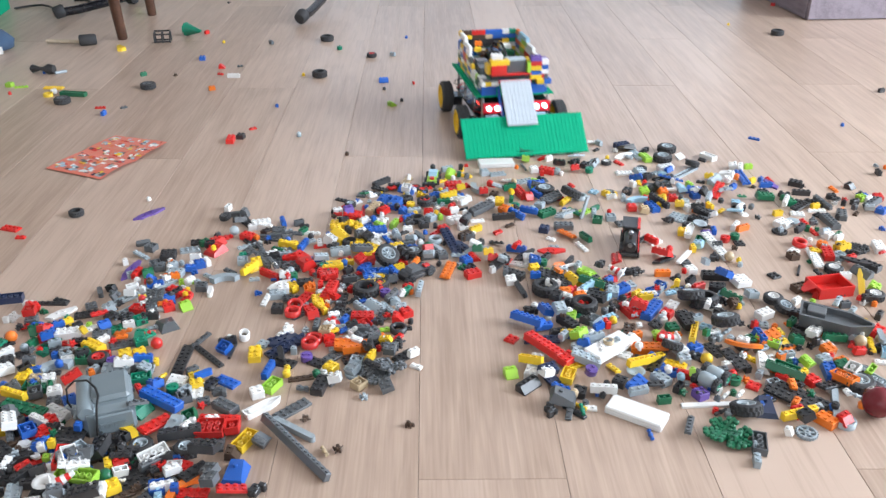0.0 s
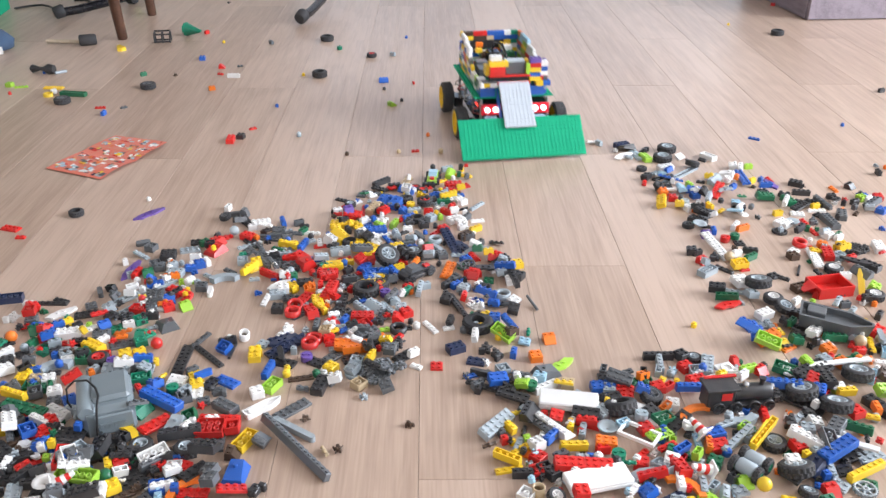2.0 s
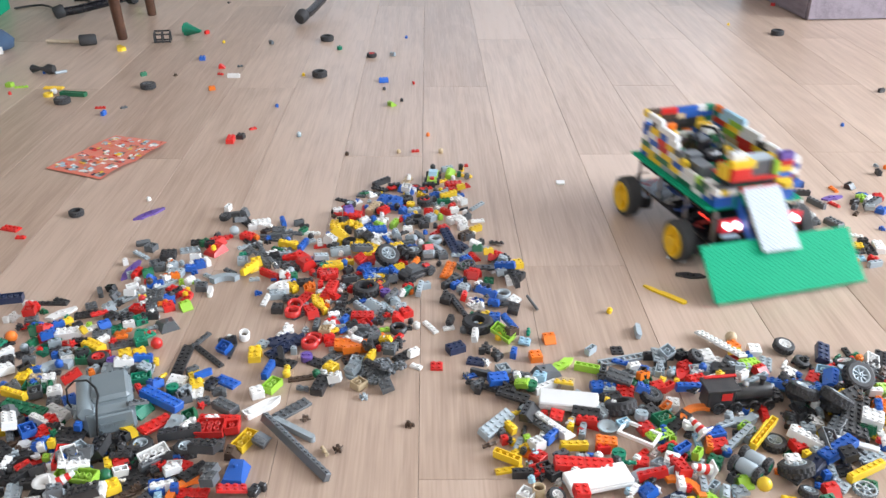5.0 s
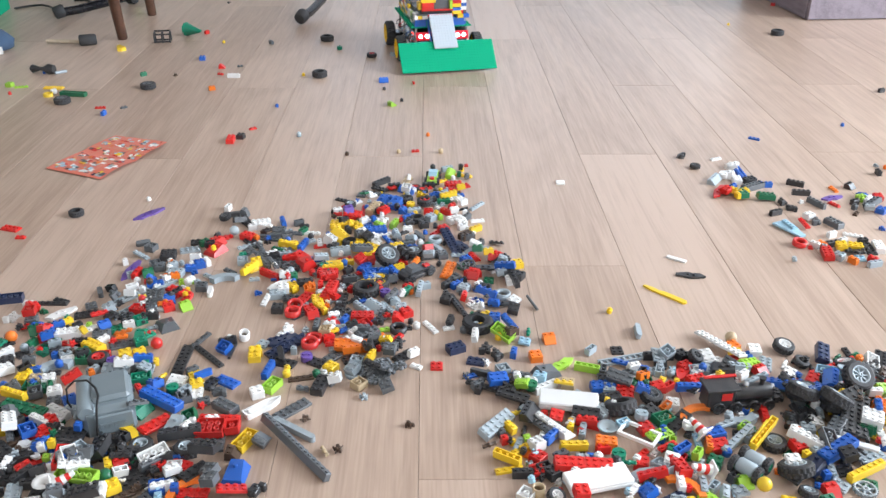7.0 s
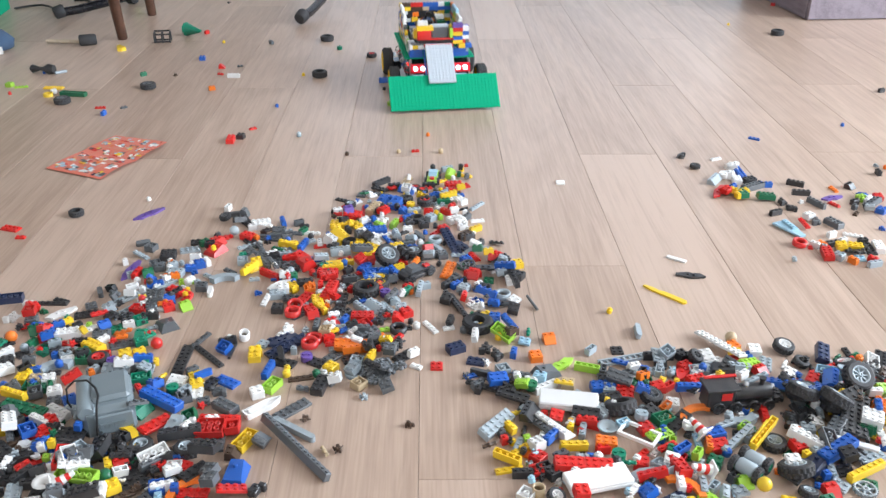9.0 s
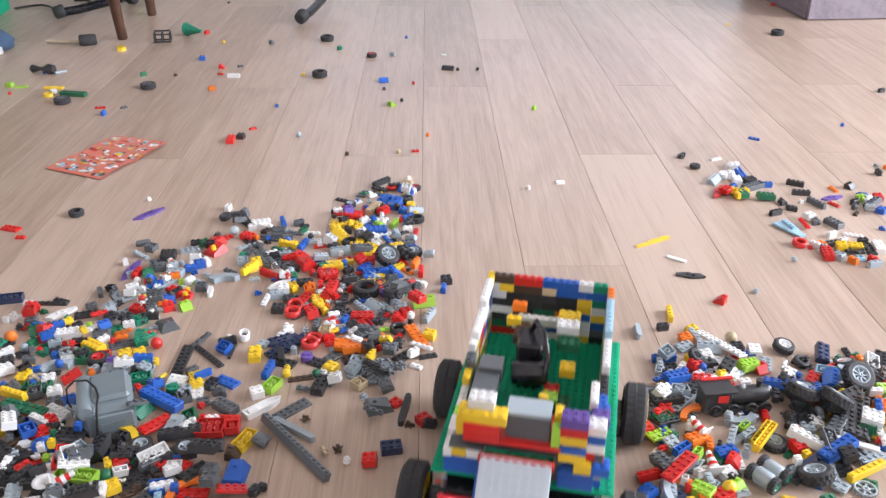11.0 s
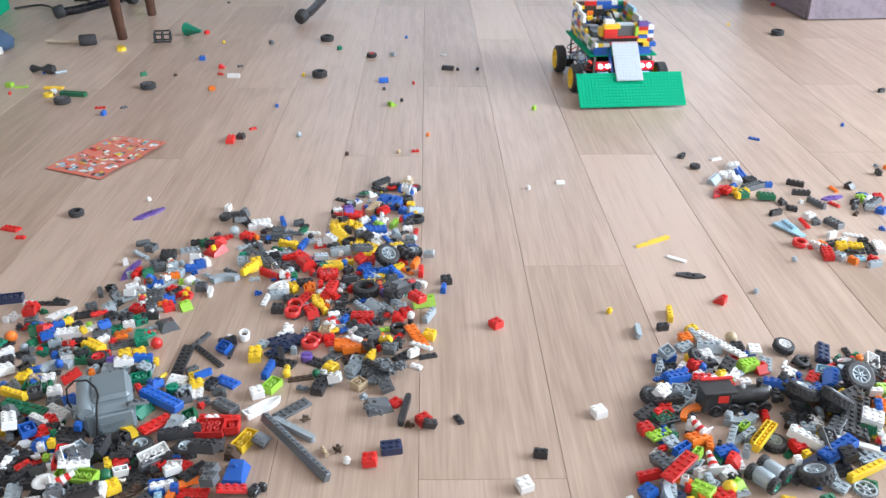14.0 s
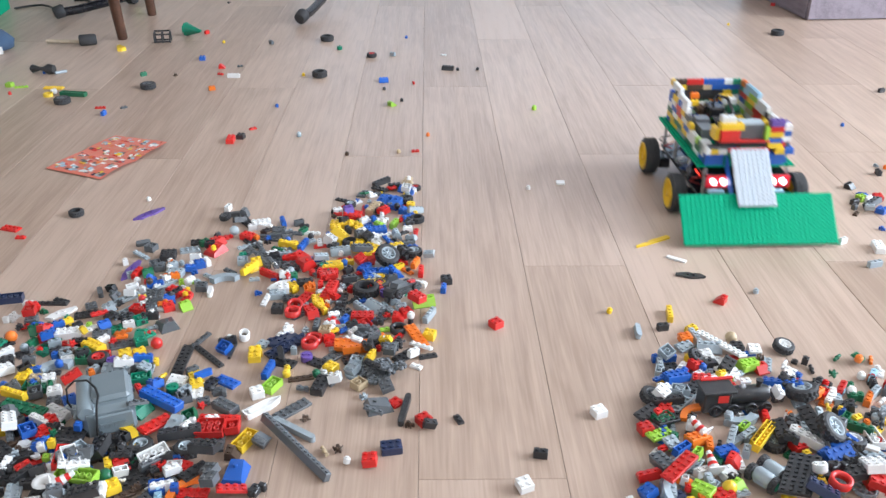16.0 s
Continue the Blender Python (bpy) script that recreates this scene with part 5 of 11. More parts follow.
lay("b11", "w", -0.061, 1.0718, 0.004, 22.8, -4.2, 110.3)
lay("u22", "b", -0.0874, 1.1765, 0.0041, 12.5, -17.8, 61.2)
lay("s22", "a", -0.0509, 1.2463, 0.0048, 9.5, 10.1, 162.3)
lay("p12", "k", -0.2238, 1.153, 0.001, -5.6, -4.2, 72.5)
lay("s22", "a", -0.435, 0.8076, 0, 0, 0, 159)
lay("p12", "a", -0.3563, 1.1297, 0, 0, 0, 145.3)
lay("p22", "d", -0.5017, 1.0418, 0, 0, 0, 117.3)
lay("bit", "g", -0.4365, 0.7513, 0.0114, 2.8, 10.1, 73.1)
lay("bit", "a", -0.4665, 0.7192, 0.0092, 18.6, 8.4, 41.5)
lay("bit", "a", -0.094, 0.8356, 0, 0, 0, 91.1)
lay("u22", "a", -0.1098, 0.9041, 0.0016, 10.8, -1.3, 171.2)
lay("p14", "k", -0.3441, 0.8337, 0, 0, 0, 29.4)
lay("b12", "w", -0.0383, 0.9212, 0.0039, 4.7, 5.6, 44.2)
lay("p12", "r", -0.0717, 1.3269, 0.0031, -9.7, -18.2, 65.6)
lay("b11", "w", -0.4936, 1.1663, 0, 0, 0, 27.8)
lay("s22", "d", -0.2028, 0.7517, 0.0053, -20.9, -18.8, 157.5)
lay("bm3", "b", -0.1962, 1.1816, 0, 0, 0, 3.4)
lay("b12", "d", -0.3154, 0.8837, 0, 0, 0, 41.6)
lay("s22", "w", -0.5874, 1.0423, 0, 0, 0, 179.4)
lay("bit", "b", -0.2701, 1.0795, 0, 0, 0, 149.7)
lay("p24", "k", -0.204, 0.9064, 0, 0, 0, 160.5)
lay("b22", "y", -0.1415, 0.8922, 0, 0, 0, 58)
lay("p14", "g", -0.5202, 0.9488, 0, 0, 0, 55.5)
lay("b12", "n", -0.5197, 0.7556, 0.0119, 4.1, 18.6, 175.2)
lay("u22", "d", -0.468, 1.215, 0, 0, 0, 160.2)
lay("b13", "b", -0.2728, 1.3119, 0, 0, 0, 108.9)
lay("p12", "w", -0.3817, 1.0932, 0, 0, 0, 155.3)
lay("p13", "d", -0.1347, 0.869, 0, 0, 0, 59.6)
lay("p13", "a", -0.135, 1.273, 0.0028, -17.4, -8.1, 135.1)
lay("b12", "a", -0.5254, 0.7401, 0.0025, 8.5, 8.3, 47.4)
lay("bm3", "b", -0.2971, 0.8683, 0.0075, -3.4, 0.8, 38.9)
lay("p22", "k", -0.438, 0.6461, 0.0036, 4.5, -0.3, 143.6)
lay("p14", "n", -0.177, 0.8731, 0, 0, 0, 13.6)
lay("s22", "b", -0.4454, 0.8206, 0, 0, 0, 37.1)
lay("u22", "d", -0.4435, 1.1561, 0.0019, -2.6, 2.9, 30.9)
lay("s22", "b", -0.3955, 0.7081, 0.0171, -22.7, 8.3, 169.1)
lay("u12", "k", -0.4849, 1.0822, 0.0026, -5.4, 16.4, 152.4)
lay("u12", "r", -0.5425, 0.8283, 0.0072, 2.8, 11.7, 58.3)
lay("b22", "d", -0.1362, 1.2488, 0.0084, 7.8, 5, 27.5)
lay("rb", "y", -0.3989, 0.7032, 0.016, -13, 0.5, 121.9)
lay("b12", "k", -0.523, 0.7697, 0.0046, 16.5, -12.2, 34.4)
lay("b22", "a", -0.1121, 0.8848, 0.0046, -16.3, 8.2, 144.1)
lay("bit", "a", -0.148, 1.0898, 0.0048, 16.2, 7.2, 64.1)
lay("p13", "d", -0.088, 1.2124, 0.0039, 1.1, 19.2, 20.7)
lay("p12", "w", -0.2659, 0.7842, 0.0091, -8.7, 17.7, 29)
lay("p13", "d", -0.326, 1.1443, 0, 0, 0, 144.1)
lay("bit", "d", -0.5386, 0.8153, 0, 0, 0, 78.3)
lay("u22", "b", -0.2851, 0.9328, 0.0037, -23.7, -4.2, 150.6)
lay("u22", "k", -0.5507, 0.8422, 0, 0, 0, 127.7)
lay("bm3", "d", -0.5007, 1.0762, 0, 0, 0, 115.7)
lay("b22", "k", -0.3049, 0.6507, 0.0037, 8.4, 13.4, 51.8)
lay("b22", "a", -0.4693, 1.0282, 0.0027, -6.1, -14, 35.8)
lay("p12", "k", -0.4791, 0.6986, 0.0078, 7.5, -2.3, 1.9)
lay("rb", "w", -0.1609, 0.9925, 0, 0, 0, 124.6)
lay("p13", "k", -0.5495, 1.0553, 0, 0, 0, 160.5)
lay("bm3", "k", -0.208, 0.9167, 0.0055, -12.8, -14.6, 105.7)
lay("b12", "d", -0.4175, 0.8684, 0, 0, 0, 7.8)
lay("bit", "r", -0.2852, 0.8108, 0.004, -5.8, 5.4, 64.7)
lay("pin", "y", -0.3482, 0.8694, 0.0031, -12.9, 18, 81.4)
lay("b12", "r", -0.1812, 1.0981, 0, 0, 0, 100.4)
lay("rb", "n", -0.466, 0.7268, 0.0074, 6.7, 16.7, 107.7)
lay("s22", "a", -0.0212, 1.1896, 0.0095, -18.9, 7.8, 172.4)
lay("p24", "b", -0.2678, 0.8652, 0, 0, 0, 150.2)
lay("b22", "k", -0.0634, 1.1945, 0.0099, 5.4, 8.5, 33.2)
lay("p13", "b", -0.09, 1.2325, 0.0101, 22.8, -17.3, 132.7)
lay("b13", "r", -0.4603, 0.8671, 0.0038, 5.4, -17.2, 38.6)
lay("p12", "a", -0.2584, 1.2765, 0.0021, -8.9, -10.8, 28.4)
lay("b12", "k", -0.1443, 1.1431, 0.0011, -6.6, -5, 51.5)
lay("p22", "a", -0.2387, 0.9483, 0, 0, 0, 158.6)
lay("p13", "a", -0.4707, 0.6709, 0, 0, 0, 22.3)
lay("p13", "w", -0.2548, 1.056, 0.0036, 9.5, -14.6, 75.2)
lay("p14", "d", -0.2738, 0.6478, 0, 0, 0, 97.4)
lay("b22", "n", -0.2922, 1.2692, 0, 0, 0, 143.5)
lay("rb", "a", -0.4065, 1.1674, 0, 0, 0, 23.8)
lay("p14", "a", -0.4769, 1.1912, 0.0021, 4.2, -6.5, 147.1)
lay("b22", "b", -0.1113, 1.1191, 0.0018, -1.6, -3.2, 11.4)
lay("pin", "d", -0.085, 1.1568, 0.0031, -21.9, -14.2, 85.2)
lay("s22", "d", -0.0905, 0.9567, 0, 0, 0, 1)
lay("b12", "w", -0.467, 0.7016, 0.0098, 16, -12.7, 86.9)
lay("p14", "g", -0.2619, 1.207, 0.0053, -8.8, 10.1, 135.7)
lay("bm3", "d", -0.3621, 1.3427, 0, 0, 0, 17.3)
lay("b13", "k", -0.3449, 1.3063, 0.0057, -20.4, 13.4, 37.2)
lay("bit", "g", -0.561, 1.0248, 0, 0, 0, 131.9)
lay("b11", "w", -0.2845, 0.9555, 0, 0, 0, 153.9)
lay("bm3", "d", -0.2426, 1.2023, 0.0006, -8.4, 0.1, 102.7)
lay("rb", "r", -0.085, 0.9344, 0.002, 20.2, -9, 159.2)
lay("b12", "k", -0.093, 0.9267, 0.0111, -12.6, 0.5, 91)
lay("s22", "n", -0.2308, 0.7302, 0.0009, 6.7, -0.3, 88.5)
lay("u12", "d", -0.2453, 1.3087, 0, 0, 0, 29.7)
lay("s22", "a", -0.0684, 1.0592, 0, 0, 0, 104.1)
lay("b11", "b", -0.4093, 0.7568, 0.0156, 8.4, -5.1, 88)
lay("p11", "k", -0.073, 1.1155, 0, 0, 0, 108.3)
lay("pin", "a", -0.43, 0.7984, 0.0027, 10.4, -16.4, 95.9)
lay("rb", "k", -0.0527, 1.1477, 0, 0, 0, 140.1)
lay("b22", "w", -0.132, 0.8622, 0.0058, -14, 17.2, 88.8)
lay("u22", "w", -0.1835, 1.2317, 0.0101, 21.4, 13.2, 66)
lay("u12", "w", -0.4542, 1.0671, 0.0034, 19.3, 0.9, 177.9)
lay("bit", "a", 0.8606, 1.5868, 0, 0, 0, 98.6)
lay("b11", "d", 0.7322, 1.3859, 0, 0, 0, 121.4)
lay("p22", "b", 0.7686, 1.4403, 0.0039, 16.7, 12.5, 129.8)
lay("bit", "b", 0.7467, 1.3043, 0, 0, 0, 78.1)
lay("s22", "k", 0.7635, 1.4789, 0, 0, 0, 36.7)
lay("u22", "w", -0.0683, 1.4428, 0.0072, 4.9, -7.4, 76.8)
lay("blob", "d", -0.2732, 0.8438, 0, 0, 0, 104.5)
lay("b22", "d", -0.3972, 0.657, 0.0122, -12.2, 11.2, 23.4)
lay("s24", "d", -0.4951, 0.7824, 0.0096, -5.7, -11, 123.4)
lay("b24", "w", -0.5021, 0.7264, 0.0089, 0.1, 9.7, 95.4)
lay("s24", "k", -0.3714, 0.7504, 0.0053, -10.3, 14.2, 175.8)
lay("b24", "w", -0.5553, 0.8757, 0.0033, -4.6, 9.9, 46.8)
lay("s24", "d", -0.3916, 0.7082, 0.0174, -15.4, -4, 6.6)
lay("blob", "w", -0.291, 0.7698, 0.0067, 8.8, 17.9, 174.9)
lay("b24", "d", -0.2576, 0.8122, 0, 0, 0, 145.6)
lay("b26", "k", -0.2427, 0.6477, 0, 0, 0, 168.1)
lay("b24", "w", -0.4897, 0.7612, 0.0176, 13.4, 11.6, 119.6)
lay("b26", "d", -0.4957, 0.7054, 0, 0, 0, 129.9)
lay("b22", "d", -0.3951, 0.7057, 0.0178, 10.1, 18.3, 41.7)
lay("b26", "k", -0.2961, 0.7579, 0.005, -17.1, -1.7, 14.1)
lay("b26", "d", -0.5192, 0.732, 0, 0, 0, 11.7)
lay("b26", "k", -0.5033, 0.7693, 0.0096, -20.7, 2.6, 0.1)
lay("u24", "w", -0.4176, 0.6423, 0, 0, 0, 100.8)
lay("u24", "a", -0.4019, 0.7171, 0.0118, 11.5, 8.8, 58.5)
lay("p44", "k", -0.4186, 0.7519, 0.008, -7.1, 3.9, 2.4)
lay("u24", "w", -0.3963, 0.7014, 0.0173, 8.7, -13.7, 122)
lay("p44", "w", -0.3931, 0.7023, 0.0183, -10.7, 13.1, 19.3)
lay("b22", "w", -0.5497, 0.8263, 0.0048, 23, -13, 101.9)
lay("b26", "w", -0.2099, 0.631, 0, 0, 0, 3.3)
lay("u24", "r", -0.4102, 0.7108, 0.0103, 8.8, -1.6, 100)
lay("u24", "m", -0.6213, 1.0557, 0, 0, 0, 12.7)
lay("p16", "k", -0.5616, 1.0474, 0, 0, 0, 0.7)
lay("blob", "w", -0.5978, 1.0062, 0, 0, 0, 0)
lay("b22", "d", -0.5673, 0.9978, 0, 0, 0, 11)
lay("u22", "r", -0.571, 1.0059, 0.0103, -4.8, -5.6, 11.2)
lay("wing", "w", -0.5364, 1.0211, 0, 0, 0, 40.3)
lay("p24", "k", -0.5002, 1.0187, 0, 0, 0, 18.7)
lay("b12", "y", -0.5168, 0.9935, 0, 0, 0, 53.6)
lay("b24", "w", -0.505, 0.9662, 0, 0, 0, 11.7)
lay("b22", "r", -0.5318, 0.9564, 0, 0, 0, 9.3)
lay("s22", "g", -0.5524, 0.9734, 0, 0, 0, 29.9)
lay("p23", "w", -0.4804, 0.9829, 0, 0, 0, 11)
lay("p11", "l", -0.4848, 0.9888, 0.0032, -1.9, -4.8, 15.7)
lay("s22", "b", -0.462, 0.9864, 0, 0, 0, 38.3)
lay("p12", "a", -0.4647, 1.0191, 0, 0, 0, 33.1)
lay("b23", "d", -0.4573, 0.9607, 0, 0, 0, 19.2)
lay("p12", "o", -0.4298, 0.959, 0.0034, -7.8, -1.4, 10.9)
lay("u22", "e", -0.4185, 1.0011, 0, 0, 0, 37.9)
lay("s22", "e", -0.4053, 0.9635, 0, 0, 0, 0.7)
lay("b22", "e", -0.401, 0.9479, 0, 0, 0, 30.8)
lay("u23", "r", -0.4279, 1.0282, 0, 0, 0, -9.4)
lay("pin", "w", -0.4321, 1.0567, 0, 0, 0, 20)
lay("wedge", "d", -0.3787, 0.9921, 0, 0, 0, -56.8)
lay("b27", "d", -0.417, 1.0504, 0, 0, 0, -74.6)
lay("b24", "y", -0.4591, 0.936, 0, 0, 0, -30.6)
lay("u22", "g", -0.4627, 0.909, 0, 0, 0, 0.7)
lay("arch", "a", -0.4936, 0.8952, 0, 0, 0, 24.2)
lay("wm", "r", -0.4416, 0.9057, 0, 0, 0, 20)
lay("r2", "p", -0.4218, 0.9009, 0, 0, 0, 0)
lay("b12", "y", -0.4103, 0.9103, 0, 0, 0, 37.5)
lay("b12", "y", -0.3952, 0.9238, 0, 0, 0, 37.4)
lay("b12", "e", -0.3785, 0.8995, 0, 0, 0, 81)
lay("p13", "w", -0.4105, 0.8977, 0, 0, 0, 30.7)
lay("p24", "d", -0.4259, 0.9447, 0, 0, 0, 22.5)
lay("s23", "r", -0.392, 1.0763, 0, 0, 0, -34.5)
lay("s22", "b", -0.3937, 1.0564, 0, 0, 0, 18.2)
lay("b22", "r", -0.3895, 1.0363, 0, 0, 0, 29.4)
lay("ball", "r", -0.3769, 0.9397, 0, 0, 0, 0)
lay("u23", "e", -0.3748, 0.867, 0, 0, 0, 17.5)
lay("b24", "y", -0.522, 0.8714, 0, 0, 0, 91.6)
lay("b22", "t", -0.5038, 0.8615, 0, 0, 0, 9.4)
lay("b22", "w", -0.4882, 0.8628, 0, 0, 0, 18.8)
lay("b11", "b", -0.501, 0.9136, 0, 0, 0, 14.9)
lay("b22", "a", -0.4886, 0.9176, 0, 0, 0, 29.4)
lay("ball", "o", -0.5749, 0.9533, 0, 0, 0, 0)
lay("p22", "k", -0.5788, 0.9469, 0, 0, 0, 46.6)
lay("p22", "k", -0.5477, 0.9212, 0, 0, 0, 50.7)
lay("b22", "k", -0.5574, 0.9011, 0, 0, 0, 22.7)
lay("b12", "g", -0.5427, 0.9429, 0, 0, 0, 67.4)
lay("p13", "r", -0.5102, 0.9444, 0, 0, 0, 16.4)
lay("girder", "a", -0.4286, 1.055, 0, 0, 0, 56.3)
lay("p27", "g", -0.4889, 0.7975, 0.0116, 7.5, 4.2, -15)
lay("b15", "y", -0.512, 0.8233, 0.0088, 4.8, -3.9, -25.1)
lay("u22", "d", -0.4911, 0.8319, 0.0043, 0.7, -3.1, 21.2)
lay("b22", "w", -0.4688, 0.8348, 0.0028, -5.9, -5.5, 21.1)
lay("wh", "w", -0.3825, 0.8342, 0.008, 0, 0, 10)
lay("b27", "b", -0.3355, 0.8184, 0.0058, -5.1, 6, -27.1)
lay("s23", "e", -0.3537, 0.8048, 0, 0, 0, 64.5)
lay("p25", "r", -0.3304, 0.7782, 0.0042, 5.9, 4.3, 52.2)
lay("wedge", "a", -0.308, 0.7753, 0, 0, 0, 79)
lay("arc", "y", -0.3485, 0.7596, 0.003, 0, 0, -60)
lay("u24", "w", -0.3137, 0.7202, 0.007, 5.4, -4.3, 37.4)
lay("p24", "r", -0.2884, 0.7134, 0.0025, -3.4, 1.8, -16)
lay("b12", "w", -0.2879, 0.6947, 0.0085, 4.2, 5, 34.9)
lay("arc", "o", -0.2778, 0.6759, 0.003, 0, 0, 60)
lay("u26", "l", -0.3828, 0.6832, 0.0097, 6.8, -5.8, -13.9)
lay("p46", "k", -0.3342, 0.6944, 0.001, 0, 0, 73.1)
lay("b22", "y", -0.3442, 0.6732, 0.0043, 1.9, 2.4, 35.2)
lay("b21", "y", -0.3596, 0.7083, 0.0032, 0.1, -4.5, 24.6)
lay("s22", "r", -0.3451, 0.7082, 0.0034, -0.5, -5.7, 27.8)
lay("wm", "a", -0.3352, 0.7404, 0, 0, 0, 0)
lay("u22", "b", -0.4666, 0.7548, 0.0109, 7.8, 5.1, 40.1)
lay("p23", "w", -0.4473, 0.7799, 0.0104, 0.9, -2.8, -15.3)
lay("p12", "r", -0.4507, 0.7757, 0.0137, 7.4, 1, -51)
lay("p12", "r", -0.4435, 0.7738, 0.014, 6.9, 4.9, -51.2)
lay("b14", "w", -0.4606, 0.776, 0.0062, 0.2, -1.2, -29.4)
lay("s11", "r", -0.4518, 0.7609, 0.0061, 1.8, -1, 55.4)
lay("p22", "w", -0.4388, 0.7649, 0.0066, -6.1, -2.7, 23.2)
lay("b11", "w", -0.4385, 0.7276, 0.0104, 5.6, -6.4, 16)
lay("b11", "y", -0.4302, 0.7323, 0.0103, -8.2, 1.8, 12.8)
lay("b11", "l", -0.4285, 0.7134, 0.0052, -4, 0.5, 12.5)
lay("b11", "w", -0.4177, 0.7106, 0.0041, -0.5, -2.2, 36.3)
lay("b11", "b", -0.4212, 0.7053, 0.0025, 9, -4.3, 37.5)
lay("wing", "w", -0.4563, 0.7329, 0.006, 0, 0, -46)
lay("b21", "d", -0.4831, 0.7485, 0.0053, -1.6, -4.2, 27.9)
lay("s22", "r", -0.4448, 0.6976, 0.0054, 2.4, -3.1, 46.6)
lay("p32", "a", -0.4441, 0.6671, 0.0065, -2.6, 3.5, 16.2)
lay("bit", "k", -0.4388, 0.6901, 0.004, 0, 0, 10)
lay("p22", "k", -0.4202, 0.6692, 0.0033, -3.2, 0.8, 7.2)
lay("u21", "d", -0.3878, 0.6646, 0.0047, 7.3, -5.6, 17.9)
lay("b22", "d", -0.3751, 0.668, 0.0028, -7.9, -3.8, 25.1)
lay("b22", "w", -0.358, 0.6688, 0.001, 0, 0, 7.2)
lay("u22", "b", -0.2977, 0.6745, 0.0024, 4.8, 1.6, 17.5)
lay("b21", "z", -0.2938, 0.6651, 0, 0, 0, 13)
lay("ball", "g", -0.3553, 0.6877, 0.003, 0, 0, 0)
lay("cone", "r", -0.4031, 0.6685, 0.014, 0, 70, 30.6)
lay("dish", "w", -0.411, 0.6688, 0.014, 0, 0, 40)
lay("p22", "d", -0.4646, 0.8197, 0.0045, -4.7, -2.4, 17.3)
lay("b33", "k", -0.4331, 1.1886, 0, 0, 0, 8.6)
lay("p24", "a", -0.4055, 1.2127, 0, 0, 0, 18.1)
lay("b22", "b", -0.377, 1.1609, 0, 0, 0, 27.2)
lay("b21", "w", -0.3874, 1.1553, 0, 0, 0, 11.9)
lay("b21", "w", -0.367, 1.1683, 0, 0, 0, 34)
lay("wedge", "r", -0.3634, 1.2088, 0, 0, 0, 58.4)
lay("p14", "r", -0.3665, 1.2451, 0.0033, -5.8, -0.6, 11.9)
lay("rb", "y", -0.3627, 1.1974, 0.011, 0, 0, 0)
lay("p22", "k", -0.4033, 1.2393, 0, 0, 0, 16.1)
lay("bit", "k", -0.3744, 1.2642, 0, 0, 0, 0)
lay("arch", "a", -0.3296, 1.1219, 0, 0, 0, 15.1)
lay("b15", "y", -0.295, 1.1443, 0.0028, -8.2, 2.8, 66.4)
lay("s22", "y", -0.2938, 1.1512, 0, 0, 0, 46.3)
lay("b15", "r", -0.2617, 1.1298, 0, 0, 0, -36.2)
lay("r2", "g", -0.2263, 1.1215, 0.002, 0, 0, 0)
lay("b11", "w", -0.2372, 1.1248, 0, 0, 0, 37.6)
lay("wedge", "r", -0.211, 1.1627, 0.0047, 7.1, 6.4, -59.2)
lay("head", "w", -0.2599, 1.1562, 0, 0, 0, 0)
lay("p25", "d", -0.25, 1.1682, 0, 0, 0, -41)
lay("b23", "w", -0.2704, 1.1909, 0, 0, 0, 33.3)
lay("b14", "y", -0.2494, 1.2221, 0.004, 4.2, 6.4, -12.2)
lay("b14", "b", -0.2261, 1.2273, 0, 0, 0, 75.8)
lay("p113", "d", -0.2784, 1.1902, 0.0036, -8.7, -3, -61.9)
lay("p15", "d", -0.2849, 1.2521, 0, 0, 0, -7.3)
lay("ball", "c", -0.3468, 1.2709, 0, 0, 0, 0)
lay("b23", "r", -0.3212, 1.2559, 0, 0, 0, -27.9)
lay("p14", "a", -0.3168, 1.2267, 0, 0, 0, 29.3)
lay("b11", "e", -0.317, 1.1875, 0, 0, 0, 16.3)
lay("b12", "w", -0.3201, 1.2903, 0, 0, 0, 18.5)
lay("b13", "w", -0.2988, 1.2906, 0, 0, 0, -11.4)
lay("b23", "d", -0.2739, 1.2762, 0, 0, 0, 0.8)
lay("b23", "a", -0.406, 1.133, 0, 0, 0, -9.2)
lay("p13", "w", -0.4199, 1.1667, 0.0027, 8.4, 3.9, -49.1)
lay("b12", "w", -0.4133, 1.1182, 0, 0, 0, 52.4)
lay("s22", "g", -0.4473, 1.1316, 0, 0, 0, 25.5)
lay("b13", "b", -0.4263, 1.0978, 0, 0, 0, 20.9)
lay("head", "w", -0.453, 1.09, 0.002, 0, 0, 0)
lay("p23", "l", -0.3838, 1.1127, 0, 0, 0, 17.9)
lay("b11", "a", -0.3648, 1.1028, 0, 0, 0, 45.4)
lay("p25", "r", -0.3855, 1.078, 0.0032, -1.6, 6.2, -25.3)
lay("rb", "y", -0.372, 1.0633, 0.006, 0, 0, 0)
lay("s22", "l", -0.3652, 1.0382, 0, 0, 0, 36.3)
lay("b13", "r", -0.4643, 1.1314, 0, 0, 0, 80.2)
lay("p12", "a", -0.2845, 1.1209, 0, 0, 0, 12.5)
lay("b22", "w", -0.2341, 1.0829, 0.0035, 2.2, 4.5, 11.2)
lay("b23", "a", -0.2403, 1.0717, 0, 0, 0, 9.1)
lay("b11", "y", -0.2176, 1.0824, 0.0023, -3.7, -4.3, 28.6)
lay("u22", "o", -0.1948, 1.0826, 0.0024, -1, -5.1, 15.6)
lay("b22", "k", -0.234, 1.0329, 0, 0, 0, 0.7)
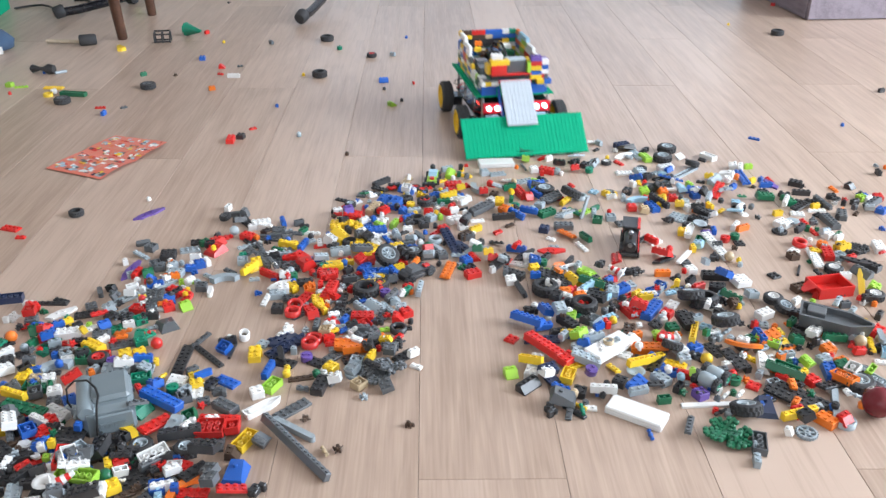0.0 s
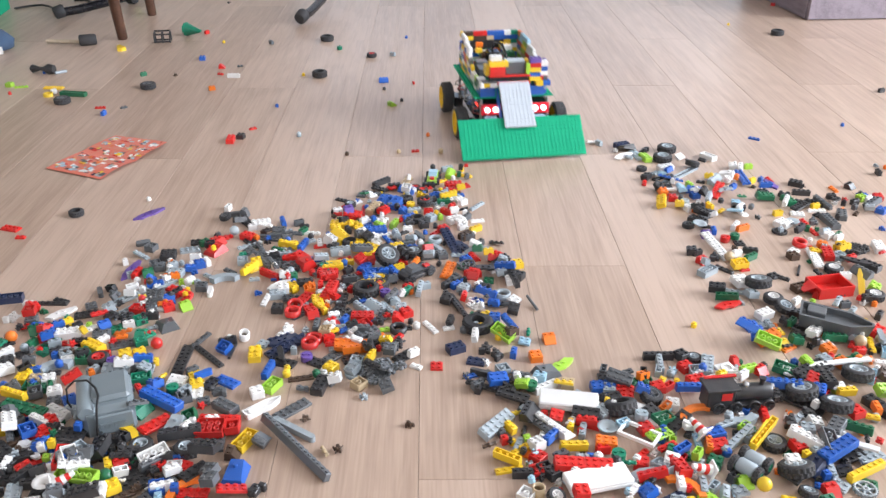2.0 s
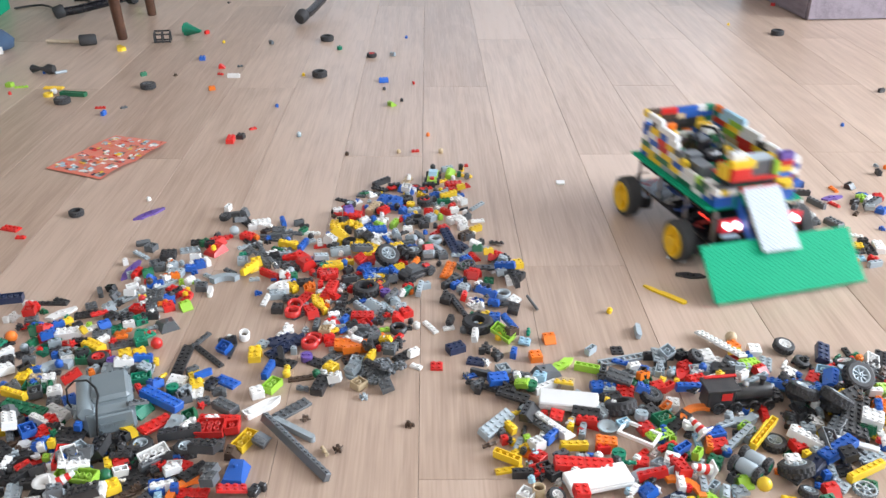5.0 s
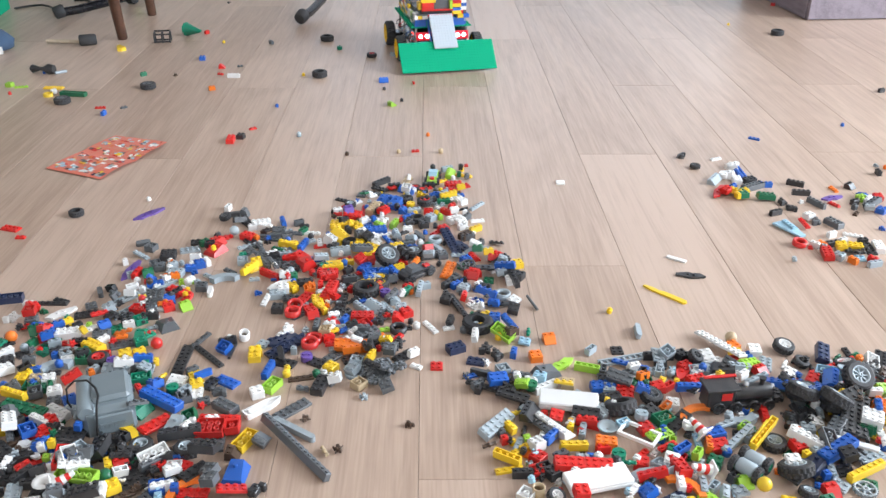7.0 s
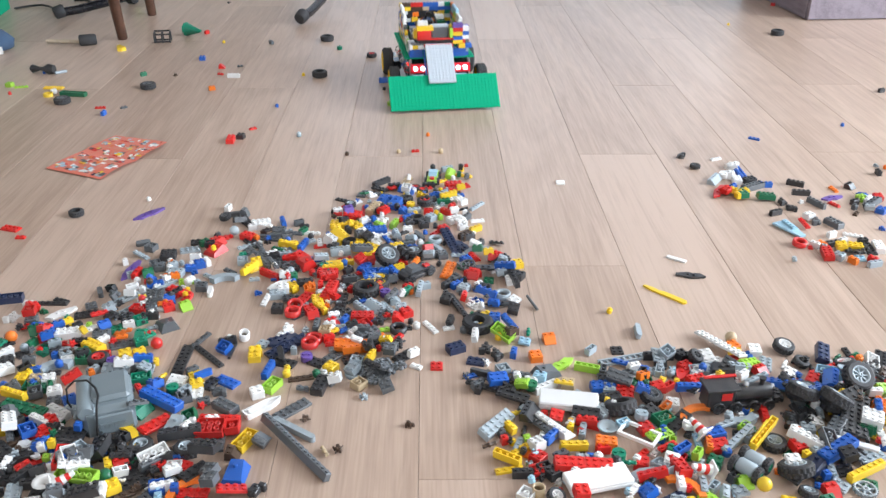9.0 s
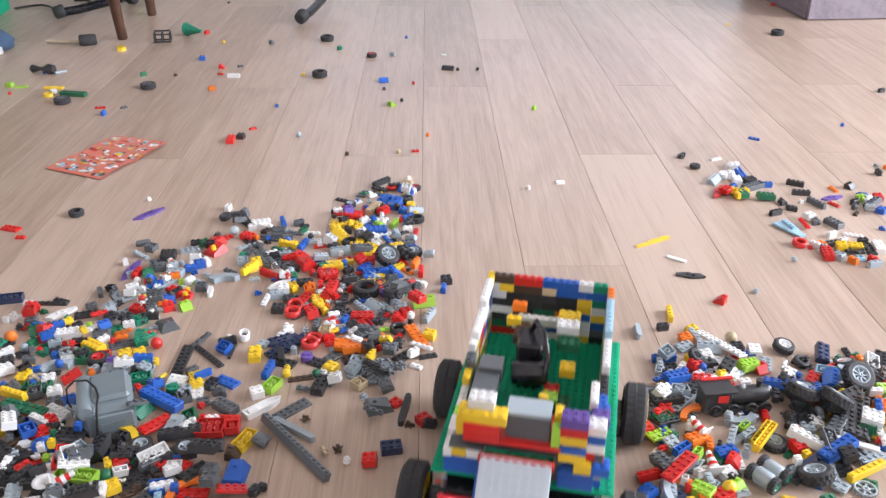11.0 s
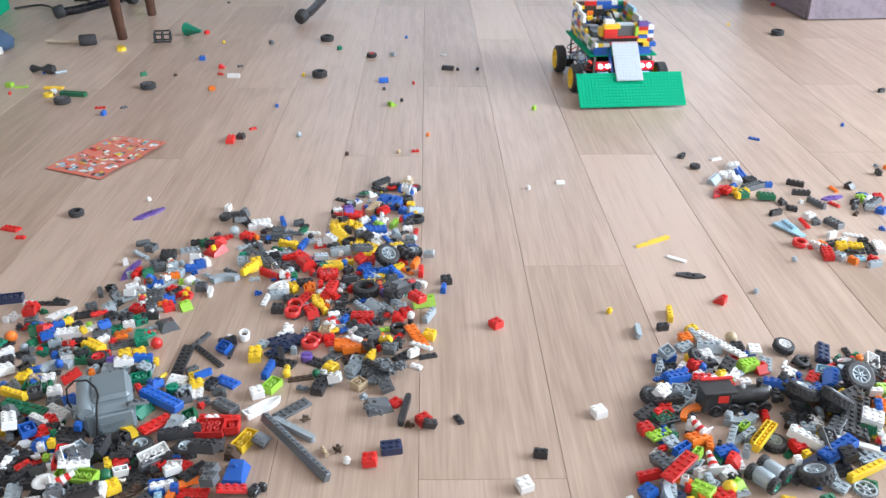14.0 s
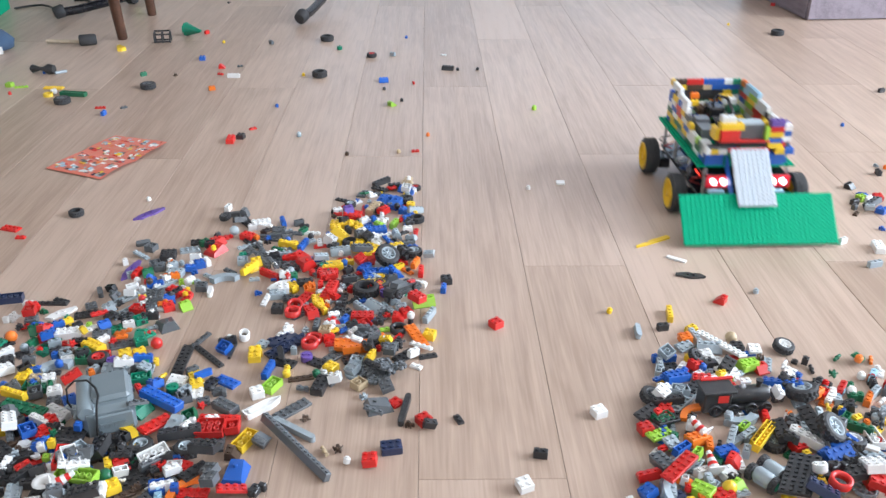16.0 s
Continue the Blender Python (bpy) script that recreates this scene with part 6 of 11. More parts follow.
lay("p23", "k", -0.2193, 1.061, 0.0028, -2.1, 6.5, 8.2)
lay("ring", "r", -0.2104, 1.021, 0.003, 0, 0, 0)
lay("p24", "r", -0.2001, 1.0565, 0.0052, -3, -6.9, 63.5)
lay("s22", "r", -0.18, 1.0134, 0.0029, -8.2, -4.6, 16.9)
lay("blob", "w", -0.2106, 0.9824, 0, 0, 0, 30)
lay("bit", "w", -0.2198, 0.9684, 0, 0, 0, 0)
lay("bit", "a", -0.1871, 0.9799, 0, 0, 0, 0)
lay("p28", "k", -0.3354, 0.9117, 0, 0, 0, 90.2)
lay("p18", "k", -0.3045, 0.9206, 0, 0, 0, -44.8)
lay("ax", "k", -0.2756, 0.9309, 0, 0, 0, 86.2)
lay("b22", "y", -0.2432, 0.9153, 0, 0, 0, 8.7)
lay("b14", "b", -0.2203, 0.8867, 0, 0, 0, 80.3)
lay("u23", "l", -0.2099, 0.8544, 0, 0, 0, 63.4)
lay("b22", "w", -0.2253, 0.84, 0, 0, 0, 24.3)
lay("head", "y", -0.196, 0.8792, 0, 0, 0, 0)
lay("hullw", "w", -0.2128, 0.8117, 0, 0, 0, 42.3)
lay("p26", "d", -0.1783, 0.8115, 0, 0, 0, 44.9)
lay("b22", "y", -0.3034, 0.8562, 0, 0, 0, 20.4)
lay("p23", "k", -0.2874, 0.8611, 0, 0, 0, 66.1)
lay("r2", "e", -0.3294, 0.8453, 0, 0, 0, 0)
lay("p13", "w", -0.3304, 0.8576, 0, 0, 0, 7.9)
lay("u22", "d", -0.3114, 0.8302, 0, 0, 0, 27.5)
lay("u34", "r", -0.2637, 0.7679, 0.0048, 5.1, -1.9, 0.6)
lay("u22", "r", -0.2387, 0.7687, 0.0047, -3.8, -5.6, 4.3)
lay("u24", "y", -0.222, 0.7519, 0, 0, 0, 65.5)
lay("wedge", "b", -0.2217, 0.7003, 0, 0, 0, 86.4)
lay("wm", "a", -0.2828, 0.7339, 0.002, 0, 0, 0)
lay("p35", "d", -0.2647, 0.7476, 0, 0, 0, 6.8)
lay("b24", "k", -0.1504, 0.8552, 0, 0, 0, 77.9)
lay("head", "g", -0.1583, 0.8796, 0, 0, 0, 0)
lay("rb", "w", -0.148, 0.8821, 0, 0, 0, 0)
lay("p28", "m", -0.2052, 0.9401, 0.0029, 8.7, -1.1, 46.6)
lay("b11", "a", -0.1946, 0.9299, 0, 0, 0, 0.7)
lay("ring", "r", -0.1752, 0.9413, 0.005, 0, 0, 0)
lay("p24", "r", -0.1393, 0.9483, 0.0042, -5.3, -6.2, 2.9)
lay("p13", "a", -0.1383, 0.9382, 0, 0, 0, 9.3)
lay("p23", "d", -0.1434, 0.9189, 0, 0, 0, 50)
lay("r2", "p", -0.1753, 0.9137, 0, 0, 0, 0)
lay("b13", "o", -0.1174, 0.9257, 0.0048, -8, -4.6, 3.7)
lay("b14", "y", -0.1681, 1.1493, 0.0028, 3.2, -4.9, 9.7)
lay("b23", "r", -0.1734, 1.1213, 0.0026, -8.3, -0.1, 15.3)
lay("u23", "b", -0.1091, 1.1317, 0.003, -4.5, 7, 20.6)
lay("b12", "b", -0.0901, 1.1372, 0.0023, -6.8, 0.4, 0.8)
lay("p23", "a", -0.1381, 1.1237, 0, 0, 0, 37.5)
lay("wedge", "r", -0.1101, 1.1838, 0, 0, 0, 16.6)
lay("b22", "w", -0.0842, 1.1973, 0, 0, 0, 17.8)
lay("wm", "y", -0.0938, 1.1014, 0, 0, 0, 0)
lay("tl", "k", -0.1123, 1.0815, 0, 0, 0, 0)
lay("r2", "p", -0.0839, 1.077, 0, 0, 0, 0)
lay("p14", "a", -0.0778, 1.0373, 0.0033, 8.8, -0.3, -54.8)
lay("b22", "r", -0.0511, 1.0247, 0, 0, 0, 28.1)
lay("p26", "k", -0.1461, 1.0562, 0, 0, 0, 88.2)
lay("b26", "r", -0.1648, 1.076, 0.0036, -4.6, -1.3, 79.2)
lay("s12", "w", -0.1753, 1.0725, 0.0024, -8.3, -1.1, 41.3)
lay("b13", "y", -0.1732, 1.0305, 0.0027, -4.5, 5.5, -43.8)
lay("s22", "r", -0.1513, 0.9966, 0, 0, 0, 46.2)
lay("p12", "w", -0.1511, 1.011, 0.0092, 6, -0, 12.7)
lay("b12", "b", -0.1358, 1.0046, 0, 0, 0, 66.5)
lay("u33", "r", -0.1088, 0.9877, 0, 0, 0, 32.1)
lay("blob", "k", -0.0872, 1.0052, 0, 0, 0, 0)
lay("p13", "l", -0.0835, 0.9835, 0, 0, 0, 17.8)
lay("b12", "w", -0.1203, 0.9736, 0, 0, 0, 53.9)
lay("ring", "k", -0.0603, 0.9842, 0, 0, 0, 0)
lay("blob", "k", -0.0586, 0.95, 0, 0, 0, 0)
lay("b11", "o", -0.0753, 0.9528, 0.0023, -4.6, -4.1, 21.9)
lay("b13", "y", -0.0922, 0.9102, 0.0047, -4.8, 5.2, 74.9)
lay("p23", "k", -0.117, 0.9119, 0.0031, -6.4, -6.3, 22.8)
lay("p25", "d", -0.0855, 0.9051, 0, 0, 0, 16.2)
lay("p12", "w", -0.0334, 0.9001, 0, 0, 0, -26.4)
lay("s15", "k", -0.1167, 1.484, 0, 0, 0, 46.3)
lay("p14", "k", -0.1794, 1.4059, 0, 0, 0, -26)
lay("wh", "a", -0.1655, 1.3849, 0, 0, 0, 0)
lay("r2", "p", -0.1655, 1.3545, 0, 0, 0, 0)
lay("b12", "r", -0.1612, 1.322, 0, 0, 0, 7.5)
lay("b11", "e", -0.1461, 1.3267, 0, 0, 0, 17.2)
lay("b12", "y", -0.1796, 1.2881, 0, 0, 0, 0.9)
lay("b21", "k", -0.1591, 1.2821, 0, 0, 0, 21.9)
lay("b12", "y", -0.1504, 1.3047, 0, 0, 0, -22.7)
lay("p17", "d", -0.1241, 1.4365, 0, 0, 0, -15.1)
lay("wedge", "b", -0.0863, 1.3845, 0.0032, 8.8, -1.4, 60.1)
lay("p15", "w", -0.1133, 1.3237, 0.0026, 7.2, 2.2, 6.7)
lay("p17", "w", -0.107, 1.3529, 0.006, 5.2, 3.4, 93.8)
lay("b25", "t", -0.1224, 1.3683, 0, 0, 0, 70.7)
lay("p16", "r", -0.1407, 1.3594, 0, 0, 0, 88.7)
lay("s13", "l", -0.0833, 1.3067, 0, 0, 0, 71.1)
lay("b24", "b", -0.1103, 1.2818, 0, 0, 0, 11.8)
lay("p14", "w", -0.1043, 1.2611, 0.0038, -0.1, -5.7, -9.7)
lay("b13", "r", -0.1329, 1.2588, 0.0027, -5.2, 5.2, 5.5)
lay("b13", "y", -0.1739, 1.2449, 0, 0, 0, -35.5)
lay("b13", "y", -0.1139, 1.2219, 0, 0, 0, -28.7)
lay("b13", "y", -0.0758, 1.2254, 0, 0, 0, 17.3)
lay("ty", "k", -0.1509, 1.2371, 0, 0, 0, 0)
lay("b21", "w", -0.2, 1.2334, 0, 0, 0, 11.3)
lay("b12", "w", -0.0595, 1.2867, 0, 0, 0, 8.4)
lay("wm", "a", -0.0465, 1.196, 0.004, 0, 0, 0)
lay("b13", "w", -0.0587, 1.4512, 0, 0, 0, -54.9)
lay("p25", "t", -0.0714, 1.4934, 0, 0, 0, 72)
lay("r2", "y", -0.0577, 1.3818, 0, 0, 0, 0)
lay("b11", "y", -0.048, 1.3439, 0, 0, 0, 15.3)
moved("b24", "r", (0.0187, 1.4724, 0, 0, 0, 9), (3, 0.0757, 0.2741, 0.0107, -18.7, -2.4, -66))
moved("b12", "r", (0.0155, 1.3777, 0, 0, 0, 53.1), (3, 0.067, 0.3218, 0.0117, 3.4, -0.6, -5.6))
moved("b22", "w", (0.0427, 1.3901, 0.0086, -14.7, -14.5, 24.1), (1, 0.5872, 0.541, 0.0032, 15.7, 8.1, 27))
moved("b26", "d", (0.0676, 1.3644, 0.0044, 9.7, -7.4, 37.2), (1, 0.5202, 0.5868, 0, 0, 0, 16.1))
moved("p13", "w", (-0.0045, 1.3724, 0, 0, 0, -42.5), (3, 0.1319, 0.2693, 0.0137, 12.8, 8.1, 32.5))
moved("rb", "y", (-0.0123, 1.3554, 0, 0, 0, 59.4), (3, -0.0307, 0.3969, 0.0062, -11.3, 14.1, 83.1))
moved("p22", "b", (0.1031, 1.6267, 0.0039, 22.7, -6.3, 54.7), (1, 0.4738, 0.553, 0.0087, 1.8, -14.8, 30.8))
moved("p24", "a", (0.1039, 1.5328, 0, 0, 0, 15.1), (1, 0.1408, 0.705, 0, 0, 0, 35.1), (3, 0.1607, 0.3275, 0.0167, 18, 14.8, 110.1))
moved("b22", "a", (0.0787, 1.5331, 0, 0, 0, 17.8), (1, 0.4732, 0.5666, 0.0035, 7.2, -18.5, 92.8))
moved("p26", "a", (0.1475, 1.4965, 0, 0, 0, 26.5), (1, 0.2191, 0.5768, 0.0057, 17.2, 1.9, -5))
moved("arch", "a", (0.0579, 1.4549, 0, 0, 0, 116.3), (1, 0.3512, 0.7895, 0, 0, 0, 191.3))
moved("b22", "n", (0.0931, 1.4275, 0, 0, 0, 160.2), (1, 0.0924, 0.9639, 0.0087, 12.7, 17.9, 124.6), (3, 0.1384, 0.3022, 0, 0, 0, 49.6))
moved("b26", "r", (0.1404, 1.4408, 0, 0, 0, -71.5), (1, 0.4536, 0.857, 0.0031, -3, 6.6, -124.3), (4, 0.5646, 0.546, 0.0125, 3.9, -4.3, -61.1))
moved("s22", "r", (0.1541, 1.418, 0.0026, 10.8, 8.3, 25.9), (1, 0.0458, 1.1145, 0.0136, 20.9, 4.8, -16.1), (3, 0.1308, 0.3407, 0.01, -16.9, -15.3, -86.2))
moved("b22", "w", (0.0868, 1.4027, 0, 0, 0, 46.8), (1, 0.591, 0.6308, 0.0108, 17.2, -19.3, 118.3))
moved("b22", "o", (0.1077, 1.3627, 0.0029, -13.7, 7.3, 129.4), (1, 0.3376, 0.5722, 0.0248, -7.6, 1.6, 103.3))
moved("b12", "y", (0.1199, 1.3676, 0, 0, 0, 64.1), (1, 0.0592, 1.018, 0, 0, 0, 33), (3, -0.0898, 0.4039, 0.0248, -15, -18.5, 53.8))
moved("r2", "e", (0.1278, 1.3799, 0, 0, 0, 149), (1, 0.1949, 0.5782, 0.012, 4, -17.3, 213.8))
moved("b12", "g", (0.1228, 1.4106, 0, 0, 0, 81.7), (1, 0.2508, 0.7306, 0.0074, 9.2, 5.4, 71.1), (3, 0.2624, 0.7554, 0.0035, -5.7, -4.1, 63.5))
moved("b14", "b", (0.1255, 1.3413, 0.0044, -5.9, 14.9, -33.5), (1, 0.0619, 1.0698, 0.0074, -20.4, 8.8, -23.7), (3, -0.018, 0.4242, 0.017, -16.3, -1.9, 51.3))
moved("s22", "a", (0.1596, 1.3654, 0, 0, 0, 84), (1, 0.6028, 0.5527, 0, 0, 0, 9))
moved("b22", "m", (0.1699, 1.2904, 0, 0, 0, 71.2), (1, 0.3723, 0.5468, 0.0095, -21.1, 17.1, 26.2))
moved("b24", "d", (0.204, 1.3016, 0, 0, 0, 0.9), (1, 0.4502, 0.7695, 0.0101, -8.2, 0.3, 52.4))
moved("b24", "g", (0.1808, 1.3546, 0, 0, 0, 35.2), (1, 0.2064, 0.5484, 0, 0, 0, 31.7))
moved("b22", "a", (0.1716, 1.3872, 0, 0, 0, 62.2), (1, 0.089, 1.1309, 0.0095, 0.5, -13.1, 10.5), (3, -0.0904, 0.3918, 0.0171, 2.7, -18.5, 54.1))
moved("b23", "b", (0.1709, 1.4337, 0.0028, -1.1, -12.8, 138), (1, 0.4875, 0.5516, 0, 0, 0, 144.3))
moved("b24", "d", (0.1968, 1.4106, 0.006, 19.9, -12.5, 25.2), (1, 0.2189, 0.863, 0.0104, 22.5, 7.7, -22.9), (3, 0.2382, 0.7048, 0.0131, 8.2, -14.6, -74))
moved("wl", "k", (0.2276, 1.4126, 0.0111, 25.6, 6.3, 108.2), (1, 0.5214, 0.6435, 0.0054, 8, -9.2, 48.4))
moved("b22", "w", (0.2168, 1.3461, 0.0024, -9.2, -8.3, 94), (1, 0.2498, 0.7171, 0.0078, 4.9, -15.6, 70.3), (3, 0.0541, 0.3326, 0.0107, 4.8, 0.7, 12.2))
moved("p12", "b", (0.2152, 1.3712, 0, 0, 0, 96.9), (1, 0.1907, 0.5703, 0.0181, -6.8, 6.2, 21.9))
moved("p14", "g", (0.2303, 1.356, 0.0044, -3, 6.2, -46.2), (1, 0.5301, 0.599, 0.0099, -20.6, -10.8, -85.2))
moved("p24", "l", (0.2462, 1.3647, 0, 0, 0, 45.4), (1, 0.4254, 0.5082, 0, 0, 0, 118))
moved("b12", "a", (0.2618, 1.3513, 0.0026, 5.9, -16.1, 81.5), (1, 0.4417, 0.5852, 0.0215, -3.8, 7.8, 6.5))
moved("b12", "y", (0.2965, 1.4317, 0.0023, 6.9, 6.4, 126.7), (1, 0.5146, 0.5333, 0.0022, 21, -5.8, 151.7))
moved("blob", "w", (0.3027, 1.4057, 0.0096, -16.7, 10.7, 84.4), (1, 0.2854, 0.7798, 0.0046, 6.5, 0.6, 92.8), (3, 0.2887, 0.7759, 0.0089, -5.8, 3.1, 0))
moved("b12", "a", (0.3264, 1.4188, 0, 0, 0, 86.1), (1, 0.3708, 0.5249, 0.0083, 1.6, -11.5, 20.3))
moved("b24", "m", (0.3715, 1.6853, 0, 0, 0, 22), (2, 0.4928, 0.9236, 0.0062, 15.9, -10.4, 71.5), (4, 0.3826, 0.6496, 0.0284, 24, -14.7, 146.5))
moved("bit", "w", (0.3546, 1.655, 0.0019, -10, -7, 63.7), (2, 0.6584, 0.7632, 0, 0, 0, -3.3))
moved("wedge", "k", (0.3779, 1.6628, 0.0043, -21.1, 14, 20.1), (2, 0.353, 0.8815, 0.0093, -1, 5.9, -17.9), (3, 0.3402, 0.9037, 0.0049, 2.3, 4.8, -81.5))
moved("wing", "w", (0.3635, 1.6237, 0.0036, 18.5, -2.8, 26.7), (2, 0.7819, 0.8687, 0.017, 9.5, 3.8, 47.3))
moved("p12", "a", (0.3736, 1.6154, 0.0046, -16.4, -8.8, 154.9), (2, 0.4454, 0.8531, 0.0105, 0.8, 8.6, 84.6), (4, 0.4706, 0.5864, 0.0033, -3.5, -16.3, 81.2))
moved("blob", "k", (0.4134, 1.6592, 0, 0, 0, 167.7), (2, 0.4818, 1.629, 0, 0, 0, 172.8), (4, 0.5079, 0.7157, 0, 0, 0, 241.9))
moved("wh", "w", (0.3241, 1.5906, 0, 0, 0, 38.1), (1, 0.1175, 0.6637, 0.0058, 22.8, -2.4, 59.1), (3, 0.0799, 0.3131, 0.0103, 30.4, -8.6, 3.7))
moved("p12", "k", (0.3155, 1.6651, 0, 0, 0, 48.6), (1, 0.3149, 0.5319, 0.0069, 4.3, 4.1, 10.9))
moved("b12", "a", (0.326, 1.696, 0, 0, 0, 120.5), (2, 0.7488, 0.7765, 0.0196, -16.8, 8.7, 195.5))
moved("p13", "r", (0.1996, 1.6162, 0, 0, 0, 45.3), (1, 0.4875, 0.624, 0.0071, 10.4, 4, 14.7))
moved("b24", "r", (0.2006, 1.5451, 0, 0, 0, -27.8), (1, 0.225, 0.8384, 0, 0, 0, -102.8), (3, 0.1879, 0.3352, 0, 0, 0, -60.6))
moved("s22", "k", (0.188, 1.5013, 0, 0, 0, 137.4), (1, 0.604, 0.6308, 0.003, 7.3, -14, 130))
moved("r2", "c", (0.2194, 1.5417, 0, 0, 0, 113), (1, 0.2303, 0.7862, 0.0111, 6.5, -3.9, 185.2), (3, -0.1094, 0.3428, 0.0156, 22.5, 0.7, 115))
moved("b22", "d", (0.2615, 1.6559, 0, 0, 0, 148.9), (1, 0.0207, 1.1173, 0, 0, 0, 220.1), (3, -0.0743, 0.3215, 0.0255, 6.5, 11.7, 159.1))
moved("b13", "b", (0.3673, 1.5049, 0.0047, 13.3, -18.9, -16.6), (1, 0.5034, 0.6456, 0.0108, -14.7, 9.8, 2.5))
moved("b22", "k", (0.3884, 1.5107, 0.0035, -13, 12.5, 128.7), (2, 0.6412, 0.8387, 0.0054, -16.8, 9.4, 203.7))
moved("p12", "y", (0.3687, 1.4908, 0.002, 22.1, -3.9, 90.6), (1, 0.3631, 0.669, 0, 0, 0, 164.4))
moved("p12", "r", (0.3794, 1.491, 0.0018, 6.8, -10, 73.1), (2, 0.7507, 0.8357, 0.0251, 20.7, 3.2, 75.7))
moved("b22", "l", (0.3695, 1.4446, 0.0037, -11.2, -16.3, 103.5), (1, 0.5374, 0.8475, 0.0055, 8.8, -19.3, 97.6), (4, 0.546, 0.6256, 0.0169, -22.4, 19.3, 155.6))
moved("arch", "z", (0.3479, 1.4132, 0, 0, 0, 19.3), (1, 0.4378, 0.5838, 0.0142, -12.1, -1.5, 22.3))
moved("b22", "r", (0.3339, 1.3779, 0, 0, 0, 2.8), (1, 0.2182, 0.7185, 0, 0, 0, -15.3), (3, -0.0782, 0.7201, 0.0015, 7.8, -3.1, -90.2))
moved("s22", "g", (0.3829, 1.4094, 0, 0, 0, 125.7), (1, 0.2625, 0.6187, 0.0067, -14.7, -4.4, 92.9))
moved("p22", "r", (0.3693, 1.4265, 0, 0, 0, 149), (1, 0.3228, 0.5653, 0, 0, 0, 222.5))
moved("car", "k", (0.301, 1.2277, 0, 0, 0, 73.8), (1, 0.4427, 0.5878, 0, 0, 0, 94.8))
moved("p12", "n", (0.1131, 1.3067, 0.0015, -4.1, -8.9, 24.2), (1, 0.181, 0.6193, 0, 0, 0, 22.5))
moved("p24", "o", (0.2054, 1.2721, 0.0036, -19.9, 3.5, -44.2), (1, 0.429, 0.5711, 0.0219, -23.3, -8.7, -26.8))
moved("p12", "w", (0.1781, 1.2594, 0, 0, 0, 145.2), (1, 0.2435, 0.5638, 0.0091, 14.3, 17.8, 203))
moved("p14", "w", (0.2257, 1.233, 0, 0, 0, -67.7), (1, 0.5691, 0.6352, 0, 0, 0, 0.9))
moved("b12", "a", (0.1781, 1.2194, 0, 0, 0, 5), (1, 0.1619, 0.5447, 0, 0, 0, 26.8))
moved("wing", "m", (0.0329, 1.2283, 0.001, -4.4, 1.2, -62.6), (3, -0.1045, 0.3476, 0.0063, 10.1, 9.7, -125.2))
moved("b22", "g", (0.0548, 1.2041, 0.0077, 19.7, 4.2, 174), (3, -0.1048, 0.3801, 0.0016, -11.4, 0.4, 222.5))
moved("s22", "r", (0.0501, 1.1907, 0, 0, 0, 105.8), (3, 0.1342, 0.4399, 0.0252, -10.5, 3.4, 147.7))
moved("b12", "y", (0.0723, 1.1948, 0.007, -21.2, -4, 7.1), (3, -0.075, 0.2613, 0.0083, 12, 5.8, 34.1))
moved("b22", "b", (0.0364, 1.1795, 0, 0, 0, 122.4), (3, -0.0727, 0.3273, 0.0241, 0, 1.1, 172.7))
moved("p14", "a", (0.0279, 1.1974, 0.0022, -6.1, 6.6, 12.6), (3, -0.0233, 0.3854, 0.0062, -21.3, -12.7, 8.5))
moved("p23", "k", (0.0844, 1.1641, 0.0064, 20.1, -18.3, 41.6), (3, 0.031, 0.3565, 0.0175, 17.4, 13.7, 12.7))
moved("b12", "d", (0.0951, 1.1315, 0.0076, 0.2, -3.3, 86.3), (3, -0.0178, 0.3742, 0.0048, 1.9, -18.4, 85.3))
moved("b14", "b", (0.1177, 1.2137, 0.0021, -11.7, -4.7, -18.1), (1, 0.0945, 1.1291, 0.0189, -4, -12.8, -18.7), (3, 0.0184, 0.4039, 0.0266, -23.5, 13.5, -0.6))
moved("wing", "k", (0.1287, 1.196, 0.0036, -5.3, -7.4, 38.6), (1, 0.0658, 1.1451, 0.0092, -4, 2.2, -3.1), (3, 0.1079, 0.3097, 0.0065, 22.2, -9.3, 25.5))
moved("wing", "w", (0.1181, 1.1736, 0, 0, 0, -20.4), (1, 0.2049, 0.6448, 0.0042, 5.1, 9.1, 11.9))
moved("ring", "a", (-0.0131, 1.2497, 0, 0, 0, 107.8), (3, 0.0404, 0.3436, 0.0078, 10.2, 14.5, 46.5))
moved("b24", "d", (-0.0215, 1.1974, 0, 0, 0, 21.7), (3, 0.0237, 0.4182, 0.0038, -1.8, -13.1, -48.9))
moved("car", "k", (-0.0397, 1.1365, 0, 0, 0, 40.4), (3, -0.0579, 1.066, 0.0115, -8.5, 3.6, 45.6))
moved("b22", "w", (0.0296, 1.3172, 0.003, -17.6, -2.1, 126.5), (3, 0.0431, 0.4021, 0.0181, -1.2, -19.7, 63.7))
moved("r2", "g", (0.1553, 1.1724, 0, 0, 0, 4.6), (1, 0.4033, 0.7634, 0.004, -18.7, 12.2, 37.8))
moved("u24", "l", (0.1515, 1.1335, 0, 0, 0, 73.5), (1, 0.0824, 0.9685, 0.0063, -23.6, -11.5, 138.6), (3, 0.1811, 0.2751, 0.0088, -20.4, -7.9, 124.8))
moved("b22", "y", (0.14, 1.1502, 0.0028, 3.5, -16.8, 111.7), (1, 0.4962, 0.5267, 0.0049, 1.1, 19.9, 44))
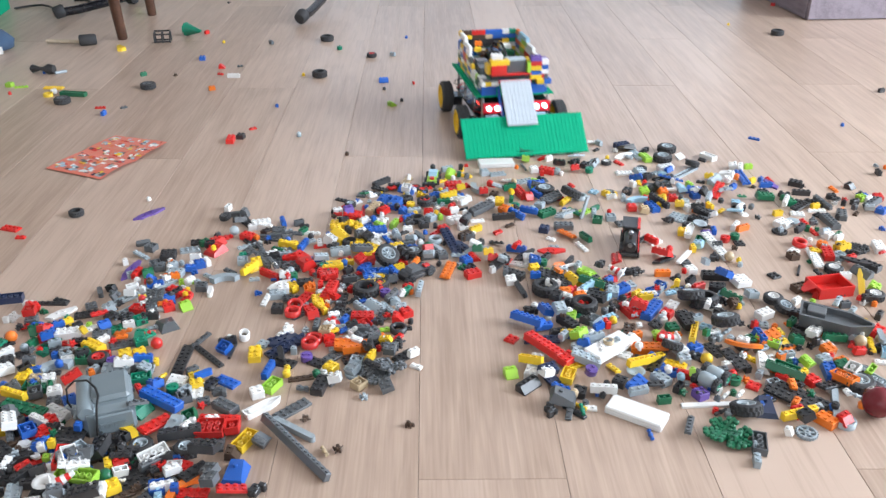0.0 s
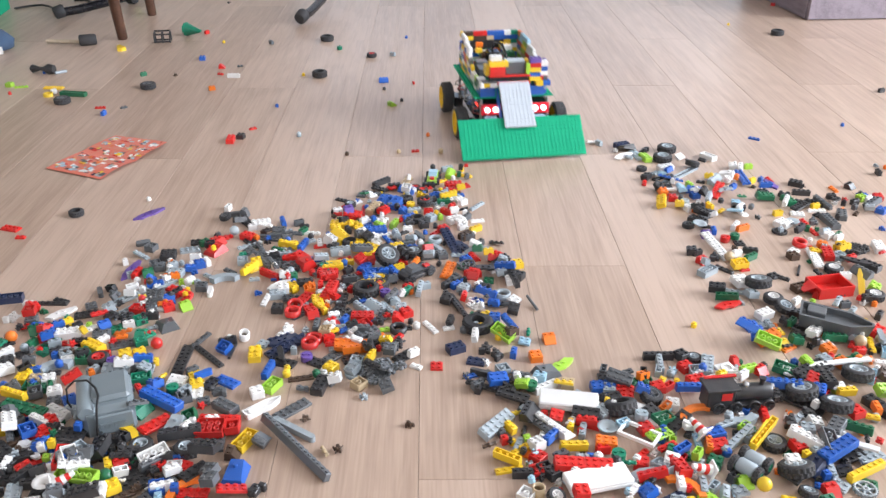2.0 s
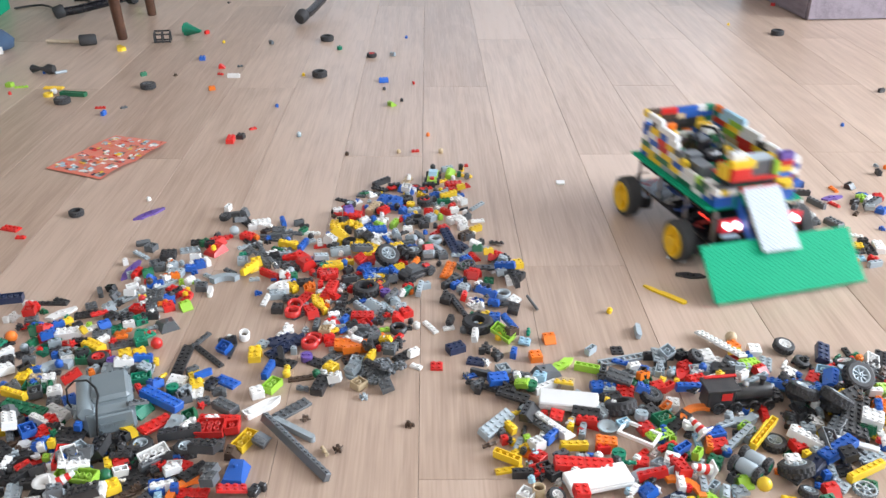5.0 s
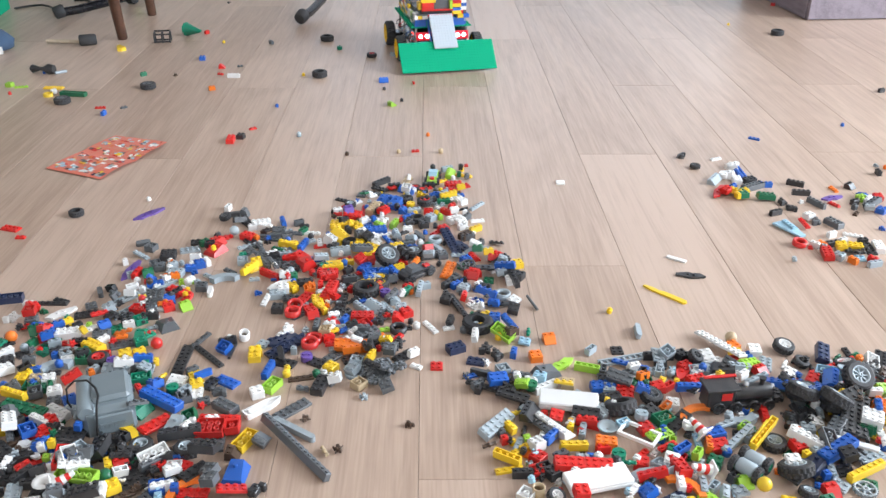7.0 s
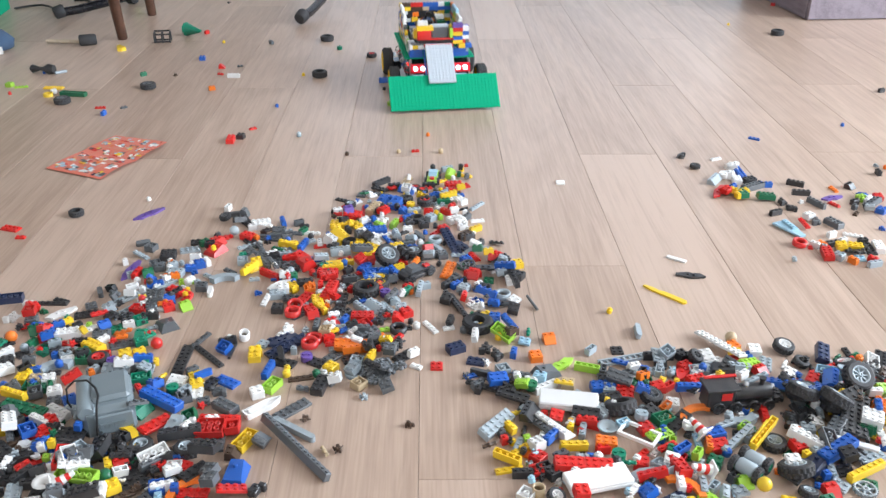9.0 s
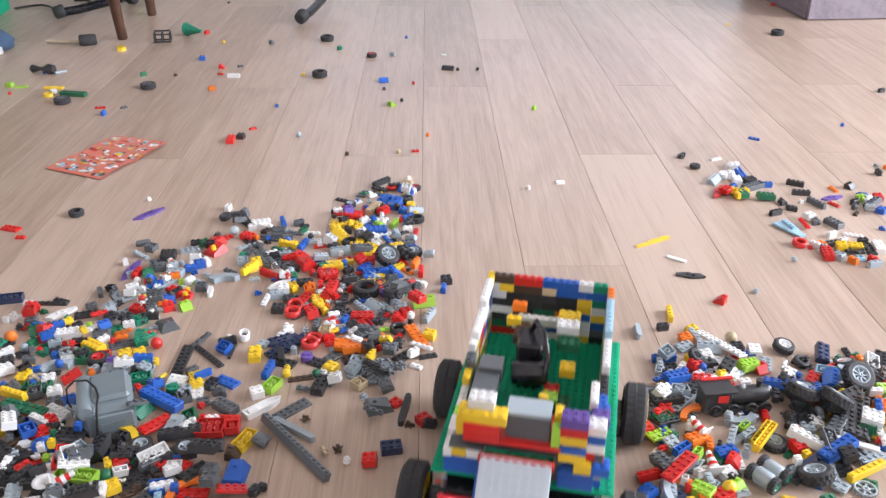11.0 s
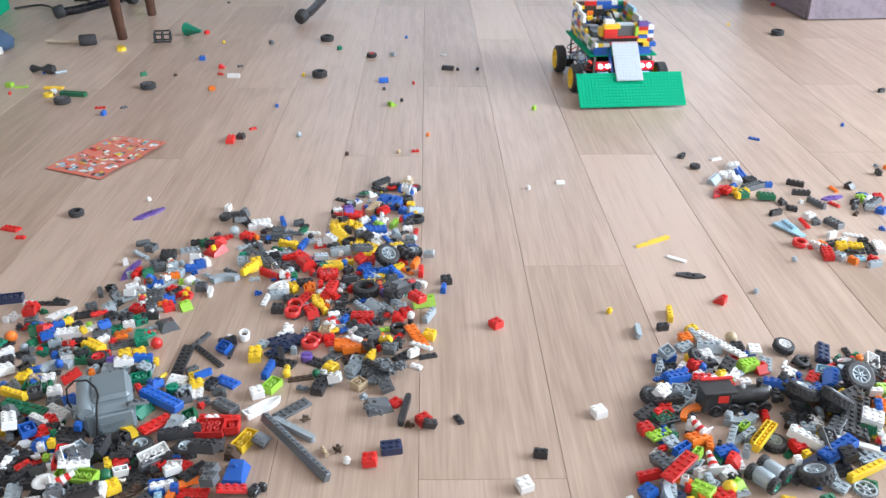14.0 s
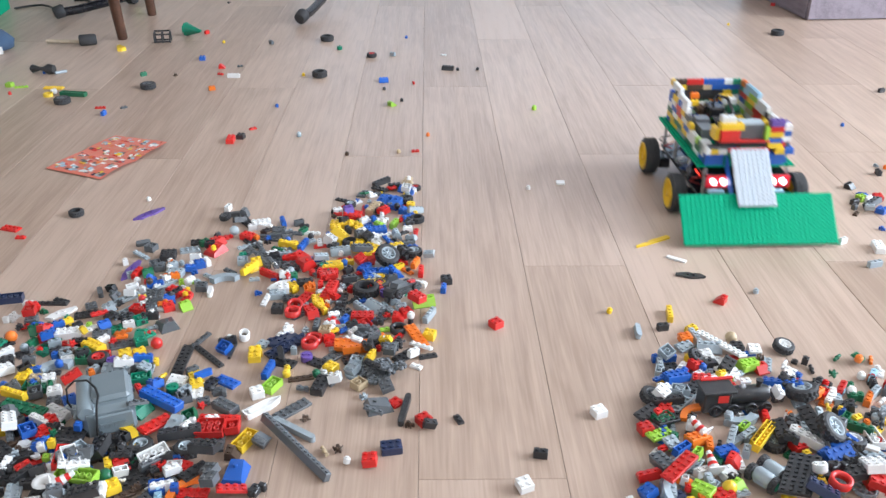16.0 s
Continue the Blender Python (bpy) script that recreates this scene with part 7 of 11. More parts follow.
moved("tl", "k", (0.1511, 1.09, 0, 0, 0, 102.7), (1, 0.0464, 0.9897, 0, 0, 0, 113.2), (3, -0.0667, 0.4144, 0, 0, 0, 74.9))
moved("wing", "l", (0.2267, 1.1473, 0, 0, 0, -66), (1, 0.1533, 0.9054, 0, 0, 0, -141), (3, -0.0883, 0.3595, 0.0041, 15.7, -5.2, -190.4))
moved("s24", "y", (0.195, 1.1212, 0, 0, 0, -63.5), (1, 0.2567, 0.6483, 0, 0, 0, -79.5))
moved("b24", "y", (0.2256, 1.099, 0.0031, -9.8, -6.3, -35.6), (1, 0.4559, 0.6089, 0.022, -22.2, 0.5, -33.5))
moved("b14", "k", (0.2871, 1.1469, 0, 0, 0, 15.2), (1, 0.3498, 0.6317, 0, 0, 0, 6.5))
moved("b22", "c", (0.2478, 1.0749, 0.0088, 3.6, -15.1, 79.7), (1, 0.2994, 0.5906, 0, 0, 0, 4.7))
moved("wh", "k", (0.1825, 1.1055, 0, 0, 0, 166.6), (1, 0.3893, 0.5533, 0.0099, 31.7, -3.7, 136.7))
moved("b13", "d", (0.1842, 1.0544, 0, 0, 0, 8.7), (1, 0.0988, 0.8767, 0, 0, 0, -16.3), (3, 0.14, 0.3142, 0.0041, -12.7, 15.8, 8.2))
moved("wh", "n", (0.2487, 1.0502, 0, 0, 0, 2.4), (1, 0.4329, 0.5298, 0.0088, 39.4, -17.1, -4.2))
moved("b23", "b", (0.1435, 1.0193, 0.0095, 18.2, 5.8, 107.7), (1, 0.0721, 1.0079, 0, 0, 0, 85.4), (3, -0.0023, 0.4298, 0.0173, -12.9, -13.2, 160.4))
moved("b24", "k", (0.1735, 1.0019, 0, 0, 0, 125.3), (1, 0.2124, 0.8249, 0, 0, 0, 108.9), (3, 0.0897, 0.3502, 0, 0, 0, 154.5))
moved("p26", "m", (0.1341, 0.9583, 0.0035, 0.2, -7, -7.9), (1, 0.2334, 0.6599, 0.0021, 5.4, -5.7, 26.7))
moved("b22", "a", (0.1613, 1.0108, 0.0195, 21.1, 2.5, 16.8), (1, 0.0304, 1.0924, 0, 0, 0, 58.8), (3, -0.0822, 0.3233, 0.0258, 16.6, 5.5, 80.9))
moved("b12", "k", (0.1949, 0.9923, 0.0084, 20, -2.9, 148.7), (1, 0.1741, 0.5584, 0.0022, -14.8, -8.6, 81.8))
moved("b22", "w", (0.1909, 0.9698, 0, 0, 0, 174.1), (1, 0.3468, 0.6463, 0, 0, 0, 141.8))
moved("r2", "a", (0.177, 0.9404, 0, 0, 0, 22.3), (1, 0.1836, 0.5288, 0, 0, 0, -52.7))
moved("rb", "y", (0.1693, 0.9258, 0.0012, -11.2, -6.7, 63.8), (1, 0.1976, 0.8267, 0.0043, 19.6, -14.1, 70.3), (3, 0.1462, 0.4143, 0.025, 20.4, -5.1, 130.6))
moved("b26", "o", (0.2733, 0.9367, 0.0026, 3.4, -5.1, -9.6), (1, 0.4519, 0.6147, 0.0142, -8.6, -2.8, 30.9))
moved("p27", "k", (0.2816, 0.9162, 0.0045, -17.7, -9.5, 57.7), (1, 0.2666, 0.7806, 0.0041, 0.6, -14.9, 39.2), (3, 0.2708, 0.7918, 0.0077, -7.6, 4.9, 25.5))
moved("s22", "w", (0.2547, 0.9556, 0.0037, -9.9, -17.5, 49.1), (1, 0.4715, 0.6315, 0.0065, 21.1, 9.5, 59.8))
moved("r2", "p", (0.1856, 0.878, 0.008, 10.4, 1, 43.5), (1, 0.3716, 0.5918, 0.003, -2.7, 18.5, 93.3))
moved("p13", "y", (0.218, 0.8947, 0.0029, -14.2, -9.6, -67), (1, 0.1497, 0.8568, 0.0084, -19.8, 2.6, -9.1), (3, 0.0914, 0.3176, 0.0125, -13.3, 3.7, -50.4))
moved("b23", "b", (0.2392, 0.8575, 0.0054, 20.6, -13.1, 39), (1, 0.0685, 0.8603, 0.0086, 9.7, 3.7, 12.7), (3, -0.0821, 0.262, 0, 0, 0, -36.1))
moved("rb", "k", (0.1936, 0.8355, 0.0044, 18.3, -18.8, 158.5), (1, 0.0886, 0.7325, 0.0064, 21.2, -18.5, 149.6), (3, 0.0157, 0.2999, 0.0016, 14, 9.3, 195.8))
moved("b22", "w", (0.13, 0.8743, 0.0089, 11.2, 7.8, 117.9), (1, 0.2486, 0.5835, 0.009, -9.2, -13.9, 110.5))
moved("head", "t", (0.1594, 0.8367, 0.0041, 15.9, 7.1, 116.1), (1, 0.2547, 0.5732, 0.0093, 2, -17.8, 100.3))
moved("p14", "k", (0.1582, 0.8112, 0, 0, 0, -45.3), (1, 0.2213, 0.5435, 0, 0, 0, -107.4))
moved("pin", "y", (0.1664, 0.8192, 0, 0, 0, 142.4), (1, 0.0871, 0.8003, 0.0038, 23.2, -19.6, 217.4), (3, -0.0227, 0.4375, 0.0086, -14.7, 10.7, 228.8))
moved("p12", "d", (0.1502, 0.8038, 0.0023, -2.3, -15.9, 75.1), (1, 0.1308, 0.7281, 0.0088, -15.5, -10.2, 23.6), (3, 0.0709, 0.2834, 0.0169, 13, -3.5, -50.4))
moved("pin", "b", (0.2393, 0.7687, 0, 0, 0, -85.5), (1, 0.1686, 0.5844, 0.0008, -6.5, 3.1, -72.1))
moved("s22", "l", (0.2934, 0.9669, 0.0034, -19.9, 5.5, 88.5), (1, 0.0994, 0.8537, 0.0104, -18.2, 12.4, 163.5), (3, -0.1143, 0.3899, 0.0059, -20.8, 17.3, 197.7))
moved("b22", "g", (0.3153, 0.9894, 0, 0, 0, 9.6), (1, 0.402, 0.5003, 0, 0, 0, 67))
moved("u16", "y", (0.3389, 0.9676, 0.0069, -7.5, 3, 69), (1, 0.3658, 0.7692, 0, 0, 0, 50.2))
moved("b22", "b", (0.3342, 0.942, 0, 0, 0, 118.6), (1, 0.2412, 0.838, 0.0102, 19, 19.4, 79.8), (3, -0.0152, 0.2818, 0.0035, -11.2, -0.1, 152.9))
moved("blob", "d", (0.3641, 0.9694, 0, 0, 0, 35.3), (1, 0.2461, 0.5727, 0.0036, 7.7, -9, -23.1))
moved("ball", "y", (0.3414, 0.9125, 0, 0, 0, 159.3), (1, 0.3335, 0.6705, 0.0111, 36.9, -2.2, 148.7), (3, 0.3013, 0.6763, 0.003, 0, 0, 0))
moved("b22", "w", (0.3138, 0.9352, 0, 0, 0, 112.1), (1, 0.4325, 0.7874, 0.0022, -1.8, -14.5, 178.6))
moved("p24", "y", (0.2989, 0.9079, 0, 0, 0, 153.7), (1, 0.1977, 0.5728, 0.0078, -8.8, -0.2, 181.5))
moved("b22", "a", (0.3129, 0.916, 0, 0, 0, 93.1), (1, 0.4221, 0.7772, 0.0007, 1.5, 3.3, 168.1))
moved("b23", "a", (0.274, 0.873, 0, 0, 0, -57.2), (1, 0.2425, 0.6531, 0.0029, 9.3, -10.9, -110.8), (3, 0.2368, 0.6762, 0.0028, 8.1, 2.6, 80.3))
moved("b22", "p", (0.3155, 0.8425, 0, 0, 0, 26.4), (1, 0.2026, 0.622, 0, 0, 0, -3.8))
moved("plant", "g", (0.3217, 0.7687, 0.0055, -7.7, 0.1, 87.9), (1, 0.3858, 0.6266, 0, 0, 0, 107.9))
moved("plant", "g", (0.3342, 0.7648, 0, 0, 0, 155), (1, 0.2022, 0.5746, 0.0018, -2.4, -2.8, 156.9))
moved("ring", "a", (0.4722, 0.7919, 0, 0, 0, 130.3), (1, 0.2639, 0.6122, 0.0031, 2.5, 13.4, 144.4))
moved("b22", "k", (0.4256, 0.7914, 0.0101, -22.4, 11.7, 100.4), (1, 0.3613, 0.5271, 0.0025, 3.8, -14.7, 147.1))
moved("rb", "a", (0.3518, 0.7495, 0.0018, 20.8, 5.7, 152.3), (1, 0.3706, 0.6538, 0.0014, -5, -16.2, 105))
moved("rball", "r", (0.5154, 0.8111, 0, 0, 0, 155.5), (1, 0.3539, 0.5696, 0, 0, 0, 82.4))
moved("u26", "g", (0.4305, 0.8824, 0.0075, -23, 9.8, -22.6), (1, 0.5466, 0.622, 0, 0, 0, 2.6))
moved("u24", "o", (0.5017, 0.87, 0.0056, 2.6, 8.3, 122.1), (1, 0.3351, 0.592, 0.0083, -16.8, 12.6, 121.8))
moved("p26", "k", (0.4861, 0.8622, 0.0043, -9.8, 7.3, 24.6), (1, 0.3901, 0.5395, 0.0048, -15.6, -1.4, 10.1))
moved("wm", "a", (0.4835, 1.0386, 0.0053, 12.1, 10.8, 13.1), (2, 0.7719, 0.7676, 0.0141, 19, 4.4, -34.8))
moved("tub", "r", (0.573, 1.0988, 0, 0, 0, 12.1), (2, 0.7558, 0.7699, 0, 0, 0, -62.9))
moved("hulld", "d", (0.5331, 0.9846, 0.0084, 4.8, 2.7, -23.9), (2, 0.7433, 0.8376, 0, 0, 0, 42.9))
moved("b22", "n", (0.416, 1.0496, 0.0043, 17.7, 14.3, 17.8), (1, 0.5557, 0.8809, 0.0052, 20.8, -18.1, 58.7), (4, 0.587, 0.6269, 0.018, 8.7, 16.4, 19.7))
moved("p12", "b", (0.4215, 0.9698, 0.0034, -14.4, -10.5, 76.6), (2, 0.4016, 0.9259, 0.0024, -7, -10.9, 90.7), (3, 0.4027, 0.9305, 0.0026, 8.8, -4.7, 0.7))
moved("b24", "o", (0.4358, 0.9612, 0.0059, 17.8, -13.1, 23.7), (2, 0.515, 0.808, 0.0106, 13.6, 12.9, 58.6), (4, 0.4812, 0.6107, 0.0148, 13.1, 9.9, 81.2))
moved("s22", "y", (0.4534, 0.9513, 0, 0, 0, 11.2), (2, 0.737, 0.8207, 0.025, 16.6, -11.7, 38.3))
moved("b22", "g", (0.4725, 0.9569, 0.0035, 12.3, 13.5, 94), (2, 0.6818, 0.8253, 0.0014, -2.8, -7.8, 129))
moved("bit", "w", (0.388, 0.9141, 0.0092, 23.1, 4.4, 37.3), (1, 0.223, 0.6705, 0.009, -20.1, 4.4, -7.1), (3, 0.0531, 0.3908, 0.0017, -14.1, -1.3, -13.3))
moved("s22", "l", (0.4676, 0.9037, 0.0096, -9.8, -18.1, 122.6), (2, 0.7287, 0.9026, 0.012, -16.7, 4.4, 72))
moved("head", "t", (0.5877, 0.9657, 0.0023, 7.9, -19.3, 64.7), (2, 0.7061, 0.8474, 0.0041, -17.4, -6.8, 35.4))
moved("b22", "g", (0.5112, 0.8997, 0.0044, -13.6, -19, 102.6), (1, 0.2995, 0.7214, 0, 0, 0, 60.9))
moved("ax", "a", (0.4316, 1.0711, 0.0005, -12.8, 0.2, -82.5), (2, 0.7186, 0.8472, 0, 0, 0, -157.5))
moved("b22", "l", (0.6393, 1.1003, 0.0034, 17.6, -7.4, 53.9), (2, 0.7828, 0.9067, 0, 0, 0, 96))
moved("p23", "a", (0.4406, 1.0052, 0, 0, 0, 164), (2, 0.2795, 0.918, 0.008, 8.3, -9.5, 89), (3, 0.3213, 0.9451, 0.0039, 7.8, -3.1, 29.7))
moved("b24", "k", (0.505, 1.0206, 0.0033, 5.6, 9.4, 144.7), (2, 0.7355, 0.8357, 0.0259, 15.9, 13.4, 219.7))
moved("pin", "k", (0.4911, 1.605, 0, 0, 0, 110.9), (2, 0.7839, 0.7422, 0, 0, 0, 39.5))
moved("wm", "k", (0.4885, 1.5692, 0.006, 13.4, 13, 95.6), (2, 0.7102, 0.8924, 0, 0, 0, 40.5))
moved("p12", "k", (0.5208, 1.6097, 0.0017, -19.3, -3.3, 140.6), (2, 0.5501, 0.9015, 0.0094, -22.9, 10.7, 197.7), (4, 0.6742, 0.6238, 0.0093, -0.5, 3.8, 264.2))
moved("b24", "w", (0.4354, 1.5635, 0, 0, 0, 17.1), (2, 0.695, 0.7461, 0, 0, 0, 22.2))
moved("b12", "b", (0.4401, 1.5478, 0.0025, -17.6, -10, 32.2), (2, 0.5083, 0.7973, 0.0202, -9, -10.1, 75.1), (4, 0.5431, 0.6274, 0.0074, 18.2, 6.3, 0.2))
moved("p24", "a", (0.4097, 1.5324, 0.0042, -16.6, 7, 49.6), (2, 0.4146, 0.9044, 0.0044, 6.1, 4.3, 69.3))
moved("b22", "k", (0.4318, 1.5115, 0, 0, 0, 84.4), (2, 0.44, 0.7159, 0.019, 3.6, -12.4, 9.4))
moved("b12", "w", (0.4327, 1.4925, 0.0023, 0.1, 17, 76.5), (2, 0.2424, 0.8947, 0.0041, 13, 4.6, 21.6), (3, 0.1419, 0.43, 0.0246, -10, -2.8, 60.6))
moved("b22", "w", (0.5711, 1.5702, 0.0026, -6.6, 12.7, 169.9), (4, 0.6199, 0.6667, 0.017, 16.4, -12.6, 178.4))
moved("r2", "w", (0.5362, 1.4996, 0.0036, 19.1, 3.6, 55.9), (2, 0.5383, 1.5247, 0, 0, 0, 0), (4, 0.3953, 0.6826, 0.0266, -24, -3.7, -1))
moved("b12", "y", (0.5076, 1.5127, 0.0043, 19.1, 13.1, 152.9), (2, 0.3817, 0.9269, 0.0032, 20.6, -0.8, 157.5), (3, 0.3402, 0.9847, 0, 0, 0, 12.1))
moved("p12", "k", (0.4888, 1.5009, 0, 0, 0, 161.6), (2, 0.6216, 0.9098, 0.0172, -9.9, -10.6, 151.8))
moved("b14", "a", (0.478, 1.4049, 0.0085, 14.1, 3.9, -114.4), (2, 0.7331, 0.8898, 0.0179, -14.9, -5.5, -44.3))
moved("wing", "p", (0.6197, 1.4918, 0, 0, 0, 99.1), (2, 0.7107, 1.4317, 0, 0, 0, 15.3), (4, 0.5724, 0.7006, 0, 0, 0, 36.3))
moved("b14", "k", (0.6661, 1.4019, 0, 0, 0, 151.7), (2, 0.6594, 1.4475, 0, 0, 0, -7.4), (4, 0.5352, 0.614, 0.013, -22.1, -11.2, 208.9))
moved("b15", "d", (0.6805, 1.3998, 0.0031, -19.9, -12.8, 119.5), (2, 0.6706, 1.4021, 0, 0, 0, -65), (4, 0.5228, 0.7022, 0.0044, 18, 1.3, 58.2))
moved("bit", "w", (0.7048, 1.4074, 0, 0, 0, -83.9), (2, 0.6413, 1.3988, 0.005, 0, 0, 0), (4, 0.6444, 0.6228, 0, 0, 0, -122.4))
moved("b12", "k", (0.7085, 1.432, 0, 0, 0, 11.1), (2, 0.69, 1.2543, 0, 0, 0, 7.7), (4, 0.5184, 0.6755, 0.012, 11.8, 6.4, 41.4))
moved("b24", "d", (0.6964, 1.3535, 0, 0, 0, 70.6), (2, 0.6694, 1.3204, 0, 0, 0, -63.9), (4, 0.6967, 0.6881, 0.0133, -7.3, -10.3, 109.1))
moved("plant", "k", (0.6649, 1.2256, 0, 0, 0, 51.1), (4, 0.5671, 0.5787, 0, 0, 0, 66.1))
moved("b24", "k", (0.6655, 1.1699, 0, 0, 0, 127.8), (2, 0.6258, 0.9059, 0.0118, 18.5, -9.9, 176.8))
moved("bit", "n", (0.4722, 1.2287, 0.0024, -9.3, -11.4, 135.3), (2, 0.4441, 0.8878, 0, 0, 0, 198.4), (4, 0.4087, 0.9115, 0.0104, 8.1, 12.8, 230.6))
moved("b22", "y", (0.4009, 1.2833, 0, 0, 0, 168.8), (1, 0.0833, 0.6441, 0.0037, 20.8, -6.8, 175.2), (3, -0.0809, 0.3156, 0.0229, -19.4, -14.2, 167.7))
moved("dish", "a", (0.4324, 1.2986, 0.0081, 3.4, -3.4, 113.2), (2, 0.5016, 0.8729, 0.0149, 7.9, 18.3, 52.5), (4, 0.6468, 0.5971, 0.0154, 12.9, -11.1, 127.5))
moved("p44", "a", (0.4084, 1.3443, 0, 0, 0, 56), (1, 0.443, 0.5261, 0.003, 3.8, -7.2, 88.4))
moved("b12", "y", (0.4729, 1.3849, 0.0009, 0.9, -6.3, 117.4), (2, 0.4762, 0.8235, 0.0144, -2.7, 1.9, 42.4), (4, 0.6044, 0.5456, 0.0158, 12.8, -10.8, -32.6))
moved("p22", "z", (0.5272, 1.4049, 0.002, -1.5, -13.3, 81.9), (2, 0.6635, 1.1991, 0, 0, 0, -7.6), (4, 0.6411, 0.5633, 0.0082, -10.3, 0.6, 147.6))
moved("b22", "p", (0.438, 1.2734, 0, 0, 0, 0.6), (2, 0.6901, 0.7705, 0, 0, 0, -39.6))
moved("b12", "b", (0.4544, 1.2883, 0, 0, 0, 83.9), (2, 0.6828, 0.7994, 0, 0, 0, 97.6))
moved("b22", "w", (0.3817, 1.1526, 0, 0, 0, 15.9), (1, 0.2763, 0.8223, 0, 0, 0, 78.3), (3, 0.2702, 0.8414, 0.0067, -4.6, 4.8, 7.8))
moved("rb", "r", (0.3681, 1.1385, 0.0081, -8.9, -10.9, 45.3), (1, 0.1587, 0.6045, 0, 0, 0, 67.4))
moved("s24", "r", (0.3472, 1.1968, 0.0069, 22.7, 11.1, 129.4), (1, 0.1702, 0.7908, 0, 0, 0, 156.1), (3, -0.0281, 0.3114, 0.0248, 22.6, 13.2, 212.4))
moved("wing", "k", (0.3483, 1.186, 0.0027, -13.9, -2.2, 25.4), (1, 0.0825, 1.0506, 0.0024, -17.2, -0.3, 3.2), (3, 0.1457, 0.378, 0.0062, -17.8, 10, -19.1))
moved("b13", "o", (0.3359, 1.1422, 0, 0, 0, 0.8), (1, 0.4406, 0.5728, 0.0226, 8.6, 4.1, 73.6))
moved("s22", "k", (0.4743, 1.4323, 0.0106, 21.7, -18.1, 54.8), (2, 0.6316, 0.7243, 0.012, 23.9, 16.5, 116.4))
moved("u12", "b", (0.3257, 1.1045, 0.0021, -16.8, 6.7, 127.4), (1, 0.4163, 0.5924, 0, 0, 0, 202.4))
moved("p14", "r", (0.5476, 0.9948, 0, 0, 0, 134), (2, 0.3689, 0.8278, 0, 0, 0, 59), (3, 0.3436, 0.8462, 0.013, -5.2, 6.1, 18))
moved("u12", "d", (0.4443, 1.2295, 0.0045, -8.4, 11.1, 176.6), (1, 0.2044, 0.8898, 0, 0, 0, 251.6), (3, 0.1065, 0.4225, 0.0246, -14.9, -0.2, 236.4))
moved("p24", "d", (0.3825, 1.1735, 0, 0, 0, 97.4), (1, 0.2067, 0.5199, 0.0041, -10.9, 9.5, 134.7))
moved("p22", "w", (0.4295, 0.9115, 0, 0, 0, 154.9), (1, 0.3942, 0.5702, 0.0077, -1.3, -14.6, 104.4))
moved("b13", "w", (0.1779, 1.0693, 0.004, -19.9, -0.2, 140.1), (1, 0.1964, 0.6492, 0.0043, -14.8, 3.9, 93.5))
moved("b11", "g", (0.3549, 0.9663, 0.0079, -10.6, 10, 34.5), (1, 0.4427, 0.6249, 0.002, 14.5, -14.4, 38.3))
moved("p13", "r", (0.6234, 1.5126, 0, 0, 0, 95.8), (2, 0.7037, 1.4029, 0, 0, 0, -63.2), (4, 0.5125, 0.673, 0.0155, 14.8, 9.4, 97.6))
moved("bit", "a", (0.1697, 1.1081, 0, 0, 0, 117.3), (1, 0.4868, 0.5303, 0.005, 23.1, -3.2, 48.9))
moved("pin", "a", (0.5018, 0.8382, 0.0046, 5.6, -14.3, 160.6), (1, 0.1674, 0.5307, 0.002, -20.6, 7.4, 213.6))
moved("bm3", "w", (0.4616, 1.3331, 0.0099, 9.5, 18.1, 169.5), (2, 0.6614, 0.9025, 0.0268, 23, 15.6, 110.6))
moved("p24", "a", (0.6521, 1.036, 0, 0, 0, 134.8), (2, 0.7809, 0.7619, 0.0211, 13.4, -12.6, 59.8))
moved("b13", "k", (0.5202, 1.3742, 0.0057, -18.9, -10.2, 173.1), (2, 0.6342, 1.2434, 0, 0, 0, 18.1), (4, 0.4426, 0.6284, 0.0119, 15.7, -14.4, 248.1))
moved("rb", "d", (0.3283, 0.8224, 0.0099, 22.9, -16.3, 167.7), (1, 0.4843, 0.6546, 0, 0, 0, 120.8))
moved("p24", "g", (0.1918, 1.0358, 0, 0, 0, 77.1), (1, 0.4044, 0.6547, 0.0039, 5.2, -11.7, 109.3))
moved("bit", "n", (0.1656, 1.0059, 0.012, 17.9, -3.6, 146.9), (1, 0.5153, 0.5631, 0, 0, 0, 209.8))
moved("b12", "w", (0.3744, 1.036, 0.0112, 9.8, -3.9, 65), (1, 0.3274, 0.515, 0, 0, 0, 74.6))
moved("b24", "g", (0.6234, 1.4121, 0, 0, 0, 99.9), (2, 0.5863, 1.4243, 0.0029, -2.5, 5.5, 0.9), (4, 0.4783, 0.602, 0.0196, -6.1, 1.9, 43.5))
moved("u22", "w", (0.5192, 0.8861, 0.0095, -21, 6, 128.3), (1, 0.0885, 0.6694, 0, 0, 0, 56.1), (3, -0.0967, 0.3035, 0.0006, -2.8, -1.3, 16.5))
moved("p11", "w", (0.259, 1.1535, 0.0016, 13.4, 10.7, 154), (1, 0.3148, 0.5334, 0.0046, -16.4, -17.7, 79))
moved("bm3", "g", (0.2685, 1.3762, 0, 0, 0, 43.8), (1, 0.3243, 0.5058, 0, 0, 0, 24.8))
moved("b13", "w", (0.5835, 1.5614, 0.0026, -16.1, -11.5, 72.7), (2, 0.7685, 1.4144, 0, 0, 0, 45.5), (4, 0.7063, 0.6824, 0.0133, 19.2, -4.1, 147.7))
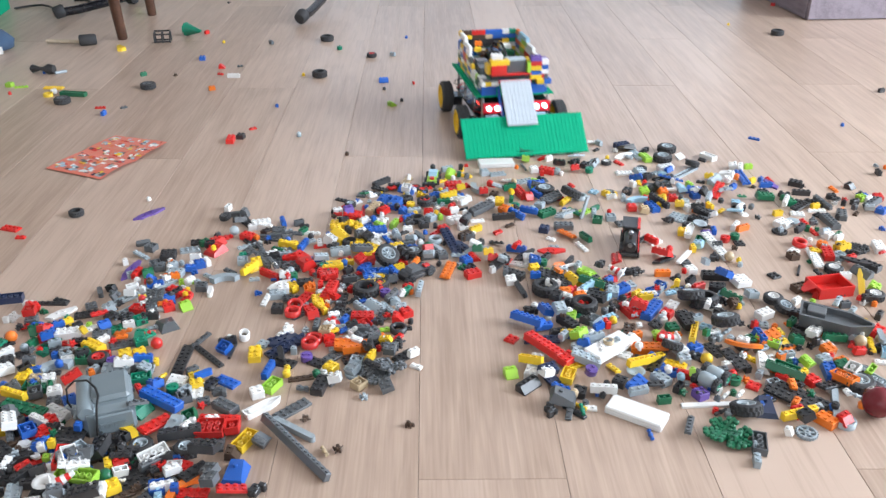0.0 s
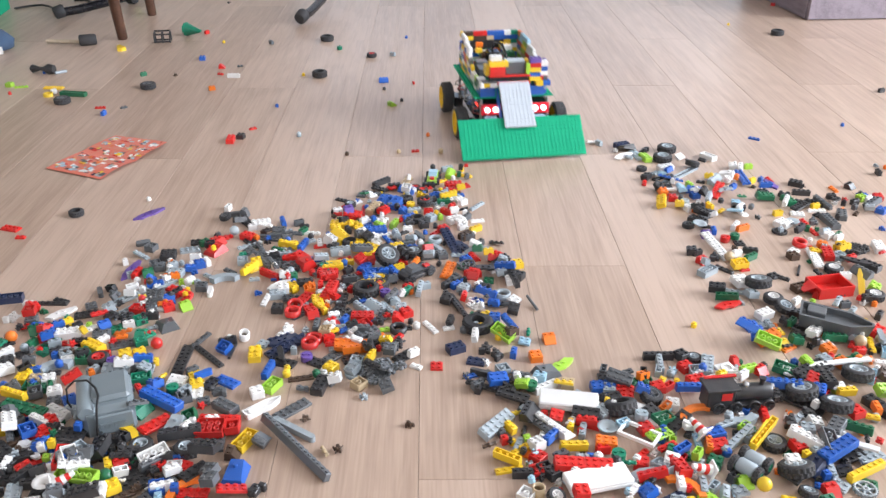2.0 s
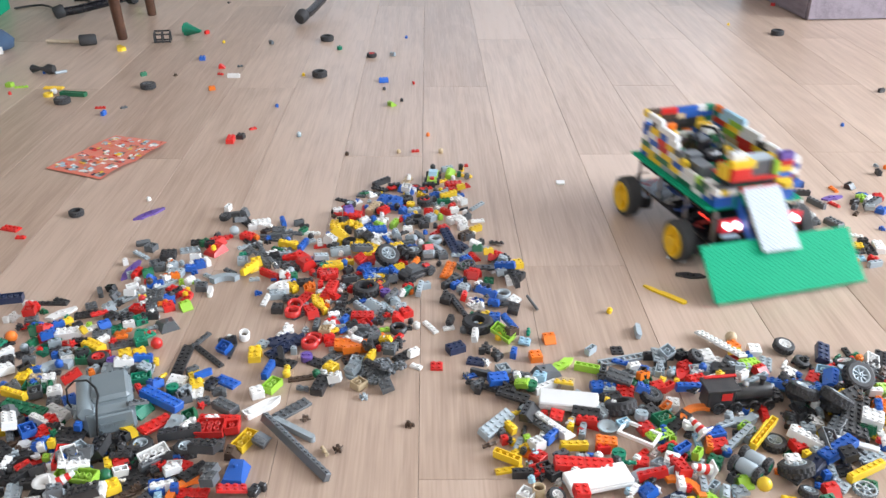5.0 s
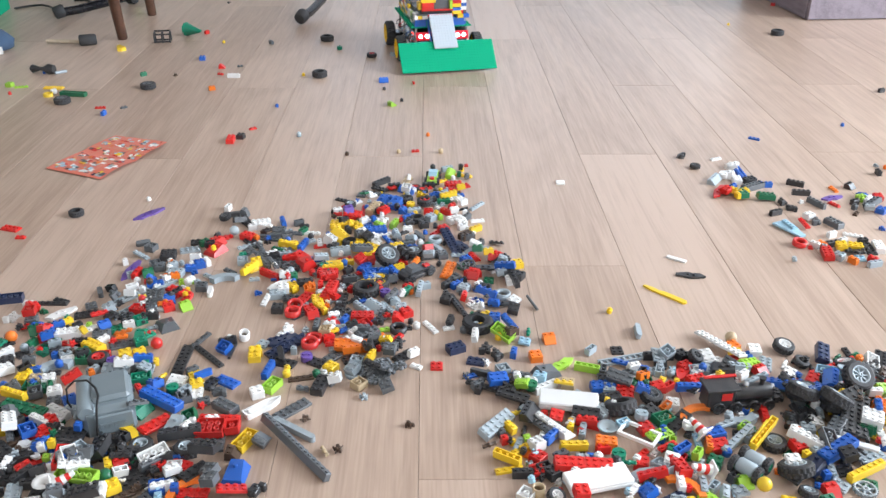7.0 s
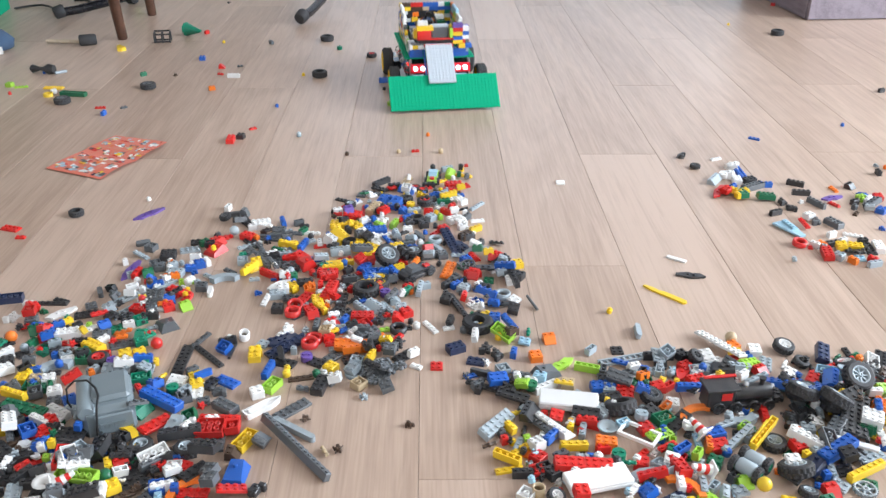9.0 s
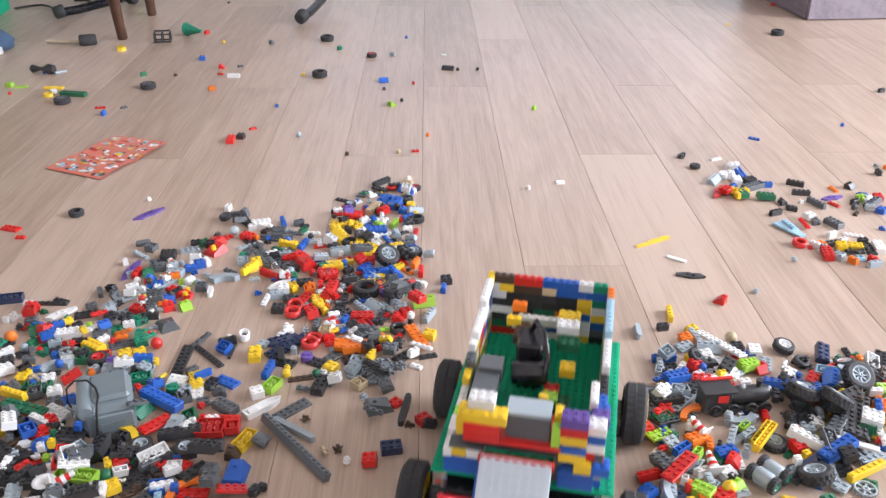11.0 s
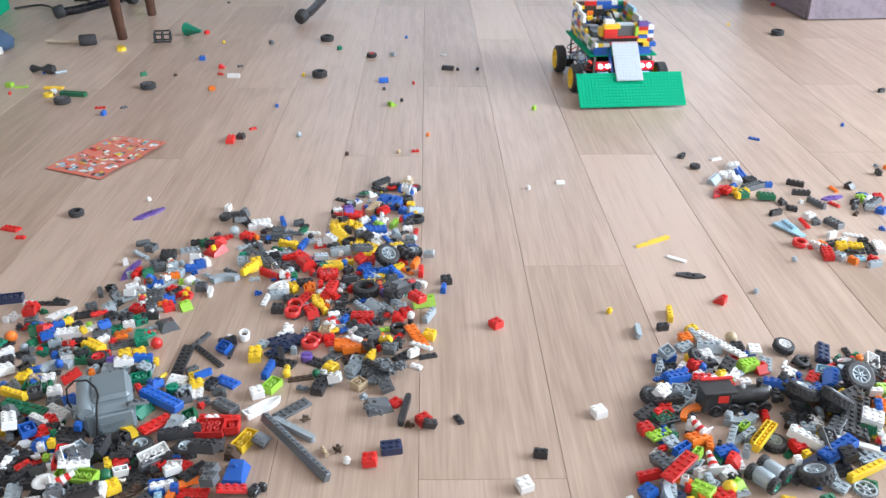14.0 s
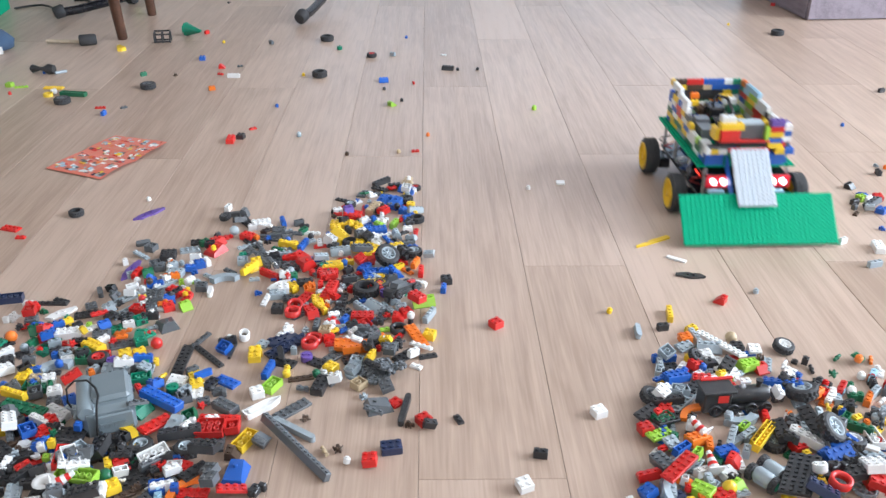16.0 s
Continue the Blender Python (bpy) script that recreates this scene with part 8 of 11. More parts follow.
moved("p12", "w", (0.4597, 1.4076, 0, 0, 0, 70.7), (2, 0.5042, 0.9106, 0.0005, 2.5, 2.1, 114.3), (4, 0.6474, 0.7066, 0.0139, -15, -13.3, 68.5))
moved("b13", "d", (0.3506, 0.8899, 0, 0, 0, 12.7), (1, 0.2018, 0.6191, 0.0095, 7.1, 15.3, -62.3))
moved("b11", "w", (0.2589, 0.9335, 0.008, -9.2, 8.6, 126.4), (1, 0.0946, 0.8671, 0.0084, -9.8, 16.2, 167.6), (3, 0.0849, 0.4108, 0.0252, 14.6, -15.2, 242.6))
moved("rb", "d", (0.1803, 1.0852, 0, 0, 0, 34.1), (1, 0.4032, 0.5407, 0.0071, 10.9, -5.1, 47.7))
moved("p14", "k", (0.4136, 1.518, 0, 0, 0, 33.8), (2, 0.6561, 0.7715, 0.0014, -9.7, -2.8, 16.5))
moved("p22", "d", (0.3027, 1.3152, 0.0019, 8.2, 6.1, 17.3), (1, 0.4982, 0.531, 0, 0, 0, 54.9))
moved("rb", "d", (0.1728, 0.8241, 0.0019, 1.5, -13.5, 56.9), (1, 0.4215, 0.5561, 0.0041, 13.9, -7.3, -18.1))
moved("b11", "y", (0.1241, 1.4149, 0.014, -21.7, -0.6, 131.2), (1, 0.1934, 0.6457, 0.011, 6.5, -6.4, 133.6))
moved("bit", "a", (-0.0126, 1.3906, 0, 0, 0, 92.4), (3, 0.1973, 0.3189, 0.012, -18.4, 4.2, 98.4))
moved("p14", "y", (0.4442, 0.8953, 0, 0, 0, 109.2), (1, 0.5315, 0.5799, 0.0096, 10.9, 11.3, 53))
moved("pin", "n", (0.3316, 1.4324, 0.0086, 5.8, 13, 48.1), (1, 0.0537, 0.7448, 0.0039, -3.8, -7.5, 18.1), (3, -0.0702, 0.2879, 0.022, -21.6, 14.8, 1.6))
moved("u12", "d", (0.1695, 1.4586, 0.008, 10.3, 17.1, 18.3), (1, 0.5856, 0.6357, 0.0046, -15.1, 8.9, 58.2))
moved("p13", "k", (0.5755, 1.1393, 0.0042, 9.5, -17.8, 124.2), (2, 0.7788, 0.8138, 0.0022, -6.6, 8.6, 141.2))
moved("rb", "w", (0.2271, 1.5319, 0.0013, 7.5, 11.6, 5.1), (1, 0.056, 1.0415, 0.0045, -16.2, 15.3, 71.2), (3, -0.1041, 0.7192, 0.002, -13.5, 15.9, 26.6))
moved("pin", "w", (0.4254, 0.9234, 0.0006, -0.8, -4.1, 32.1), (1, 0.2199, 0.616, 0, 0, 0, 94.4))
moved("u12", "w", (0.6141, 1.1384, 0, 0, 0, 2.4), (2, 0.7645, 0.802, 0.0027, -9.4, 1.8, 44))
moved("u12", "r", (-0.0236, 1.2035, 0.0092, -24, 11.7, 31), (3, -0.0933, 0.3296, 0.0088, 21, 7.8, 93.6))
moved("s24", "a", (0.5534, 0.9644, 0.0025, 13.3, -7.9, 119.7), (2, 0.3717, 0.8909, 0.0094, -4.9, -15.4, 194.7), (3, 0.351, 0.9365, 0.0045, 4.6, -1.3, -7.1))
moved("bm3", "d", (-0.0392, 1.2587, 0.004, -10.2, -16.5, 135.6), (3, 0.1521, 0.3684, 0.0054, 12.4, -13.5, 127.9))
moved("b13", "w", (0.4962, 1.3073, 0, 0, 0, 54.7), (2, 0.4999, 0.7577, 0.0039, -14.6, 1, 84.8), (4, 0.6089, 0.5438, 0.01, -20.2, -17.3, 100.6))
moved("b12", "y", (0.587, 1.0012, 0, 0, 0, 105), (2, 0.3359, 0.8607, 0.0033, -8.8, -8.1, 180), (3, 0.3202, 0.9135, 0.0045, -3.8, 5.8, 33.9))
moved("u22", "b", (0.1412, 1.1689, 0.0079, -1.2, 16.5, 4), (1, 0.1544, 0.5754, 0.0029, -19.1, -2.8, 5.1))
moved("p12", "k", (0.4471, 1.3038, 0.0025, 7.8, 8.6, 146), (2, 0.4178, 0.8081, 0.009, -8.4, -19.9, 121.2), (4, 0.491, 0.6935, 0.0125, -18.9, -17.5, 52.5))
moved("b12", "l", (0.601, 1.5724, 0, 0, 0, 6.7), (2, 0.7578, 1.424, 0, 0, 0, 18.4), (4, 0.6913, 0.6492, 0.0137, -1.6, 1.2, 26.8))
moved("delta", "z", (0.5204, 1.3715, 0.005, -8.2, 14.2, 57.6), (2, 0.5873, 1.2982, 0.002, 0, 0, -66.7), (4, 0.6301, 0.6519, 0, 0, 0, 29.5))
moved("p24", "d", (0.4554, 1.337, 0.01, -5.6, -13.4, 34), (2, 0.5429, 0.8838, 0.0101, -6.2, 13.9, -41), (4, 0.5961, 0.5241, 0.0098, 22.9, -5.5, -116))
moved("b12", "a", (0.092, 1.1666, 0.0116, -21.8, -17, 167.8), (3, 0.1339, 0.3457, 0.0031, -23.4, 11.2, 162.4))
moved("b24", "r", (0.264, 1.0348, 0, 0, 0, 111), (1, 0.2544, 0.7046, 0.0092, 9.2, 8.3, 104.8), (3, -0.0971, 0.4366, 0.0084, -8.6, 7.5, 33.8))
moved("s22", "l", (0.0869, 0.8835, 0, 0, 0, 16), (1, 0.3225, 0.6894, 0.001, -7.3, 0.1, 10.6), (3, 0.3119, 0.6797, 0.0039, -8.3, -4.9, 30.4))
moved("b26", "b", (0.2966, 1.0354, 0, 0, 0, 57.1), (1, 0.4358, 0.73, 0.013, -1.5, -9.6, 28.9))
moved("b26", "k", (0.4182, 1.1354, 0, 0, 0, 175.9), (1, 0.5255, 0.8165, 0, 0, 0, 115.7), (4, 0.7061, 0.6339, 0, 0, 0, 57))
moved("b23", "l", (0.1834, 0.9586, 0.0104, -23.8, 6.9, 54), (1, 0.2782, 0.6604, 0.0006, 1.6, 1.5, 126.8), (3, 0.2735, 0.6732, 0.0052, 8.6, -6.2, -43.5))
moved("b26", "b", (0.1163, 0.9948, 0.0094, 18, 2.4, 145.2), (1, 0.4194, 0.8543, 0.0064, 17.6, 9.8, 158.8))
moved("u24", "d", (0.3586, 0.753, 0, 0, 0, 74.9), (1, 0.429, 0.7418, 0.0139, 19.7, -10.6, 87))
moved("b26", "a", (0.5596, 0.8532, 0.0018, -0.7, 4.1, 48.9), (1, 0.062, 0.7795, 0.0039, 19, -3.6, 46.6), (3, 0.0401, 0.3124, 0, 0, 0, 121.6))
moved("u23", "a", (0.5407, 0.8664, 0.0024, 8.3, -0.6, 125.4), (1, 0.2398, 0.7059, 0.0066, 6.9, 13.7, 128.6), (3, 0.266, 0.715, 0.0068, -8.4, -2.5, 40.9))
moved("s24", "w", (0.1978, 0.845, 0.0075, 4.5, 5.7, 167.1), (1, 0.1252, 0.8579, 0, 0, 0, 212), (3, -0.0839, 0.3944, 0.0123, 16.3, -10.7, 268.4))
moved("s24", "w", (0.4105, 0.9019, 0.0052, 8.6, -7.7, 77.7), (1, 0.1367, 0.7687, 0.0052, -2.4, 7.3, 124.4), (3, 0.1963, 0.3378, 0.0113, 5.5, 2.3, 199.4))
moved("b26", "w", (0.1172, 0.8976, 0, 0, 0, 71.8), (1, 0.4094, 0.7462, 0.0109, 13.4, -10, 146.8))
moved("b24", "k", (0.3338, 0.9981, 0.0086, -5.2, -5.4, 102.6), (1, 0.1681, 0.7945, 0.0073, -11.5, 1.3, 165.1), (3, -0.1079, 0.3219, 0, 0, 0, 153.8))
moved("b24", "k", (0.225, 1.0642, 0.0051, -11.3, 13, 132), (1, 0.2095, 0.8692, 0, 0, 0, 178.7), (3, 0.0835, 0.4145, 0.0225, 11.2, 7.5, 181.5))
moved("gear", "d", (0.1553, 1.6265, 0, 0, 0, 83.6), (1, 0.0383, 1.1515, 0.0101, -7.3, -14.5, 64.6), (3, -0.0416, 0.4172, 0.008, 12.9, 17.7, 120.3))
moved("ring", "a", (0.2491, 1.4246, 0, 0, 0, 139.8), (1, 0.088, 1.0765, 0, 0, 0, 119.8), (3, 0.1421, 0.4379, 0.0197, 0.6, 1.7, 173.2))
moved("p24", "w", (0.3506, 1.5414, 0, 0, 0, 0.9), (1, 0.0482, 1.0556, 0, 0, 0, -72.7), (3, -0.0227, 0.3732, 0, 0, 0, -121.9))
moved("bm6", "k", (0.194, 1.1722, 0, 0, 0, 60.9), (1, 0.0196, 1.0516, 0, 0, 0, 111.8), (3, 0.1143, 0.3721, 0.0051, 12.1, 8.2, 126.5))
moved("rb", "g", (0.4135, 1.0995, 0, 0, 0, 119.9), (1, 0.0419, 1.0221, 0, 0, 0, 194.9), (3, 0.0408, 0.3827, 0.0041, -8.1, -13.1, 261.1))
moved("p22", "z", (0.2774, 1.4518, 0, 0, 0, 57.1), (1, 0.1099, 0.9573, 0.0012, 6, 2.7, 76.5), (3, 0.0241, 0.3424, 0.0181, 19.2, -1.1, 132.9))
moved("s22", "o", (0.1785, 1.0738, 0.0059, 21.5, -1.4, 0.3), (1, 0.1434, 0.9611, 0, 0, 0, 10.9), (3, 0.0582, 0.3811, 0, 0, 0, -14.8))
moved("b24", "n", (0.2541, 0.9782, 0, 0, 0, 76.8), (1, 0.0861, 0.8651, 0, 0, 0, 151.3), (3, 0.0716, 0.3652, 0, 0, 0, 127.5))
moved("b22", "z", (0.415, 1.2332, 0.0027, -15.2, 0.1, 58), (1, 0.1218, 0.8713, 0.0019, -11.4, -2.2, -17), (3, 0.0706, 0.2606, 0.0051, -13.9, -9.4, -4.1))
moved("b22", "t", (0.352, 1.3661, 0.0026, 14.5, -4.4, 94.9), (1, 0.1557, 0.8601, 0, 0, 0, 169.9), (3, -0.0203, 0.3141, 0.0263, -9.8, -17.5, 153.4))
moved("pin", "e", (0.1668, 0.808, 0.0053, -16.8, -10.9, 95.6), (1, 0.2041, 0.713, 0.0089, -14.1, 14.5, 157.5), (3, -0.0789, 0.3386, 0.0123, -12.4, 17.2, 207.7))
moved("b28", "r", (0.1332, 0.9346, 0.0075, 4.9, 0.2, 127.4), (1, 0.1524, 0.706, 0.0091, -2.6, -4.7, 180.6), (3, 0.1162, 0.4364, 0.0105, -16.8, 0.6, 107.1))
moved("wing", "a", (0.267, 1.6147, 0.0068, -21.8, 10.1, 33.1), (1, 0.2144, 0.6978, 0.0058, 12.8, -10.6, 13.2), (3, -0.1159, 0.3608, 0.0068, 18.7, 8.6, 6.6))
moved("s24", "r", (0.302, 0.8883, 0, 0, 0, 160), (1, 0.2257, 0.6976, 0.0061, 10.7, 11.9, 186.6))
moved("bm8", "a", (0.473, 0.8243, 0, 0, 0, 70.7), (1, 0.3333, 0.7566, 0, 0, 0, 36.9))
moved("wm", "a", (0.2989, 0.9284, 0.012, 24.5, -9.3, 166.1), (1, 0.3748, 0.7526, 0, 0, 0, 195.3))
moved("wh", "a", (0.3046, 1.4416, 0.0004, 3.2, 3, 143), (1, 0.3843, 0.6748, 0.0015, 12, -10, 182.6), (3, 0.3813, 0.7053, 0.002, 0, 0, 0))
moved("b12", "a", (0.1617, 0.9573, 0.0077, -2.6, 1.5, 51.3), (1, 0.2944, 0.6721, 0.0043, 14.6, -12.1, 74.1), (3, 0.2834, 0.6851, 0.0075, 7.3, 2.9, -83.1))
moved("s24", "b", (0.1728, 1.4643, 0.0064, 1.7, 0.9, 11.4), (1, 0.4086, 0.9644, 0.0202, -20.9, 7.4, -43), (2, 0.4749, 0.856, 0.0165, -11.2, 3.7, -113.3), (4, 0.4913, 0.5709, 0.0132, 13.8, -0.2, -119.6))
moved("u24", "l", (0.1698, 1.4664, 0.0037, 9.8, -8.5, 87.4), (1, 0.4264, 0.9394, 0.0161, -20, -14.9, 158.7), (2, 0.759, 0.9194, 0.0034, -2.6, 0, 83.7))
moved("head", "t", (0.1341, 1.4831, 0.0049, -20.7, -12.9, 84.8), (1, -0.006, 1.6458, 0, 0, 0, 115.2), (3, -0.061, 1.4721, 0.0022, 22.9, 2.9, 184.8))
moved("rb", "t", (0.1324, 1.5803, 0.0003, 4.8, 0.3, 172.6), (1, -0.0916, 1.6446, 0.0006, -8.1, 1.4, 97.6))
moved("p12", "r", (0.2404, 1.4808, 0, 0, 0, 115.2), (1, -0.0583, 1.6519, 0, 0, 0, 190.2))
moved("girder", "a", (0.4579, 1.5327, 0, 0, 0, 44.9), (2, 0.2563, 0.9244, 0, 0, 0, 16.5), (3, 0.2831, 0.8164, 0.005, 0, 0, 47.5))
moved("p23", "k", (0.5296, 0.9897, 0.0021, 12.2, 1.1, 138), (2, 0.2826, 0.9111, 0, 0, 0, 75.8), (3, 0.2898, 0.8977, 0.0033, -4.4, 0.2, 12))
moved("p26", "c", (0.3931, 1.6342, 0.0013, -8.7, 0.3, 101.5), (2, 0.2591, 0.8933, 0, 0, 0, 176.5), (3, -0.0926, 0.4342, 0.0062, 13.7, 7.6, 227.3))
moved("p13", "w", (0.5731, 0.9148, 0, 0, 0, 161.8), (2, 0.3191, 0.8857, 0.0055, -8.7, 8.8, 236.8), (3, 0.3033, 0.8926, 0.0066, -8.5, -3.3, 55.1))
moved("b24", "l", (0.4067, 1.615, 0, 0, 0, 105.9), (2, 0.3897, 0.8983, 0.0042, 7.5, 11.6, 30.9))
moved("u12", "z", (0.419, 1.5202, 0.0044, 22.8, 3.1, 165), (2, 0.5386, 0.7922, 0, 0, 0, 170.7))
moved("b22", "o", (0.6007, 0.9573, 0.0069, 22.1, 9.7, 30.3), (2, 0.3844, 0.9452, 0, 0, 0, 25.8), (3, 0.326, 0.9609, 0.0024, -1.1, -4.6, 9.5))
moved("wh", "k", (0.3883, 1.5601, 0, 0, 0, 84.7), (2, 0.4602, 0.9076, 0.0044, 14.5, 11.7, 20.6), (4, 0.6271, 0.6753, 0.0111, 35.5, 2.7, 95.6))
moved("u24", "z", (0.5931, 0.9308, 0, 0, 0, 161.2), (2, 0.4841, 0.8734, 0.011, -6.4, 9.9, 149.6), (4, 0.718, 0.6528, 0.0089, -0.7, 9.2, 83.7))
moved("wl", "a", (0.4601, 1.6608, 0, 0, 0, 92.9), (2, 0.4236, 0.8129, 0.0256, 20.2, -13.5, 167.9), (4, 0.5625, 0.6452, 0.0116, 35.5, -1.8, 231.7))
moved("p12", "y", (0.5506, 1.009, 0, 0, 0, 30.8), (2, 0.4995, 0.8431, 0.0075, -3.4, -14.4, 92.9), (4, 0.5664, 0.6474, 0.0156, -14.7, 14.8, 152.2))
moved("wl", "a", (0.4402, 1.6104, 0, 0, 0, 131.7), (2, 0.4539, 0.7972, 0.0278, 31.1, -15, 142.8), (4, 0.4308, 0.7527, 0.0234, 35.3, -8.2, 67.8))
moved("u12", "a", (0.406, 1.1639, 0.0088, 9.8, 12.7, 97.9), (2, 0.195, 0.9351, 0, 0, 0, 45.1), (3, -0.0058, 0.4226, 0.0235, -4.6, -17.5, -24.5))
moved("p13", "w", (0.3112, 1.7039, 0.0024, -6.8, 10.9, 20.7), (2, 0.55, 1.6182, 0, 0, 0, 23.3), (4, 0.4486, 0.596, 0.0209, -7.8, 19.8, -7.2))
moved("b23", "m", (0.1324, 0.8805, 0.0087, 13.5, 2.3, 30.4), (1, 0.0176, 0.9376, 0, 0, 0, 26.6), (3, -0.0562, 0.7419, 0, 0, 0, 10.8))
moved("bm7", "k", (0.1153, 1.0887, 0.0043, -19.1, 6.6, 101.6), (1, 0.0606, 0.8768, 0.0016, 12.3, 1.6, 155.9), (3, -0.0444, 0.8107, 0, 0, 0, 81.6))
moved("wedge", "d", (0.1449, 0.826, 0.0094, -5.6, -8.1, 170.6), (1, 0.132, 0.8878, 0, 0, 0, 207.8), (3, -0.0757, 0.8176, 0, 0, 0, 198.5))
moved("p13", "d", (0.1826, 1.3951, 0.0099, 14.4, 16.2, 18.6), (1, 0.2304, 0.8868, 0.0021, -2.7, -9.1, 14.5), (3, -0.0807, 0.7973, 0.0112, -14.1, 18.3, -8.3))
moved("rb", "k", (0.2029, 0.856, 0.007, 11, -10.6, 18), (1, 0.208, 0.8792, 0.003, -1.9, -10.9, 79.2), (3, 0.0359, 2.2404, 0.0007, -7.6, -3.2, 108.1))
moved("p12", "w", (0.1776, 0.8177, 0, 0, 0, 173.5), (1, 0.197, 0.8367, 0, 0, 0, 187.7), (3, -0.0021, 2.3876, 0, 0, 0, 170.8))
moved("rb", "k", (-0.0077, 1.1667, 0.0024, 18.7, 16.5, 39.1), (3, 0.0888, 2.247, 0, 0, 0, 114.1))
moved("p16", "b", (0.4291, 1.4943, 0.0102, 21.4, -8.2, 158.9), (2, 0.2409, 0.902, 0.0038, 6.2, 1.5, 154.3), (3, 0.2842, 0.869, 0.013, 19.6, 6.9, 201.7))
moved("u11", "w", (0.0762, 1.1496, 0, 0, 0, 122.4), (3, 0.256, 0.6867, 0.0064, -5.1, 6.4, -16.4))
moved("u24", "w", (0.5359, 1.6232, 0, 0, 0, 126.2), (2, 0.5484, 0.9035, 0.0044, 18.4, -8.8, 68.1), (4, 0.4885, 0.7595, 0.0037, 0.8, 2.9, 90.1))
moved("b24", "b", (0.3709, 1.3812, 0, 0, 0, 107.1), (1, 0.5539, 0.8282, 0.0069, -22, -14.7, 134.6), (4, 0.4273, 0.7135, 0.0203, -19.9, 5.6, 197.5))
moved("b24", "k", (0.4503, 1.3441, 0.0083, -0.8, -5.5, 126.6), (2, 0.4819, 0.8205, 0.0174, -23.2, 8.3, 201.6), (4, 0.3838, 0.7592, 0.014, 21.3, -3.1, 268))
moved("b24", "k", (0.1662, 1.6317, 0.0051, 6.9, 11.8, 14.3), (1, 0.4762, 0.8604, 0.0091, -0.9, 10.3, 84.7), (4, 0.4356, 0.6846, 0.0205, 0.3, -4.4, 9.7))
moved("b22", "k", (0.3392, 1.4492, 0, 0, 0, 153.2), (1, 0.3992, 1.2129, 0.0018, -11.4, 2.1, 78.2), (2, 0.741, 0.8102, 0.0183, -17.8, -17.3, 5.6))
moved("b22", "k", (0.2788, 1.5738, 0, 0, 0, 54.8), (1, 0.0054, 1.0599, 0.0022, 5.7, -10.7, 68.6), (3, 0.0054, 1.1171, 0, 0, 0, 9.7))
moved("b22", "w", (0.1762, 1.549, 0, 0, 0, 11.9), (1, 0.1104, 0.8634, 0, 0, 0, 86.4), (3, 0.0877, 0.6843, 0.0015, -2.7, -8.2, 113.7))
moved("s22", "r", (0.0782, 1.1818, 0.0035, 24, -2.4, 179.5), (3, 0.4031, 1.0665, 0, 0, 0, 234.9))
moved("b22", "w", (0.1029, 1.115, 0.0019, 5.2, -8.7, 5.8), (3, 0.2616, 0.8269, 0.016, 21.8, -3.2, 45.5))
moved("b24", "k", (0.1086, 1.1357, 0, 0, 0, 148.3), (3, -0.0678, 0.3168, 0.0152, 5.3, 11.6, 132.7))
moved("b22", "r", (0.0007, 1.2879, 0, 0, 0, 121.4), (3, 0.074, 0.9978, 0, 0, 0, 127.1))
moved("b12", "b", (0.1397, 1.1226, 0.0064, 0.7, 3.1, 175), (1, 0.0739, 1.0465, 0.0043, -10, 8.1, 160.2), (3, 0.0012, 1.092, 0, 0, 0, 85.2))
moved("b22", "w", (0.2043, 1.0816, 0, 0, 0, 83.5), (1, 0.1775, 0.82, 0, 0, 0, 44.3), (3, 0.1859, 0.8075, 0, 0, 0, 22))
moved("b22", "k", (0.1632, 1.0564, 0.0113, -1.6, -11, 61.8), (1, 0.0998, 1.0334, 0.0041, 20, 10, -13.2), (3, -0.0084, 0.3407, 0.0226, 2.6, 8.5, 7.4))
moved("p22", "w", (0.2737, 1.053, 0, 0, 0, 86.8), (1, 0.1037, 1.0633, 0.0024, -6.9, -11, 141), (3, 0.1864, 0.4303, 0.0098, 14.3, -19.8, 202.5))
moved("b22", "b", (0.1883, 0.9436, 0.0062, 16.5, 19.9, 168.9), (1, 0.2175, 0.6714, 0.0042, -16.5, 14.2, 117.1))
moved("t22", "w", (0.4779, 1.6223, 0.0042, 19.6, -11.3, 27.5), (2, 0.2215, 1.4944, 0, 0, 0, 86.8))
moved("b24", "b", (0.4658, 1.4551, 0, 0, 0, -17.5), (2, 0.6564, 0.893, 0.0217, 11.3, 2.3, -92.5))
moved("b12", "l", (0.4616, 1.4797, 0, 0, 0, 114.2), (2, 0.7159, 0.8254, 0.0173, -10.6, -18, 103.2))
moved("b22", "y", (0.6436, 1.2267, 0.0055, -9.9, 10.2, 174.2), (4, 0.6789, 0.5262, 0.0039, -10.7, 18, 115.6))
moved("b12", "o", (0.6176, 1.2395, 0, 0, 0, 118.3), (4, 0.5484, 0.533, 0.0031, 14.8, 3.2, 193.3))
moved("b24", "r", (0.6138, 1.2064, 0.0017, -6.2, -3.1, 81.9), (4, 0.4583, 0.6718, 0.0172, -6.1, -10.2, 154.5))
moved("b22", "c", (0.6296, 1.2009, 0, 0, 0, 134.5), (4, 0.4491, 0.5283, 0.0093, 4, -1.9, 206.4))
moved("b24", "k", (0.4378, 1.327, 0, 0, 0, 135.5), (2, 0.6484, 0.9059, 0.0152, -5, 10.2, 68.3))
moved("b22", "o", (0.4477, 1.3727, 0, 0, 0, 144.4), (2, 0.5408, 0.8093, 0.0146, -13.5, -7.9, 127.1), (4, 0.7083, 0.602, 0.0035, -10.8, 13.5, 95.5))
